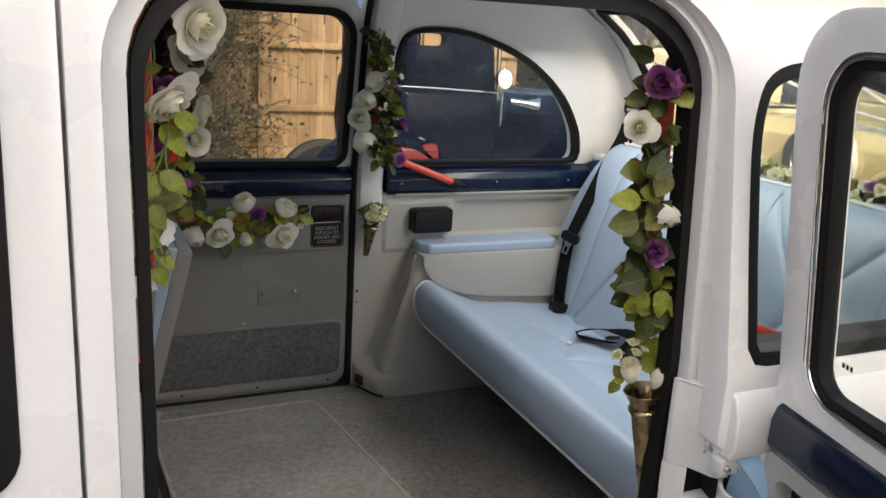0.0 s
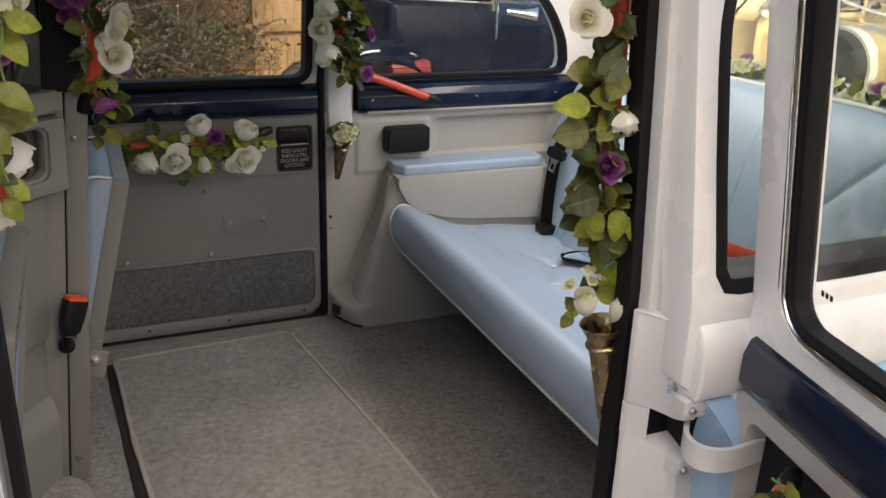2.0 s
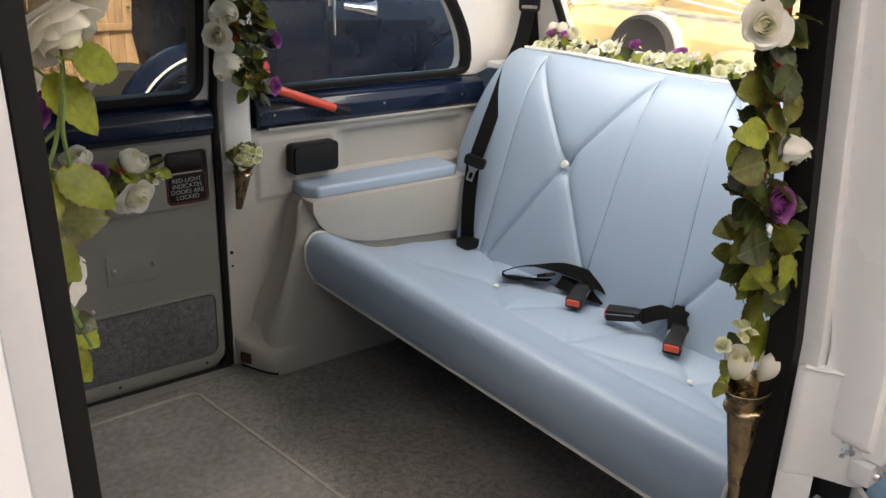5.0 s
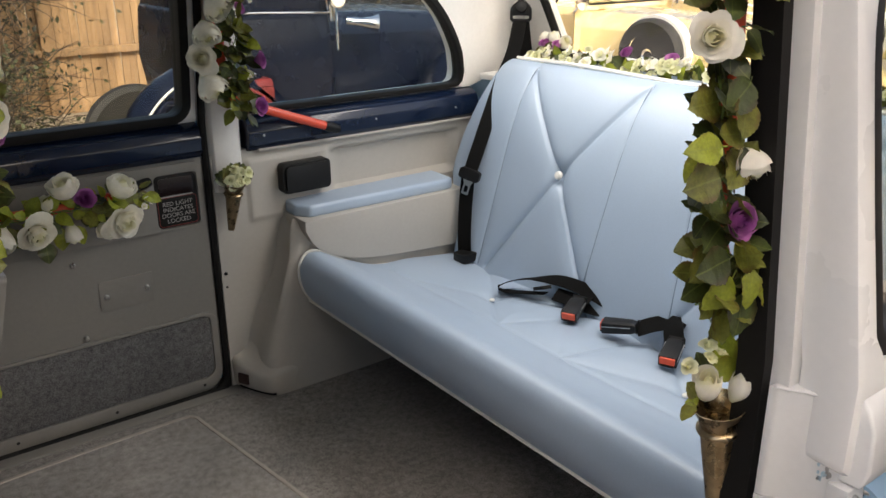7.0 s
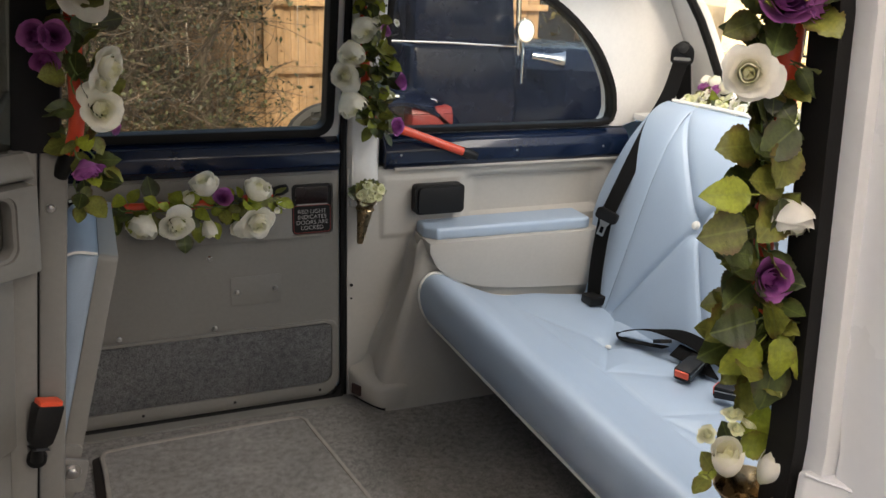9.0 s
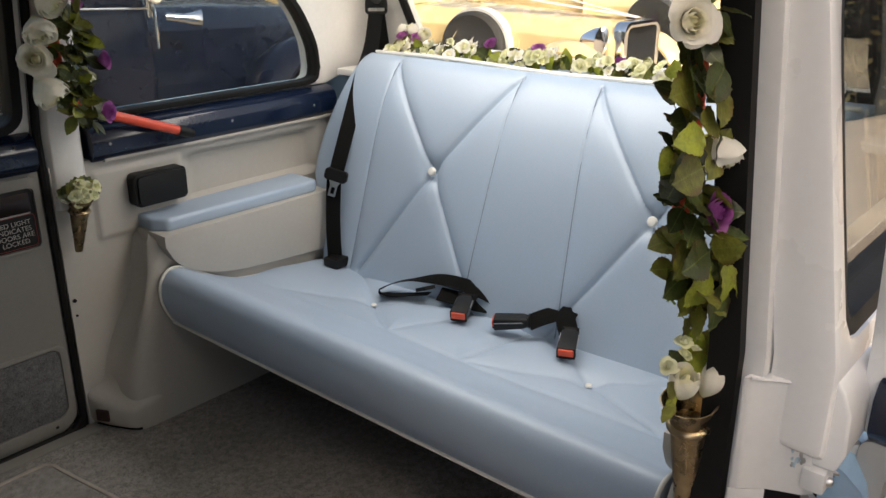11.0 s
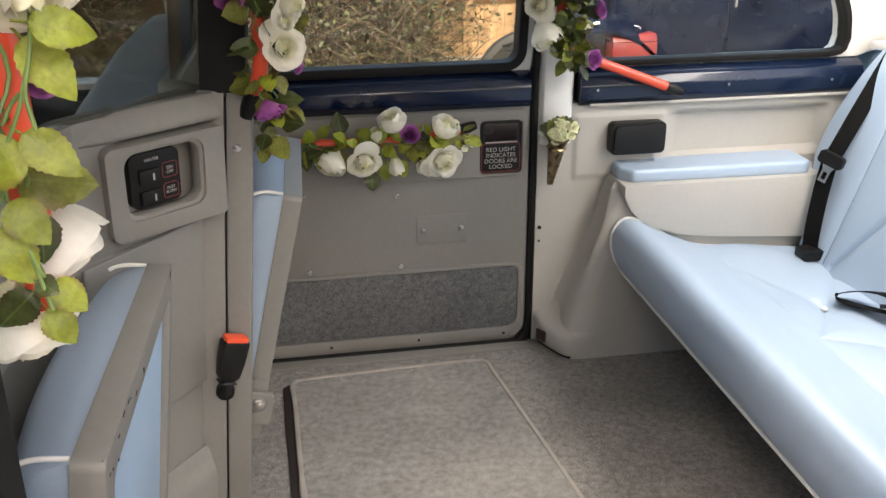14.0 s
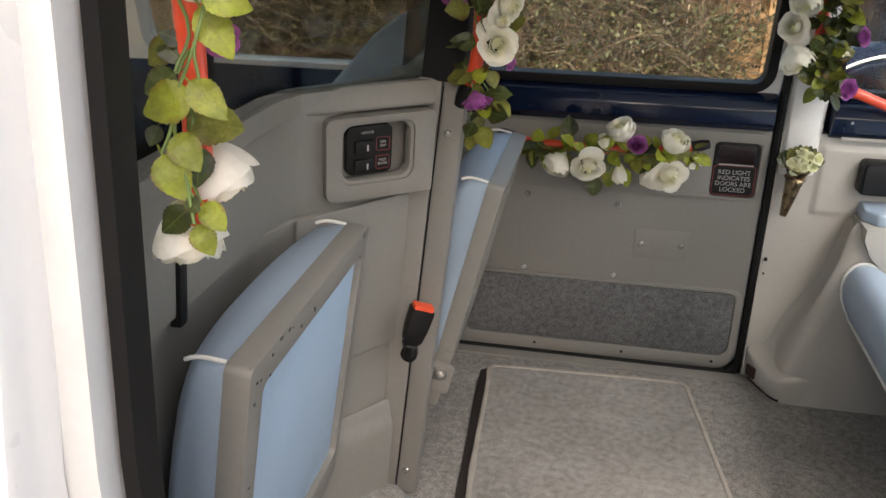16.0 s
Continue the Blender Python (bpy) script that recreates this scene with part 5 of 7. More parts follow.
# ---- flowers ----
def petal(bm, phi, radius, height, flare, span, rnd):
    """A curved petal that hugs a cup round z, flares at its rim and has a rounded, ruffled tip."""
    n_u, n_v = 7, 6
    grid = []
    lean_side, k1, k2 = rnd.uniform(-0.12, 0.12), rnd.uniform(0, 6.28), rnd.uniform(0, 6.28)
    for j in range(n_v + 1):
        v = j / n_v
        row = []
        for i in range(n_u + 1):
            u = -1 + 2 * i / n_u
            w = v * (1 - 0.16 * u ** 4 * v)
            az = phi + u * span * (0.55 + 0.45 * math.sin(math.pi * min(1, 0.15 + 0.6 * v))) + lean_side * v
            r = radius * math.sin(math.pi * (0.05 + 0.45 * w)) ** 0.75 + flare * w ** 3 * (1 + 0.25 * math.cos(2.2 * u)) - 0.05 * radius * u * u * (1 - v)
            r += (0.03 + 0.09 * max(0.0, radius - 0.5)) * math.sin(4.2 * u + k1) * w ** 3
            z = -0.35 * height + height * w - 0.45 * flare * w ** 6 + 0.05 * math.sin(4.1 * u + k2) * w ** 4
            row.append(bm.verts.new((r * math.cos(az), r * math.sin(az), z)))
        grid.append(row)
    for j in range(n_v):
        for i in range(n_u):
            bm.faces.new((grid[j][i], grid[j][i + 1], grid[j + 1][i + 1], grid[j + 1][i]))


def rose_mesh(name, mat, rings, seed):
    """rings: (count, cup radius, height, flare, half span in degrees), for a flower about 1 in radius that looks along z."""
    rnd = random.Random(seed)
    bm = bmesh.new()
    off = rnd.uniform(0, 6)
    for cnt, radius, height, flare, span in rings:
        for k in range(cnt):
            petal(bm, off + 2 * math.pi * k / cnt + rnd.uniform(-0.2, 0.2), radius * rnd.uniform(0.94, 1.06), height * rnd.uniform(0.9, 1.08), flare * rnd.uniform(0.6, 1.4), radians(span) * rnd.uniform(0.9, 1.1), rnd)
        off += 0.8
    me = bpy.data.meshes.new(name)
    bm.to_mesh(me)
    bm.free()
    me.materials.append(mat)
    me.shade_smooth()
    return me


OPEN_RINGS = ((2, 0.09, 0.86, -0.06, 130), (3, 0.19, 0.92, -0.10, 110), (3, 0.30, 0.94, -0.15, 84), (3, 0.41, 0.94, -0.12, 80), (4, 0.50, 0.88, -0.04, 68), (5, 0.58, 0.80, 0.10, 58), (5, 0.63, 0.68, 0.26, 54), (5, 0.64, 0.50, 0.42, 52))
BUD_RINGS = ((2, 0.09, 1.0, -0.06, 130), (3, 0.21, 1.04, -0.12, 110), (3, 0.34, 1.07, -0.17, 84), (3, 0.45, 1.05, -0.14, 80), (4, 0.54, 1.0, -0.06, 70), (4, 0.60, 0.88, 0.08, 64))
BELL_RINGS = ((2, 0.09, 1.1, -0.06, 130), (3, 0.22, 1.16, -0.12, 110), (3, 0.36, 1.22, -0.18, 90), (3, 0.52, 1.30, -0.17, 92), (3, 0.66, 1.32, -0.13, 88), (3, 0.76, 1.22, -0.06, 86), (3, 0.80, 1.02, 0.02, 72))
SPIRAL_RINGS = ((2, 0.10, 0.82, -0.03, 130), (3, 0.20, 0.88, -0.04, 110), (3, 0.32, 0.90, -0.04, 92), (3, 0.44, 0.88, 0.0, 88), (4, 0.55, 0.82, 0.06, 72), (4, 0.62, 0.68, 0.16, 66))
TULIP_RINGS = ((2, 0.10, 1.12, -0.06, 130), (3, 0.26, 1.22, -0.14, 104), (3, 0.42, 1.28, -0.2, 90), (3, 0.54, 1.26, -0.17, 84), (3, 0.60, 1.16, -0.09, 70))
SMALL_RINGS = ((2, 0.32, 0.7, -0.2, 100), (4, 0.5, 0.62, 0.0, 62), (5, 0.66, 0.5, 0.28, 48))
FLOWERS = {
    "white": [rose_mesh("white_rose", PETAL_W, OPEN_RINGS, k) for k in range(4)],
    "wbud": [rose_mesh("white_bud", PETAL_W, BUD_RINGS, 10 + k) for k in range(2)],
    "purple": [rose_mesh("purple_rose", PETAL_P, SPIRAL_RINGS, 20 + k) for k in range(3)],
    "pink": [rose_mesh("pink_rose", PETAL_K, SPIRAL_RINGS, 30 + k) for k in range(3)],
    "bell": [rose_mesh("white_bell", PETAL_W, BELL_RINGS, 70 + k) for k in range(3)],
    "tulip": [rose_mesh("white_tulip", PETAL_W, TULIP_RINGS, 40 + k) for k in range(2)],
    "cream": [rose_mesh("cream_rose", PETAL_C, SMALL_RINGS, 50 + k) for k in range(3)],
    "creamy": [rose_mesh("pale_rose", PETAL_W, SMALL_RINGS, 60 + k) for k in range(2)],
}
FLOWER_LABEL = {"white": "open white silk rose", "wbud": "half-open white rose", "purple": "purple silk rosebud", "pink": "pink-purple rosebud", "tulip": "white tulip head", "bell": "drooping white silk rose", "cream": "small cream flower", "creamy": "small white flower"}


def leaf_mesh(name, mat, seed, width=0.34):
    """An oval, toothed leaf along +y, folded at its midrib and arched."""
    rnd = random.Random(seed)
    bm = bmesh.new()
    rows = []
    n = 18
    for j in range(n + 1):
        v = j / n
        w = 1.1 * width * math.sin(math.pi * min(1.0, v ** 0.78)) ** 0.72 * (1 - 0.22 * v ** 4) * (1 + (0.055 if j % 2 else -0.035))
        if j == n: w = 0.0
        z = -0.16 * v * v + 0.03 * math.sin(6 * v + seed)
        rows.append([bm.verts.new((u * w, v, z + 0.15 * abs(u) * w + 0.02 * rnd.uniform(-1, 1) * abs(u) + 0.018 * math.sin(20 * v - 5 * abs(u)) * abs(u))) for u in (-1, -0.5, 0, 0.5, 1)])
    for a, b in zip(rows, rows[1:]):
        for k in range(4):
            bm.faces.new((a[k], a[k + 1], b[k + 1], b[k]))
    stalk = tube([(0, -0.22, -0.05), (0, 0, 0)], 0.022, 4)
    bm2 = joined(bm, stalk)
    bmesh.ops.remove_doubles(bm2, verts=bm2.verts, dist=1e-5)
    me = bpy.data.meshes.new(name)
    bm2.to_mesh(me)
    bm2.free()
    me.materials.append(mat)
    me.shade_smooth()
    return me


LEAVES = [leaf_mesh("leaf", LEAF, k, 0.34 + 0.02 * k) for k in range(4)]
LEAVES += [leaf_mesh("olive_leaf", LEAF_M, 20 + k, 0.35 + 0.025 * k) for k in range(3)]
LIMES = [leaf_mesh("lime_leaf", LEAF_L, 10 + k, 0.29 + 0.03 * k) for k in range(3)]


def aim(direction, spin=0.0):
    q = Vector((0, 0, 1)).rotation_difference(Vector(direction).normalized())
    return q.to_matrix().to_4x4() @ Matrix.Rotation(spin, 4, "Z")


def piece(name, me, m, parent, label=""):
    ob = new(name, me)
    under(ob, parent)
    ob.matrix_basis = m
    if label:
        ob["label"] = label
    return ob


def bloom(kind, at, facing, size, parent, rnd):
    size *= {"white": 0.95, "bell": 0.98, "wbud": 1.15, "purple": 0.98, "pink": 1.0}.get(kind, 1.0)
    return piece({"white": "rose", "wbud": "rosebud", "purple": "rosebud", "pink": "rosebud", "tulip": "tulip", "bell": "rose", "cream": "small_flower", "creamy": "small_flower"}[kind],
                 rnd.choice(FLOWERS[kind]), Matrix.Translation(at) @ aim(facing, rnd.uniform(0, 6.28)) @ Matrix.Diagonal((size, size, size, 1)), parent, FLOWER_LABEL[kind])


def leaf(at, direction, face, size, parent, rnd, lime=False):
    """A leaf that grows along direction and shows its upper side towards face."""
    y = Vector(direction).normalized()
    z = Vector(face)
    z = (z - y * z.dot(y))
    z = z.normalized() if z.length > 1e-4 else y.orthogonal().normalized()
    x = y.cross(z)
    m = Matrix((x, y, z)).transposed().to_4x4()
    return piece("leaf", rnd.choice(LIMES if lime else LEAVES), Matrix.Translation(at) @ m @ Matrix.Diagonal((size, size, size, 1)), parent)


def garland(path, label, flowers, n_leaves, leaf_size, face, seed, spread=0.03, lime=0.0, extra_leaves=(), lean_down=0.3, stems=2, reach=9.0):
    """Silk flowers and leaves wound along a path; flowers: (kind, place, facing, radius)."""
    rnd = random.Random(seed)
    pts = smooth_path(path, 8)
    g = thing("flower_garland", pts[0], label, "garland", "silk flower garlands")
    for s in range(stems):
        part("stem", tube([p + Vector((spread * 0.35 * math.sin(0.9 * i + 2 * s), spread * 0.35 * math.cos(0.8 * i + s), 0)) for i, p in enumerate(pts)], 0.0016, 5), STEM, g)
    for kind, at, facing, size in flowers:
        bloom(kind, at, facing, size, g, rnd)
    f = Vector(face).normalized()
    for k in range(n_leaves):
        p = pts[min(len(pts) - 1, int(len(pts) * (k + rnd.random()) / n_leaves))]
        while True:
            d = Vector((rnd.gauss(0, 1), rnd.gauss(0, 1), rnd.gauss(0, 1) - lean_down)).normalized()
            if d.dot(f) > -0.45 and (p + d * (leaf_size + spread)).x < reach:
                break
        leaf(p + d * spread * rnd.uniform(0.2, 0.9), d, f + Vector((rnd.gauss(0, 0.4), rnd.gauss(0, 0.4), 0.5 + rnd.gauss(0, 0.3))), leaf_size * rnd.uniform(0.7, 1.2), g, rnd, rnd.random() < lime)
    for at, d, fc, size, lm in extra_leaves:
        leaf(at, d, fc, size, g, rnd, lm)
    return g


def rail(path, r, label, ends=(True, True), brackets=()):
    e = thing("grab_rail", path[0], label, "grab rail", "orange grab rails")
    pts = smooth_path(path, 8)
    part("bar", tube(pts, r, 14), ORANGE, e)
    for k, on in enumerate(ends):
        if on:
            a, b = (pts[0], pts[2]) if k == 0 else (pts[-1], pts[-3])
            d = (a - b).normalized()
            part("end_cap", tube([a - d * 0.012, a + d * 0.018, a + d * 0.036], [r * 1.12, r * 1.15, r * 0.9], 14), BLACK, e, "black end cap")
    return e


# far pillar: rail, garland, vase
rail([(0.905, 2.668, 1.60), (0.91, 2.625, 1.565), (0.913, 2.615, 1.45), (0.918, 2.62, 1.32), (0.935, 2.625, 1.255), (0.99, 2.63, 1.218), (1.10, 2.635, 1.175), (1.225, 2.635, 1.128)], 0.0125, "orange-red bent grab rail on the far door pillar")
garland([(0.905, 2.60, 1.62), (0.928, 2.585, 1.52), (0.938, 2.58, 1.40), (0.928, 2.585, 1.30), (0.945, 2.59, 1.225)], "silk garland of white and purple roses on the far pillar rail",
        [("bell", (0.885, 2.565, 1.485), (0.25, -0.7, -0.5), 0.045), ("bell", (0.862, 2.57, 1.428), (-0.1, -0.6, -0.7), 0.045), ("white", (0.850, 2.575, 1.355), (-0.5, -0.75, 0.2), 0.040), ("bell", (0.856, 2.57, 1.300), (0.3, -0.55, -0.75), 0.050), ("wbud", (0.915, 2.56, 1.49), (0.7, -0.6, 0.0), 0.024),
         ("purple", (0.984, 2.545, 1.344), (0.75, -0.6, 0.15), 0.030), ("purple", (0.974, 2.54, 1.228), (0.5, -0.85, 0.1), 0.030), ("pink", (0.95, 2.565, 1.47), (0.3, -0.8, 0.3), 0.020), ("creamy", (0.985, 2.575, 1.49), (0.4, -0.8, 0.3), 0.010), ("creamy", (0.965, 2.565, 1.30), (0.4, -0.8, 0.3), 0.010), ("creamy", (0.955, 2.565, 1.40), (0.4, -0.8, 0.3), 0.010)],
        150, 0.040, (0.3, -1, 0.2), 3, 0.040, 0.15)


def vase(at, axis, length, label, lip):
    """A long metal cone with a flared lip and a ring below it; lip: how far the ring sits down."""
    L, c = length, lip
    e = thing("cone_vase", Vector(at) - Vector(axis) * L, label, "vase", "metal cone vases")
    part("cone", lathe([(0.006, -L), (0.0085, -L), (0.0095, -L * 0.96), (0.0215, -c * 1.35), (0.0225, -c * 1.1)], at, 14, axis), BRASS, e)
    part("collar", lathe([(0.022, -c * 1.15), (0.0258, -c * 1.08), (0.0268, -c), (0.0258, -c * 0.92), (0.022, -c * 0.85)], at, 24, axis), BRASS, e)
    part("lip", lathe([(0.022, -c * 0.85), (0.0245, -c * 0.55), (0.030, -c * 0.2), (0.034, 0.0), (0.0325, 0.0), (0.028, -c * 0.2), (0.0225, -c * 0.55), (0.02, -c * 0.8)], at, 24, axis), BRASS, e)
    return e


vase((0.926, 2.632, 1.012), (0.10, -0.12, 0.985), 0.135, "aged brass cone vase on the far door pillar", 0.030)
rnd = random.Random(5)
posy = thing("posy", (0.926, 2.63, 1.01), "small posy of cream roses and leaves in the cone vase", "flowers")
for k in range(9):
    a = 2.4 * k
    bloom("cream", (0.93 + 0.0075 * k ** 0.5 * math.cos(a) * 1.6, 2.612 + 0.004 * math.sin(a), 1.032 + 0.006 * k ** 0.5 * math.sin(a) * 1.5), (0.4 * math.cos(a), -1, 0.4 * math.sin(a) + 0.3), 0.0145, posy, rnd)
for k in range(12):
    a = math.pi * (0.05 + 0.9 * k / 11)
    leaf((0.925 + 0.02 * math.cos(a), 2.625, 1.02 + 0.012 * math.sin(a)), (math.cos(a), rnd.uniform(-0.4, 0.1), math.sin(a) + 0.2), (0, -1, 0.3), 0.04, posy, rnd)

# far door handle with its garland
rail([(0.20, 2.665, 1.035), (0.26, 2.63, 1.03), (0.40, 2.622, 1.028), (0.55, 2.622, 1.030), (0.635, 2.626, 1.040), (0.672, 2.635, 1.046)], 0.0125, "orange-red pull rail on the far door")
garland([(0.27, 2.60, 1.035), (0.36, 2.595, 1.025), (0.47, 2.59, 1.03), (0.57, 2.59, 1.03), (0.66, 2.60, 1.045)], "silk garland of white and purple roses along the door rail",
        [("bell", (0.338, 2.588, 1.005), (-0.4, -0.5, -0.75), 0.049), ("white", (0.41, 2.575, 0.998), (0.1, -0.8, -0.45), 0.050), ("bell", (0.49, 2.588, 1.075), (-0.25, -0.45, 0.8), 0.045), ("tulip", (0.490, 2.585, 0.985), (0.1, -0.3, -0.95), 0.036), ("white", (0.608, 2.572, 0.99), (0.25, -0.85, -0.35), 0.052), ("bell", (0.61, 2.588, 1.055), (0.35, -0.5, 0.8), 0.045), ("tulip", (0.450, 2.592, 1.045), (-0.3, -0.4, 0.85), 0.032),
         ("purple", (0.526, 2.57, 1.055), (0.1, -0.85, 0.4), 0.031), ("wbud", (0.565, 2.59, 0.975), (0, -0.9, -0.3), 0.032), ("creamy", (0.665, 2.58, 1.01), (0.3, -0.9, 0), 0.009), ("creamy", (0.675, 2.585, 1.025), (0.3, -0.9, 0), 0.008), ("creamy", (0.685, 2.585, 1.018), (0.3, -0.9, 0), 0.007)],
        70, 0.044, (0, -1, 0.3), 8, 0.026, 0.5, [((0.36, 2.60, 1.06), (-0.15, -0.1, 1), (0, -1, 0), 0.055, False), ((0.47, 2.59, 0.99), (-0.1, -0.2, -1), (0, -1, 0.2), 0.055, True), ((0.50, 2.585, 0.99), (0.3, -0.2, -1), (0, -1, 0.2), 0.05, True), ((0.43, 2.59, 0.96), (0.0, -0.2, -1), (0, -1, 0.2), 0.05, False)])

# centre post: rail and garland
rail([(0.205, 1.95, 1.74), (0.225, 1.935, 1.66), (0.222, 1.93, 1.50), (0.215, 1.935, 1.36), (0.195, 1.95, 1.30)], 0.0125, "orange-red grab rail on the centre post")
garland([(0.24, 1.93, 1.74), (0.235, 1.92, 1.62), (0.23, 1.92, 1.48), (0.225, 1.93, 1.35), (0.215, 1.95, 1.24)], "silk garland of white and purple roses on the centre post",
        [("white", (0.252, 1.90, 1.388), (0.35, -0.9, 0.0), 0.038), ("white", (0.262, 1.905, 1.455), (0.75, -0.5, -0.2), 0.040), ("white", (0.238, 1.90, 1.577), (0.4, -0.85, 0.1), 0.048), ("bell", (0.245, 1.90, 1.68), (0.5, -0.6, -0.4), 0.046), ("wbud", (0.255, 1.895, 1.425), (0.5, -0.7, 0.3), 0.020),
         ("purple", (0.222, 1.885, 1.300), (0.25, -0.45, -0.85), 0.033), ("purple", (0.172, 1.90, 1.50), (-0.4, -0.9, 0.1), 0.032), ("purple", (0.195, 1.895, 1.50), (0.1, -0.9, 0.2), 0.030), ("purple", (0.18, 1.90, 1.465), (-0.1, -0.8, -0.4), 0.028), ("pink", (0.27, 1.93, 1.352), (0.8, -0.5, -0.3), 0.016)],
        70, 0.042, (0.0, -1, 0.2), 12, 0.045, 0.12)

LIT = (0.33, -0.88, 0.35)
# doorway, front edge: rail and garland of large flowers
rail([(0.078, 1.142, 1.72), (0.088, 1.147, 1.66), (0.089, 1.148, 1.50), (0.088, 1.146, 1.40), (0.086, 1.144, 1.33)], 0.0125, "orange-red grab rail inside the front edge of the doorway", (False, False))
front = garland([(0.10, 1.125, 1.74), (0.098, 1.125, 1.62), (0.092, 1.125, 1.50), (0.090, 1.125, 1.42), (0.088, 1.125, 1.34)], "silk garland of large white flowers and lime leaves in the doorway",
        [("white", (0.15, 1.10, 1.65), (0.5, -0.8, -0.2), 0.042), ("white", (0.116, 1.130, 1.559), (0.4, -0.55, -0.7), 0.040), ("bell", (0.086, 1.168, 1.386), (0.36, 0.05, -0.92), 0.046), ("bell", (0.062, 1.155, 1.326), (0.30, -0.2, -0.92), 0.044), ("purple", (0.104, 1.170, 1.494), (0.5, -0.4, -0.2), 0.022)],
        0, 0.034, (0.2, -1, 0.4), 22, 0.016, 0.6,
        [((0.109, 1.130, 1.523), (0.60, -0.21, -0.77), LIT, 0.049, True), ((0.091, 1.115, 1.471), (-0.80, -0.32, -0.51), LIT, 0.032, False), ((0.105, 1.110, 1.456), (-0.91, -0.22, -0.37), LIT, 0.047, True), ((0.104, 1.110, 1.466), (0.78, -0.23, -0.58), LIT, 0.044, True),
         ((0.087, 1.135, 1.429), (0.98, -0.19, -0.06), LIT, 0.053, False), ((0.076, 1.105, 1.404), (0.53, -0.24, -0.82), LIT, 0.043, True), ((0.087, 1.110, 1.421), (0.64, -0.28, -0.72), LIT, 0.037, True), ((0.098, 1.125, 1.407), (0.12, -0.29, -0.95), (0.8, -0.6, 0.2), 0.035, False),
         ((0.094, 1.118, 1.338), (0.56, -0.26, -0.79), LIT, 0.031, True), ((0.088, 1.120, 1.352), (-0.73, -0.22, -0.65), LIT, 0.036, False), ((0.099, 1.125, 1.356), (0.70, -0.27, -0.66), LIT, 0.031, True), ((0.067, 1.140, 1.492), (0.77, -0.37, -0.52), LIT, 0.028, False),
         ((0.078, 1.140, 1.494), (-0.67, -0.33, -0.67), LIT, 0.031, False), ((0.058, 1.135, 1.420), (-0.22, -0.54, -0.81), LIT, 0.019, False), ((0.085, 1.140, 1.492), (-0.69, -0.53, 0.48), LIT, 0.019, False), ((0.097, 1.100, 1.368), (0.80, -0.53, -0.27), LIT, 0.019, False),
         ((0.121, 1.108, 1.535), (0.89, 0.38, -0.26), LIT, 0.042, True), ((0.10, 1.12, 1.60), (-0.6, -0.6, -0.15), (0, -0.5, 0.9), 0.035, True), ((0.095, 1.11, 1.60), (0.1, -1, -0.25), (0, -0.3, 1), 0.03, False), ((0.10, 1.08, 1.68), (-0.5, -0.6, 0.2), LIT, 0.036, True), ((0.12, 1.08, 1.70), (0.7, -0.4, -0.3), LIT, 0.038, False)], 0.7, 1)

for pts in ([(0.119, 1.130, 1.556), (0.118, 1.120, 1.527), (0.113, 1.115, 1.505), (0.104, 1.110, 1.479), (0.094, 1.110, 1.460)], [(0.116, 1.115, 1.513), (0.111, 1.110, 1.491), (0.113, 1.110, 1.468)], [(0.107, 1.112, 1.491), (0.099, 1.115, 1.483), (0.092, 1.115, 1.471)],
            [(0.094, 1.110, 1.460), (0.088, 1.115, 1.442), (0.086, 1.112, 1.421), (0.095, 1.105, 1.389), (0.107, 1.090, 1.350)], [(0.088, 1.115, 1.442), (0.082, 1.110, 1.421), (0.076, 1.105, 1.405)], [(0.095, 1.105, 1.389), (0.101, 1.100, 1.374), (0.107, 1.105, 1.364)]):
    part("stem", tube(smooth_path(pts, 5), 0.0015, 6), STEM, front)

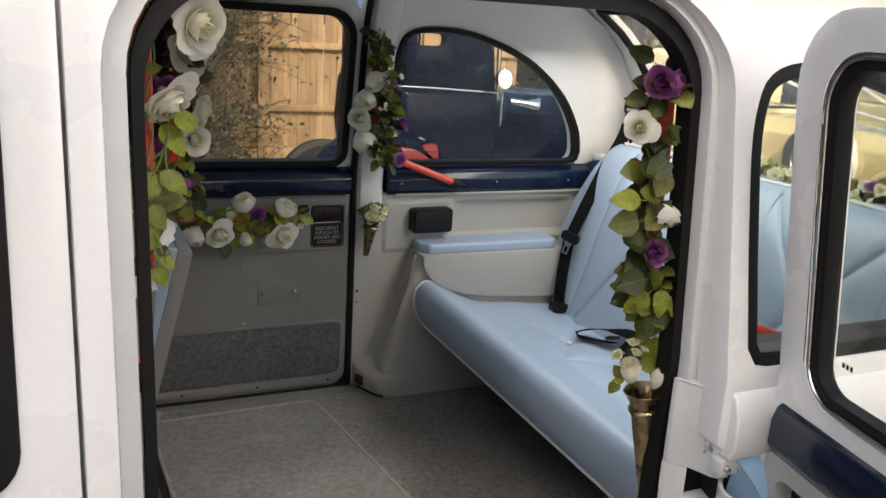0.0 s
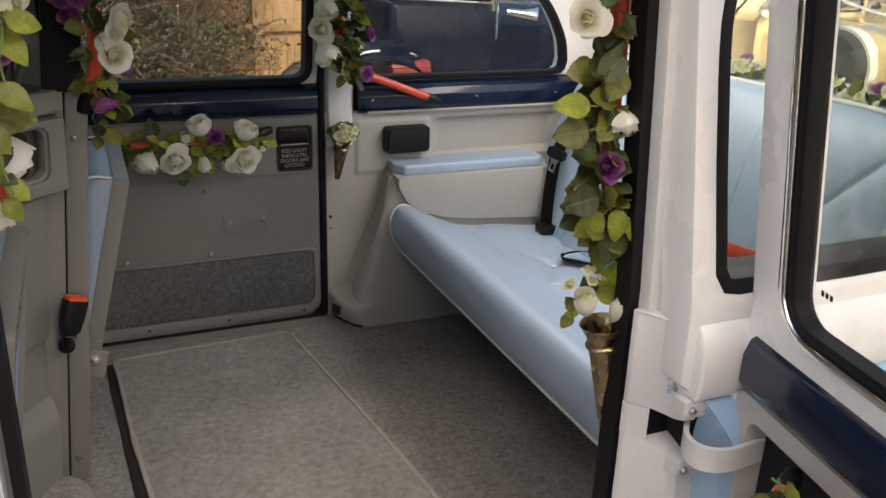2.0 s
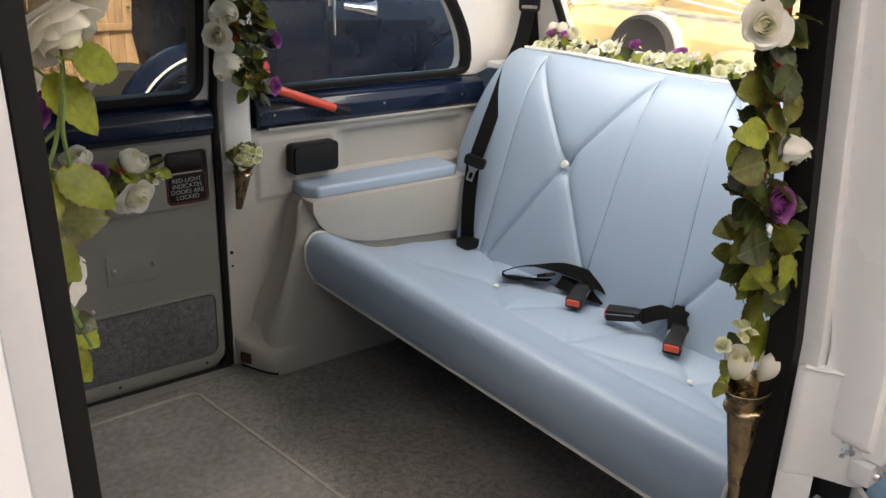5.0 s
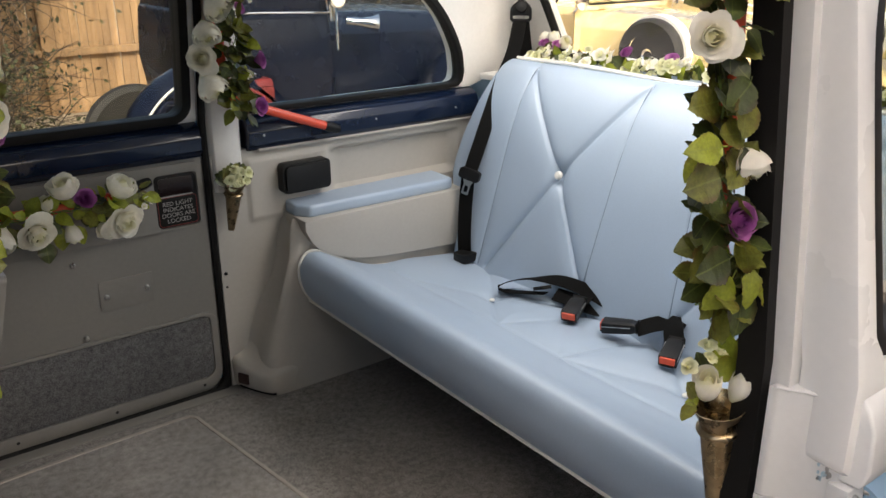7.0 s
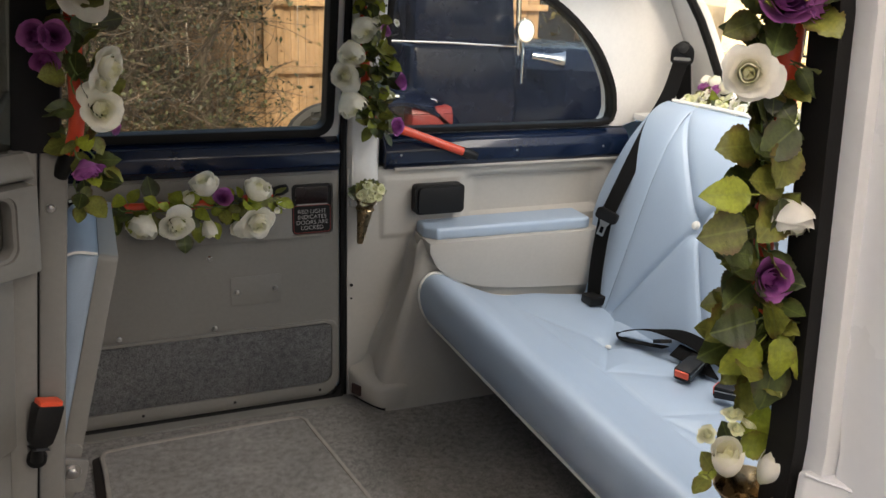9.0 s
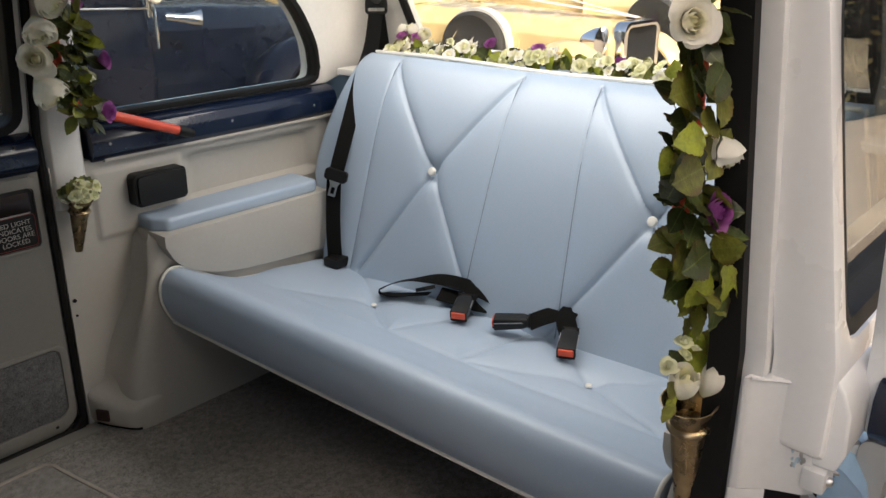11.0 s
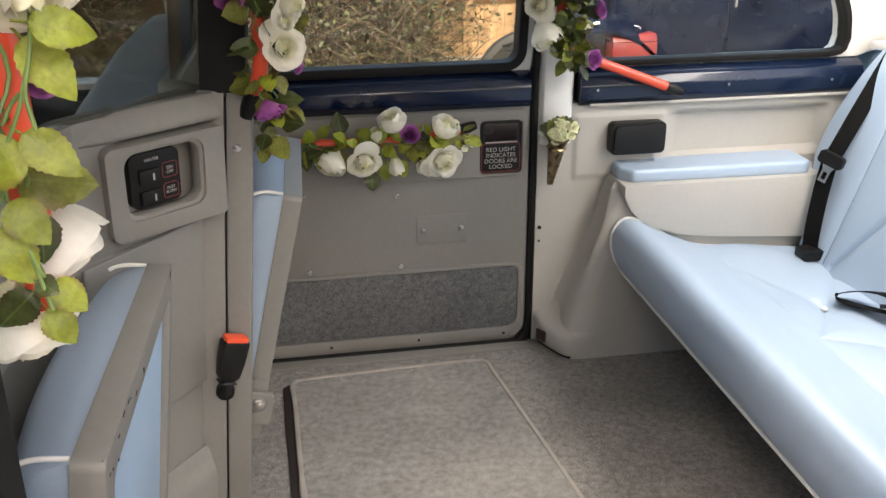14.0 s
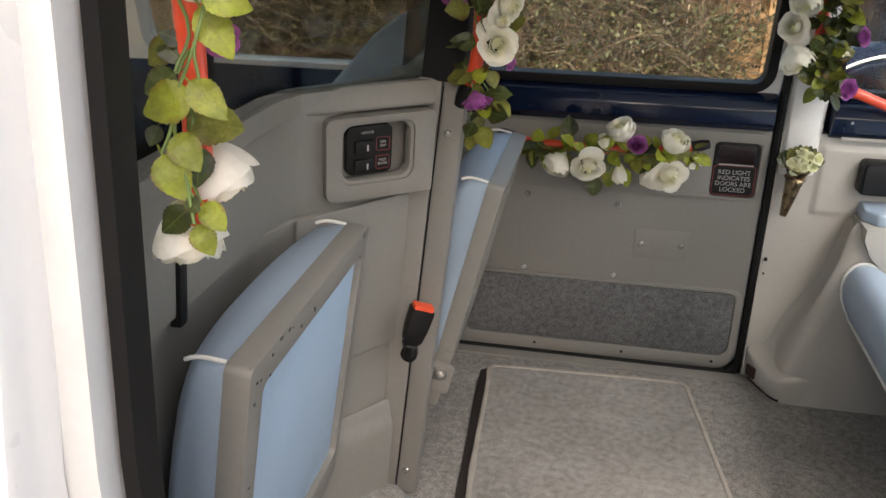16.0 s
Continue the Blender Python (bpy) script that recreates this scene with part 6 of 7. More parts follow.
# doorway, rear edge: rail, garland, vase
rail([(0.90, 1.10, 1.66), (0.868, 1.092, 1.60), (0.866, 1.085, 1.48), (0.866, 1.085, 1.36), (0.885, 1.087, 1.275), (0.95, 1.09, 1.228), (1.10, 1.09, 1.175), (1.225, 1.09, 1.128)], 0.0125, "orange-red bent grab rail inside the rear edge of the doorway")
garland([(0.852, 1.085, 1.62), (0.846, 1.085, 1.50), (0.848, 1.075, 1.40), (0.842, 1.06, 1.31), (0.84, 1.065, 1.225)], "silk garland with a white rose and purple buds in the doorway",
        [("white", (0.802, 1.068, 1.533), (-0.62, -0.75, 0.12), 0.027), ("purple", (0.828, 1.065, 1.60), (-0.3, -0.8, 0.2), 0.034), ("pink", (0.85, 1.06, 1.598), (0.3, -0.8, 0.2), 0.030), ("bell", (0.858, 1.050, 1.405), (-0.05, -0.5, -0.85), 0.030), ("purple", (0.833, 1.036, 1.340), (-0.25, -0.95, 0.2), 0.027)],
        84, 0.038, (-0.3, -1, 0.3), 33, 0.036, 0.05,
        [((0.83, 1.05, 1.355), (-0.9, -0.2, 0.1), (0, -1, 0.6), 0.05, False), ((0.825, 1.05, 1.33), (-0.8, -0.3, -0.3), (0, -1, 0.6), 0.045, False), ((0.84, 1.05, 1.30), (-0.6, -0.4, -0.7), (0, -1, 0.4), 0.055, False), ((0.86, 1.045, 1.31), (0.1, -0.4, -0.9), (0, -1, 0.4), 0.056, False), ((0.865, 1.045, 1.30), (0.6, -0.3, -0.6), (0, -1, 0.4), 0.05, False), ((0.845, 1.055, 1.255), (-0.7, -0.2, -0.5), (0, -1, 0.4), 0.05, False), ((0.855, 1.05, 1.25), (0.4, -0.3, -0.8), (0, -1, 0.4), 0.05, False), ((0.845, 1.05, 1.24), (-0.1, -0.3, -0.95), (0, -1, 0.4), 0.055, False),
         ((0.815, 1.055, 1.39), (-0.95, -0.1, -0.1), (0, -1, 0.5), 0.048, False), ((0.82, 1.05, 1.36), (-0.9, -0.2, 0.3), (0.2, -1, 0.4), 0.046, False), ((0.815, 1.05, 1.305), (-0.8, -0.2, -0.5), (0.1, -1, 0.5), 0.048, False), ((0.82, 1.055, 1.27), (-0.9, -0.1, -0.3), (0.1, -1, 0.3), 0.046, False), ((0.825, 1.07, 1.465), (-0.9, -0.1, 0.0), (0, -1, 0.5), 0.048, False), ((0.85, 1.05, 1.485), (-0.8, -0.2, -0.5), (0, -1, 0.5), 0.05, False), ((0.85, 1.05, 1.47), (-0.5, -0.4, -0.7), (0, -1, 0.4), 0.05, False), ((0.845, 1.05, 1.43), (-0.9, -0.2, 0.2), (0, -1, 0.5), 0.045, False), ((0.85, 1.05, 1.41), (-0.6, -0.3, -0.5), (0, -1, 0.4), 0.05, False), ((0.85, 1.05, 1.38), (-0.3, -0.4, 0.8), (0, -1, 0.3), 0.045, False),
         ((0.80, 1.04, 1.425), (-1, 0.0, 0.05), (-0.2, -1, 0.4), 0.054, True), ((0.80, 1.04, 1.392), (-1, 0.0, -0.1), (-0.2, -1, 0.3), 0.052, False), ((0.82, 1.03, 1.30), (-0.9, 0.0, -0.15), (-0.2, -1, 0.3), 0.05, False), ((0.83, 1.03, 1.275), (-0.7, 0.0, -0.5), (-0.1, -1, 0.2), 0.05, True), ((0.85, 1.025, 1.255), (-0.2, -0.1, -1), (-0.1, -1, 0.2), 0.055, False), ((0.865, 1.02, 1.27), (0.5, -0.2, -0.7), (0, -1, 0.2), 0.05, True), ((0.872, 1.02, 1.295), (0.95, -0.1, -0.1), (0, -1, 0.3), 0.05, False), ((0.845, 1.02, 1.285), (0.0, -0.2, -1), (-0.1, -1, 0.3), 0.048, True)], 0.1, 2, 0.888)
vase((0.860, 1.048, 1.097), (-0.16, 0.0, 0.987), 0.25, "aged brass cone vase at the rear edge of the doorway", 0.036)
posy2 = thing("posy", (0.86, 1.05, 1.10), "posy of white tulips and cream flowers in the cone vase", "flowers")
for kind, at, fc, sz in (("tulip", (0.826, 1.044, 1.128), (-0.30, -0.25, 0.9), 0.033), ("tulip", (0.872, 1.032, 1.116), (0.2, -0.35, 0.9), 0.031), ("cream", (0.829, 1.050, 1.184), (-0.1, -0.2, 0.95), 0.0115), ("cream", (0.802, 1.053, 1.164), (-0.6, -0.1, 0.8), 0.0110), ("cream", (0.846, 1.044, 1.172), (0.3, -0.2, 0.9), 0.0105), ("cream", (0.836, 1.050, 1.166), (0.1, -0.5, 0.8), 0.0095)):
    bloom(kind, at, fc, sz, posy2, rnd)
for at, d, sz, lm in (((0.808, 1.045, 1.128), (-0.6, 0.0, 0.85), 0.026, False), ((0.803, 1.045, 1.122), (-0.5, 0.0, -0.75), 0.026, False), ((0.815, 1.045, 1.122), (-1, 0.0, 0.1), 0.022, True), ((0.865, 1.06, 1.14), (0.2, -0.2, 0.9), 0.05, True), ((0.885, 1.055, 1.14), (0.7, -0.2, 0.6), 0.046, False), ((0.85, 1.055, 1.14), (0.8, -0.4, 0.2), 0.04, True), ((0.845, 1.06, 1.135), (-0.4, 0.1, 1.0), 0.036, False)):
    leaf(at, d, (-0.3, -1, 0.4), sz, posy2, rnd, lm)

# row of flowers on the parcel shelf
rnd = random.Random(77)
row = thing("flower_row", (1.95, CY, 1.225), "row of cream and purple silk flowers along the parcel shelf", "flowers")
for k in range(120):
    y = min(2.54, max(1.22, 1.28 + 0.135 * (k % 10) + rnd.gauss(0, 0.035)))
    bloom(rnd.choice(("cream", "cream", "creamy")), (1.905 + rnd.uniform(-0.03, 0.05), y, 1.292 + rnd.uniform(-0.022, 0.028)), (-0.7 + rnd.gauss(0, 0.3), rnd.gauss(0, 0.5), 0.7), rnd.uniform(0.012, 0.023), row, rnd)
for k in range(110):
    y = 1.22 + 1.32 * (k + rnd.random()) / 110
    leaf((1.93 + rnd.uniform(-0.03, 0.04), y, 1.268 + rnd.uniform(-0.015, 0.025)), (rnd.gauss(-0.4, 0.5), rnd.gauss(0, 0.7), rnd.uniform(0.2, 1)), (-1, 0, 0.5), rnd.uniform(0.035, 0.058), row, rnd, rnd.random() < 0.3)
for y, z, kd in ((2.50, 1.30, "pink"), (2.45, 1.297, "pink"), (2.165, 1.302, "purple"), (2.005, 1.30, "pink"), (1.765, 1.285, "purple"), (1.55, 1.295, "pink"), (1.36, 1.295, "purple")):
    bloom(kd, (1.935, y, z + 0.018), (-0.5, rnd.gauss(0, 0.3), 0.8), 0.026, row, rnd)

bow = thing("tulle_bow", (1.95, 2.49, 1.30), "white tulle bow behind a pink rose on the parcel shelf", "bow")
for k, (dy, dz, fy, fz) in enumerate(((0.0, 0.0, 0.3, 1.0), (-0.03, -0.005, -0.9, 0.6), (0.03, 0.0, 0.8, 0.7))):
    bloom("tulip", (1.955, 2.475 + dy, 1.325 + dz), (-0.3, fy, fz), 0.036, bow, rnd)

# ---- open near door, swung back on its rear hinges ----
DH, DD, DN = Vector((1.04, 0.88, 0)), Vector((-0.1736, -0.9848, 0)), Vector((-0.9848, 0.1736, 0))
DM = Matrix((DD, DN, Vector((0, 0, 1)))).transposed().to_4x4()
DM.translation = DH
door_2 = thing("door_2", (1.0, 0.90, 0.35), "open white rear cab door with a navy rail and grey trim", "door", "", "structure")


def dlean(bm):
    """Door pieces in (along, inwards, up), leaning in above the belt, then set at the hinge."""
    warp(cut_levels(bm), lambda c: (c.x, c.y + 0.12 * max(0, c.z - 1.17), c.z))
    bm.transform(DM)
    return bm


DW = rrect(0.060, 1.172, 0.76, 1.66, (0.055, 0.05, 0.07, 0.07))
part("frame", dlean(plate(rrect(-0.006, 1.06, 0.82, 1.72, (0.005, 0.005, 0.08, 0.11)), [DW], "y", 0.004, 0.05, 0.008)), WHITE, door_2, "white painted window frame")
dw = part("window_seal", dlean(plate(inset(DW, -0.002), [inset(DW, 0.016)], "y", 0.018, 0.046, 0.004)), RUBBER, door_2)
part("window_channel", dlean(plate(inset(DW, -0.008), [inset(DW, 0.003)], "y", 0.044, 0.054, 0.003)), CHROME, dw, "bright metal edging")
gl = part("pane", dlean(plate(inset(DW, 0.010), [], "y", 0.03, 0.034)), GLASS_N, door_2, "clear door glass")
gl.visible_shadow = False
for k in range(3):
    part("print_bar", dlean(box(0.112 + 0.008 * k, 0.0342, 1.238, 0.117 + 0.008 * k, 0.0348, 1.245)), BLACK, gl)
part("navy_rail", dlean(prism([(0.03, 1.055), (0.058, 1.056), (0.066, 1.07), (0.066, 1.11), (0.058, 1.132), (0.04, 1.142), (0.02, 1.145), (0.02, 1.055)], "x", 0.012, 0.80, 0.004)), NAVY, door_2, "glossy navy blue rail")
part("skin", dlean(box(0.0, 0.0, 0.32, 0.82, 0.022, 1.06, 0.004)), BLUE_PAINT, door_2, "light blue outer skin")
part("trim", dlean(plate(rrect(0.004, 0.36, 0.81, 1.056, 0.02), [rrect(0.04, 0.80, 0.72, 1.025, 0.02)], "y", 0.022, 0.058, 0.006)), PALE, door_2, "grey inner trim with a dark pocket")
part("pocket", dlean(box(0.03, 0.022, 0.79, 0.73, 0.026, 1.03)), DARK, door_2)
rail([DM @ Vector(v) for v in ((0.16, 0.075, 1.0), (0.20, 0.10, 1.0), (0.40, 0.105, 1.0), (0.55, 0.075, 1.0))], 0.0125, "orange-red pull rail on the open door")
garland([DM @ Vector(v) for v in ((0.17, 0.10, 1.02), (0.26, 0.12, 1.015), (0.38, 0.12, 1.01), (0.5, 0.11, 1.0))], "silk garland of leaves and white roses on the open door",
        [("white", DM @ Vector((0.36, 0.14, 1.0)), DN, 0.035), ("wbud", DM @ Vector((0.47, 0.13, 0.99)), DN, 0.03)], 26, 0.045, DN + Vector((0, 0, 0.4)), 90, 0.022, 0.5)
# hinges and check strap on the pillar
for z in (1.022, 0.925):
    h = thing("door_hinge", (0.93, 0.915, z), "painted steel door hinge on the pillar", "hinge", "hinges of the open door")
    part("leaf_plate", box(0.905, 0.898, z - 0.014, 0.985, 0.925, z + 0.014, 0.004), JAMB, h)
    for dx in (0.0, 0.028):
        part("bolt", lathe([(0, 0), (0.006, 0), (0.006, 0.004), (0.004, 0.007), (0, 0.008)], (0.918 + dx, 0.899, z), 10, (0, -1, 0)), STEEL, h)
    part("knuckle", lathe([(0, -0.02), (0.009, -0.02), (0.009, 0.02), (0, 0.02)], (0.99, 0.895, z), 12), JAMB, h)
check = thing("check_strap", (0.94, 0.89, 0.965), "painted curved hinge arm between pillar and door", "hinge")
part("arm", strap([(0.965, 0.945, 0.972), (0.925, 0.912, 0.972), (0.908, 0.882, 0.972), (0.914, 0.856, 0.972), (0.945, 0.842, 0.972), (1.005, 0.846, 0.972)], 0.036, [(-0.6, 0.6, 0), (-1, 0.2, 0), (-0.8, -0.6, 0), (0, -1, 0)], 0.007), JAMB, check)

# ---- yard: fence ----
rnd = random.Random(3)
fence = thing("fence", (0, 9.6, 0), "tall light brown close-boarded wooden fence", "fence")
plank = box(-0.036, -0.009, 0, 0.036, 0.009, 1.86, 0.002, 1)
plank_me = mesh_of(plank, "plank", FENCE, 0)
for k in range(135):
    x = -5.0 + 0.076 * k
    piece("plank", plank_me, Matrix.Translation((x, 9.6 + (0.006 if k % 2 else 0.0) + rnd.uniform(-0.003, 0.003), 0.03 + rnd.uniform(0, 0.03))) @ Matrix.Rotation(radians(rnd.uniform(-0.3, 0.3)), 4, "Y"), fence)
for z in (0.60, 1.30):
    part("rail", box(-5.1, 9.53, z - 0.035, 5.3, 9.59, z + 0.035, 0.006), FENCE, fence, "horizontal rail")
part("gravel_board", box(-5.1, 9.56, 0, 5.3, 9.60, 0.14, 0.004), FENCE, fence)
part("post", box(1.95, 9.50, 0, 2.05, 9.59, 1.95, 0.006), FENCE, fence)


def scatter_leaves(n, place, size, rnd, flat=0.0):
    """Many small pointed leaves in one mesh."""
    v, f = [], []
    for k in range(n):
        p, s = Vector(place(rnd)), size * rnd.uniform(0.6, 1.4)
        a = Vector((rnd.gauss(0, 1), rnd.gauss(0, 1), rnd.gauss(0, 1) * (1 - flat))).normalized()
        b = a.cross(Vector((rnd.gauss(0, 1), rnd.gauss(0, 1), rnd.gauss(0, 1)))).normalized() * 0.32
        i = len(v)
        v += [p, p + (a * 0.5 + b) * s, p + a * s * 1.1, p + (a * 0.5 - b) * s]
        f += [(i, i + 1, i + 2, i + 3)]
    return v, f


def stuff(name, v, f, mat, label, category, parent=None):
    me = bpy.data.meshes.new(name)
    me.from_pydata([tuple(p) for p in v], [], f)
    me.materials.append(mat)
    ob = new(name, me)
    if parent:
        under(ob, parent)
        return tagged(ob, label, "", "", "stuff")
    return tagged(ob, label, category, "", "stuff")


def twigs(n, start, rnd, length, r):
    """Thin crooked twigs, three-sided, in one mesh."""
    v, f = [], []
    for k in range(n):
        p, d = (Vector(q) for q in start(rnd))
        L, rr = length * rnd.uniform(0.5, 1.3), r * rnd.uniform(0.5, 1.4)
        prev = None
        for j in range(5):
            t = d.orthogonal().normalized()
            u = d.cross(t).normalized()
            q = rr * (1 - j / 5.5)
            i = len(v)
            v += [p + t * q, p + (t * -0.5 + u * 0.87) * q, p + (t * -0.5 - u * 0.87) * q]
            if prev is not None:
                f += [(prev + m, prev + (m + 1) % 3, i + (m + 1) % 3, i + m) for m in range(3)]
            prev = i
            p = p + d * L / 4
            d = (d + Vector((rnd.gauss(0, 0.25), rnd.gauss(0, 0.25), rnd.gauss(0, 0.2)))).normalized()
    return v, f


# leafy winter bush in front of the fence
def in_bush(r):
    while True:
        x, z = r.uniform(-4.5, 2.25), r.uniform(0, 2.7)
        edge = 1.55 + 0.35 * math.sin(z * 5) + 0.25 * math.sin(z * 11 + 1) - 0.12 * abs(z - 1.2)
        if x < edge or (r.random() < 0.10 and x < edge + 0.5):
            return (x, r.uniform(8.3, 9.4), z)


bush = thing("bush", (0, 8.9, 0), "tangled winter bush with bare twigs and small dark leaves", "bush")


def twig_start(r):
    p = Vector(in_bush(r))
    return p, Vector((r.gauss(0.25, 0.7), r.gauss(-0.1, 0.4), r.gauss(0.15, 0.5))).normalized()


stuff("twigs", *twigs(7000, twig_start, rnd, 0.7, 0.0055), TWIG, "bare brown twigs", "", bush)
stuff("leaves", *scatter_leaves(38000, in_bush, 0.042, rnd), BUSHLEAF, "small dark green leaves", "", bush)
for k in range(7):
    x = -3.8 + 0.85 * k
    part("trunk", tube([(x, 8.9, 0), (x + rnd.uniform(-0.2, 0.2), 8.9, 0.8), (x + rnd.uniform(-0.4, 0.4), 8.85, 1.7), (x + rnd.uniform(-0.6, 0.6), 8.8, 2.5)], [0.05, 0.04, 0.025, 0.01], 7), TWIG, bush)
# creeper on the boards
stuff("creeper", *scatter_leaves(260, lambda r: (1.5 + abs(r.gauss(0, 0.45)) + 0.25 * math.sin(r.uniform(0, 6)), 9.48 + r.uniform(-0.05, 0.05), r.uniform(0.2, 1.7)), 0.055, rnd), BUSHLEAF, "sparse creeper leaves hanging on the fence", "creeper")


# hedges that close the yard
def hedge(name, x0, x1, y0, y1, h, n, mat, label, size=0.14):
    r = random.Random(len(name) + int(x0 * 10))

    def place(q):
        return (q.uniform(x0, x1), q.uniform(y0, y1), h * (0.02 + 0.98 * q.random() ** 0.7) * (1 + 0.12 * math.sin(q.uniform(0, 6))))

    e = thing(name, ((x0 + x1) / 2, (y0 + y1) / 2, 0), label, "hedge")
    stuff("leaves", *scatter_leaves(n, place, size, r), mat, "small leaves", "", e)
    stuff("twigs", *twigs(n // 12, lambda q: (place(q), Vector((q.gauss(0, 0.5), q.gauss(0, 0.5), 1)).normalized()), r, 0.9, 0.012), TWIG, "brown twigs", "", e)
    # added plain box; its near-black colour imitates shade between the leaves
    part("core", box(x0 + 0.3, y0 + 0.3, 0, x1 - 0.3, y1 - 0.3, h * 0.75, 0.2), DARK, e, "near-black box in place of the shade inside the hedge")
    return e


hedge("hedge", 15.0, 17.5, -12.0, 22.0, 3.4, 24000, HEDGE, "tall brown-green hedge behind the yellow cars", 0.16)
hedge("hedge", 4.5, 15.5, 13.5, 15.5, 3.0, 9000, HEDGE, "tall brown-green hedge at the end of the yard", 0.16)
hedge("hedge", -12.0, 14.0, -12.5, -10.5, 1.6, 9000, BUSHLEAF, "clipped green hedge across the gravel", 0.16)


# ---- cars ----
def wheel(parent, c, r, axis, white=False):
    w = part("wheel", lathe([(r * 0.62, -0.055), (r * 0.9, -0.07), (r, -0.04), (r, 0.04), (r * 0.9, 0.07), (r * 0.62, 0.055)], c, 36, axis), TYRE, parent, "black tyre")
    part("rim", lathe([(0, 0.03), (r * 0.18, 0.065), (r * 0.2, 0.03), (r * 0.55, 0.02), (r * 0.64, 0.06), (r * 0.64, -0.05), (0, -0.05)], c, 28, axis), CHROME, w)
    if white:
        part("whitewall", lathe([(r * 0.66, 0.058), (r * 0.86, 0.073), (r * 0.88, 0.069), (r * 0.66, 0.05)], c, 36, axis), TYRE_W, w)
    return w


def arch_wing(cx, cy, cz, r, w, a0, a1, mat, n=16):
    """A mudguard: a bowed sheet swept over a wheel."""
    secs = []
    for k in range(n + 1):
        a = radians(a0 + (a1 - a0) * k / n)
        ring_pts = []
        for q in range(9):
            b = -1 + 2 * q / 8
            rr = r * (1 - 0.16 * b * b)
            ring_pts.append((cx + rr * math.cos(a), cy + w * b, cz + rr * math.sin(a)))
        for q in range(8, -1, -1):
            b = -1 + 2 * q / 8
            rr = r * (1 - 0.16 * b * b) - 0.02
            ring_pts.append((cx + rr * math.cos(a), cy + w * b, cz + rr * math.sin(a)))
        secs.append(ring_pts)
    return loft(secs)


CYN = 5.0
navy = thing("vintage_car", (2.6, CYN + 0.8, 0), "dark navy vintage saloon with chrome lamps and horn", "car")
part("cabin", bevelled(loft([[(1.98 - t, CYN + i, z), (2.60 + s, CYN + i, z), (2.60 + s, CYN + 1.5 - i, z), (1.98 - t, CYN + 1.5 - i, z)] for z, t, s, i in ((0.45, 0.0, 0.0, 0.02), (0.9, 0.06, 0.02, 0.0), (1.24, 0.04, 0.0, 0.03))]), 0.04, 3), NAVY_CAR, navy)
part("side_panel", plate([(1.96, 1.225), (2.60, 1.225), (2.56, 1.60), (2.50, 1.73), (2.08, 1.75), (1.99, 1.65)], [rrect(2.03, 1.51, 2.20, 1.585, 0.03)], "y", CYN + 0.05, CYN + 0.08, 0.006), NAVY_CAR, navy, "side with a small rear light")
part("side_panel", plate([(1.96, 1.225), (2.60, 1.225), (2.56, 1.60), (2.50, 1.73), (2.08, 1.75), (1.99, 1.65)], [], "y", CYN + 1.42, CYN + 1.45, 0.006), NAVY_CAR, navy)
part("roof", bevelled(loft([[(2.0 + i, CYN + 0.05 + i, z), (2.56 - i, CYN + 0.05 + i, z), (2.56 - i, CYN + 1.45 - i, z), (2.0 + i, CYN + 1.45 - i, z)] for z, i in ((1.70, 0.0), (1.78, 0.05), (1.82, 0.2))]), 0.02, 3), NAVY_CAR, navy)
part("rear_panel", box(1.96, CYN + 0.05, 1.22, 2.0, CYN + 1.45, 1.72, 0.02), NAVY_CAR, navy)
part("bonnet", bevelled(loft([[(x, CYN + 0.75 - w, 0.55), (x, CYN + 0.75 - w, h - 0.14), (x, CYN + 0.75 - w * 0.75, h - 0.03), (x, CYN + 0.75, h), (x, CYN + 0.75 + w * 0.75, h - 0.03), (x, CYN + 0.75 + w, h - 0.14), (x, CYN + 0.75 + w, 0.55)] for x, w, h in ((2.58, 0.66, 1.25), (3.2, 0.55, 1.22), (3.95, 0.40, 1.17))]), 0.02, 2), NAVY_CAR, navy)
part("windscreen_pillar", tube([(2.615, CYN + 0.03, 1.18), (2.60, CYN + 0.06, 1.70)], 0.016, 10), CHROME, navy, "bright windscreen pillar")
part("windscreen_pillar", tube([(2.615, CYN + 1.45, 1.18), (2.60, CYN + 1.42, 1.70)], 0.016, 10), CHROME, navy)
part("windscreen_rail", tube([(2.63, CYN + 0.05, 1.235), (2.63, CYN + 1.45, 1.235)], 0.014, 8), CHROME, navy)
part("chrome_strip", tube([(1.75, CYN - 0.002, 1.262), (2.14, CYN - 0.004, 1.252), (2.58, CYN - 0.002, 1.232)], 0.007, 8), CHROME, navy)
lamp = part("spot_lamp", lathe([(0, -0.06), (0.03, -0.055), (0.055, -0.03), (0.066, 0.0), (0.068, 0.012), (0, 0.02)], (2.60, CYN - 0.06, 1.325), 24, (0.25, -0.95, 0.05)), CHROME, navy, "round chrome spot lamp")
part("lens", lathe([(0, 0.026), (0.03, 0.025), (0.06, 0.016), (0.06, 0.012), (0, 0.012)], (2.60, CYN - 0.06, 1.325), 24, (0.25, -0.95, 0.05)), material("lamp_lens", (0.8, 0.8, 0.76), 0.15), lamp)
part("lamp_stem", tube([(2.61, CYN - 0.03, 1.40), (2.61, CYN - 0.03, 1.02)], 0.009, 8), CHROME, navy)
part("horn", lathe([(0, -0.12), (0.022, -0.12), (0.026, -0.02), (0.045, 0.05), (0.058, 0.07), (0.05, 0.068), (0, 0.03)], (2.80, CYN - 0.05, 1.165), 20, (0.9, -0.35, -0.12)), CHROME, navy, "chrome trumpet horn")
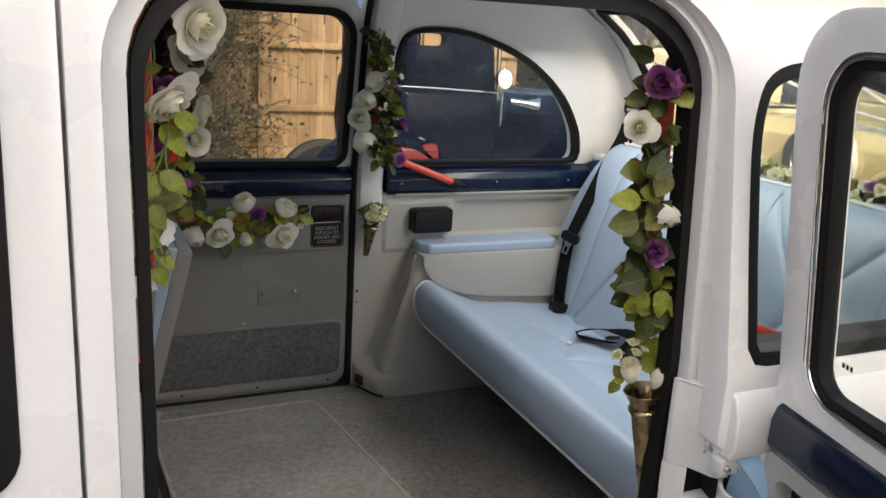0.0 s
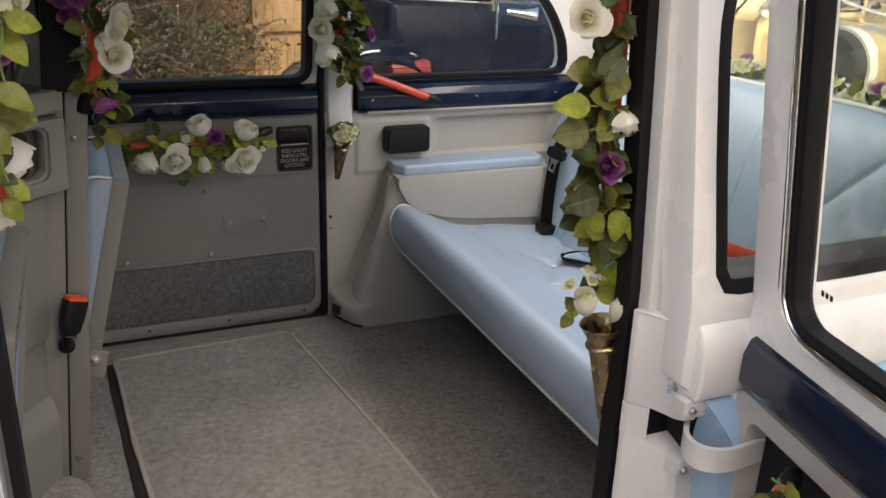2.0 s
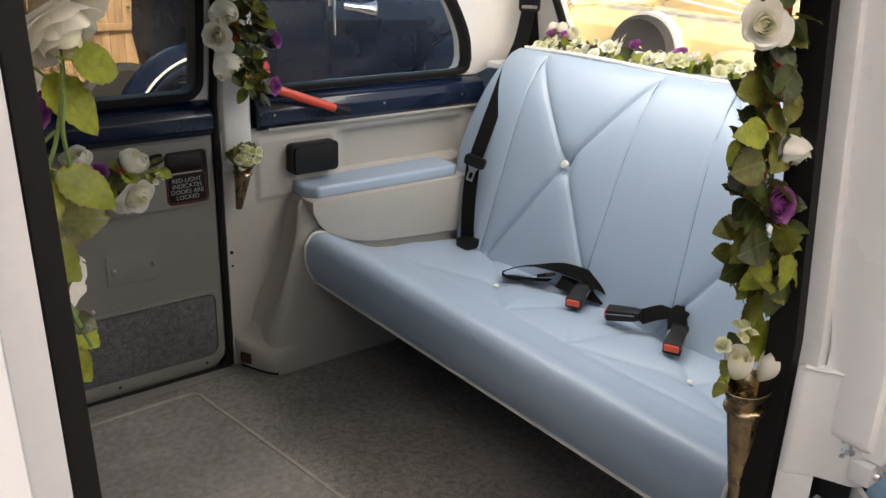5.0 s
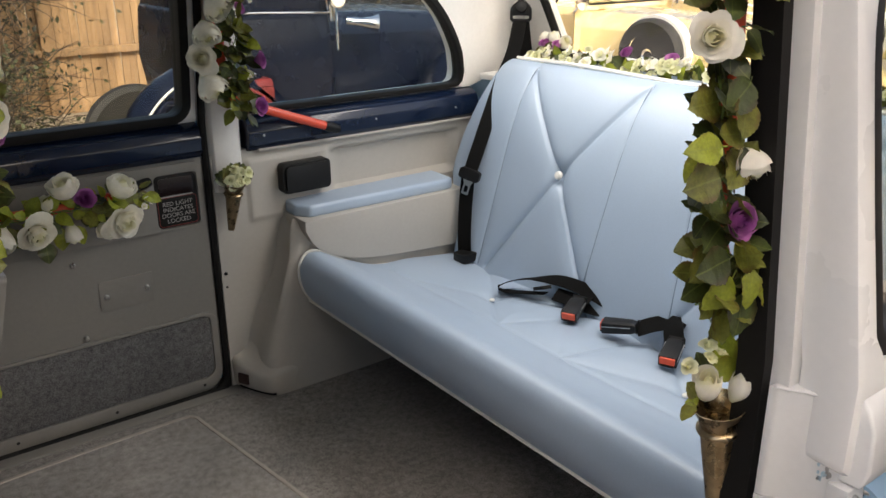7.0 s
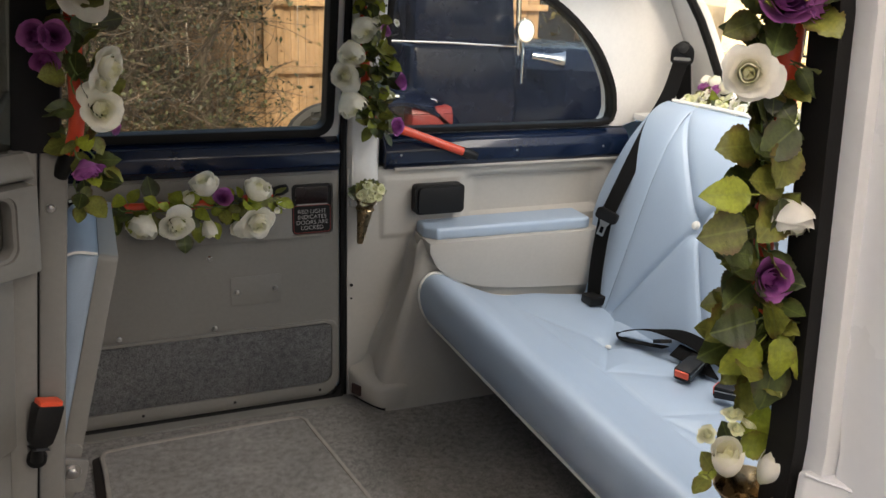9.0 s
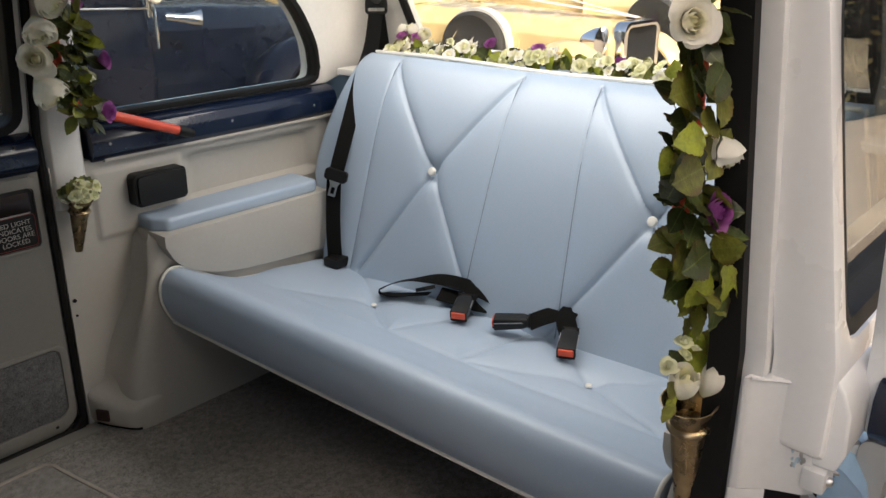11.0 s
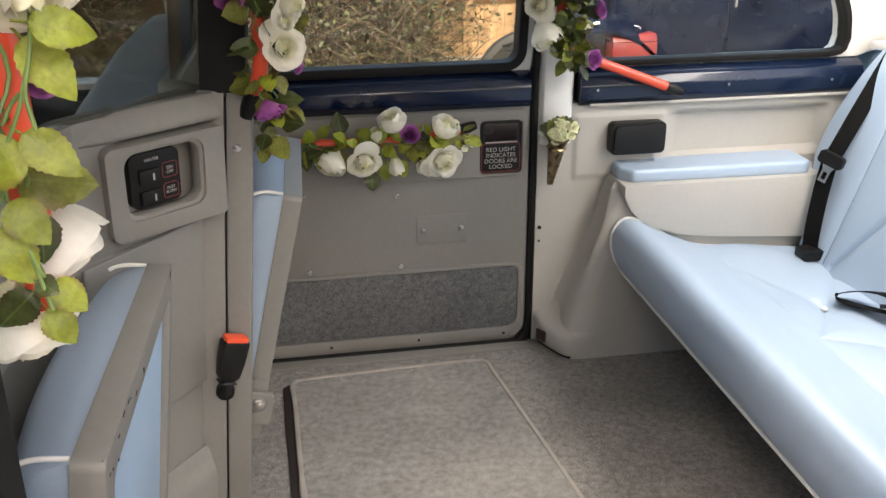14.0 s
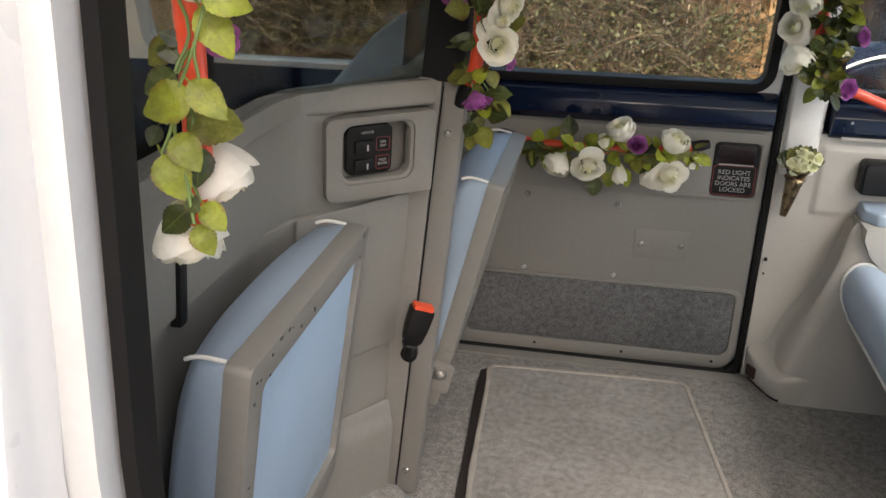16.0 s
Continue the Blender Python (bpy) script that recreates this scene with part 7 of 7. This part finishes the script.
part("rear_wing", arch_wing(1.82, CYN + 0.05, 0.50, 0.52, 0.16, 10, 190, NAVY_CAR), NAVY_CAR, navy)
part("wing_trim", tube([(1.82 + 0.47 * math.cos(radians(a)), CYN - 0.10, 0.50 + 0.47 * math.sin(radians(a))) for a in range(90, 191, 6)], 0.007, 8), TYRE_W, navy, "white wing edging")
part("front_wing", arch_wing(3.75, CYN + 0.05, 0.45, 0.55, 0.2, 5, 160, NAVY_CAR), NAVY_CAR, navy)
part("running_board", box(2.25, CYN - 0.08, 0.40, 3.3, CYN + 0.12, 0.44, 0.01), NAVY_CAR, navy)
part("locker", bevelled(box(1.88, CYN - 0.13, 0.36, 2.36, CYN + 0.05, 0.745), 0.02), NAVY_CAR, navy, "navy locker ahead of the rear wing")
for x in (1.82, 3.75):
    wheel(navy, (x, CYN + 0.12, 0.36), 0.36, (0, -1, 0))
    wheel(navy, (x, CYN + 1.38, 0.36), 0.36, (0, 1, 0))
part("headlamp", lathe([(0, -0.12), (0.05, -0.11), (0.10, -0.03), (0.115, 0.03), (0, 0.05)], (3.95, CYN + 0.2, 0.95), 24, (1, 0, 0)), CHROME, navy)
sc = part("steering_wheel", tube([(2.46 + 0.05 * math.sin(a), CYN + 0.42 + 0.2 * math.cos(a), 1.30 + 0.19 * math.sin(a)) for a in [2 * math.pi * k / 28 for k in range(28)]], 0.011, 8, True), TYRE_W, navy, "pale steering wheel")
case = thing("metal_case", (2.02, CYN - 0.04, 0.75), "red metal carrying case with a folding handle", "case")
part("box", box(1.90, CYN - 0.11, 0.747, 2.15, CYN + 0.04, 0.865, 0.012), CASE, case)
part("lid", prism([(CYN - 0.11, 0.866), (CYN + 0.04, 0.866), (CYN + 0.01, 0.905), (CYN - 0.08, 0.905)], "x", 1.90, 2.15, 0.01), CASE, case)
part("handle", tube(smooth_path([(1.97, CYN - 0.035, 0.90), (1.975, CYN - 0.035, 0.93), (2.02, CYN - 0.035, 0.94), (2.07, CYN - 0.035, 0.93), (2.075, CYN - 0.035, 0.90)], 5), 0.006, 8), CHROME, case)


def yellow_car(x, y, label):
    """An open-fronted vintage tourer; its nose points to -y. x, y: the middle of its windscreen."""
    e = thing("vintage_car", (x, y, 0), label, "car", "cream yellow wedding cars")
    sec = []
    for d, w, h in ((0.05, 0.60, 1.02), (-0.4, 0.56, 1.02), (-1.2, 0.44, 0.99), (-2.05, 0.34, 0.95)):
        sec.append([(x - w, y + d, 0.45), (x - w, y + d, h - 0.16), (x - w * 0.72, y + d, h - 0.035), (x, y + d, h), (x + w * 0.72, y + d, h - 0.035), (x + w, y + d, h - 0.16), (x + w, y + d, 0.45)])
    bonnet = part("bonnet", bevelled(loft(sec), 0.02, 2), YELLOW, e)
    for s in (-1, 1):
        part("bonnet_seam", tube([(x + s * 0.585, y - 0.02, 0.845), (x + s * 0.425, y - 1.2, 0.815), (x + s * 0.33, y - 2.0, 0.78)], 0.004, 5), DARK, bonnet)
        for k in range(9):
            d = -0.5 - 0.12 * k
            w = 0.56 - 0.155 * (-d - 0.4)
            part("louvre", box(x + s * w - 0.012, y + d, 0.58, x + s * w + 0.012, y + d + 0.02, 0.76, 0.004), YELLOW, bonnet)
    part("radiator", plate(rrect(x - 0.30, 0.45, x + 0.30, 0.95, 0.08), [rrect(x - 0.25, 0.48, x + 0.25, 0.90, 0.06)], "y", y - 2.16, y - 2.05, 0.01), CHROME, e, "chrome radiator shell")
    part("grille", box(x - 0.25, y - 2.12, 0.48, x + 0.25, y - 2.10, 0.90), DARK, e, "dark mesh grille")
    ws = part("windscreen_frame", plate(rrect(x - 0.60, 1.0, x + 0.60, 1.40, 0.05), [rrect(x - 0.55, 1.05, x + 0.55, 1.355, 0.04)], "y", y - 0.02, y + 0.02, 0.008), CREAM, e, "cream windscreen frame")
    part("rubber", plate(rrect(x - 0.555, 1.045, x + 0.555, 1.36, 0.04), [rrect(x - 0.535, 1.065, x + 0.535, 1.34, 0.03)], "y", y - 0.026, y + 0.01, 0.003), RUBBER, ws)
    g = part("pane", box(x - 0.54, y - 0.002, 1.06, x + 0.54, y + 0.002, 1.345), GLASS_N, ws)
    g.visible_shadow = False
    for dx in (-0.2, 0.25):
        part("wiper", tube([(x + dx, y - 0.03, 1.06), (x + dx - 0.24, y - 0.035, 1.12)], 0.006, 5), DARK, ws)
    part("body", bevelled(loft([[(x - w, y + d, 0.4), (x - w, y + d, 1.02), (x + w, y + d, 1.02), (x + w, y + d, 0.4)] for d, w in ((0.0, 0.62), (0.5, 0.68), (1.5, 0.68), (2.1, 0.55))]), 0.06, 3), YELLOW, e)
    part("hood", bevelled(loft([[(x - w, y + d, 1.0), (x - w, y + d, h), (x + w, y + d, h), (x + w, y + d, 1.0)] for d, w, h in ((0.9, 0.6, 1.48), (1.6, 0.62, 1.52), (2.1, 0.5, 1.2))]), 0.06, 3), CREAM, e)
    for s in (-1, 1):
        wing = arch_wing(0, 0, 0, 0.46, 0.15, -10, 190, YELLOW)
        wing.transform(Matrix.Translation((x + s * 0.64, y - 1.85, 0.36)) @ Matrix.Rotation(radians(90), 4, "Z"))
        part("front_wing", wing, YELLOW, e)
        wheel(e, (x + s * 0.62, y - 1.85, 0.33), 0.33, (s, 0, 0), True)
        wheel(e, (x + s * 0.62, y + 1.2, 0.33), 0.33, (s, 0, 0), True)
        wing = arch_wing(0, 0, 0, 0.46, 0.15, 0, 180, YELLOW)
        wing.transform(Matrix.Translation((x + s * 0.66, y + 1.2, 0.36)) @ Matrix.Rotation(radians(90), 4, "Z"))
        part("rear_wing", wing, YELLOW, e)
        part("running_board", box(x + s * 0.75 - 0.14, y - 1.35, 0.33, x + s * 0.75 + 0.14, y + 0.8, 0.37, 0.01), YELLOW, e)
        part("headlamp", lathe([(0, -0.16), (0.06, -0.14), (0.11, -0.04), (0.125, 0.03), (0.0, 0.05)], (x + s * 0.44, y - 2.0, 0.80), 24, (0, -1, 0)), CHROME, e, "chrome headlamp")
        lm = part("side_lamp", lathe([(0, -0.06), (0.04, -0.05), (0.068, 0.0), (0.07, 0.015), (0, 0.03)], (x + s * 0.66, y - 0.06, 1.08), 20, (0, -1, 0)), CHROME, e, "small chrome lamp")
        part("lamp_arm", tube(smooth_path([(x + s * 0.66, y - 0.04, 1.05), (x + s * 0.70, y, 0.98), (x + s * 0.62, y + 0.03, 0.92)], 5), 0.01, 6), CHROME, e)
        part("stay", tube([(x + s * 0.62, y, 1.37), (x + s * 0.66, y + 0.35, 1.0)], 0.012, 6), DARK, e)
    # spare wheel let into the wing on one side, under a white band
    spare = wheel(e, (x - 0.60, y - 0.85, 0.68), 0.31, (-1, -0.12, 0))
    part("white_band", lathe([(0.315, -0.10), (0.335, -0.10), (0.335, 0.02), (0.315, 0.02)], (x - 0.56, y - 0.845, 0.68), 40, (-1, -0.12, 0)), TYRE_W, spare, "white tyre band")
    for s in (-1, 1):
        part("ribbon", strap([(x + s * 0.50, y - 0.04, 1.39), (x + s * 0.30, y - 0.9, 1.13), (x, y - 2.1, 0.97)], 0.09, (0, -0.3, 1), 0.003), RIBBON, e, "pale wedding ribbon")
    return e


y1 = yellow_car(6.55, 6.25, "cream yellow vintage tourer with wedding ribbons")
yellow_car(9.4, 6.0, "cream yellow vintage tourer parked behind the other")
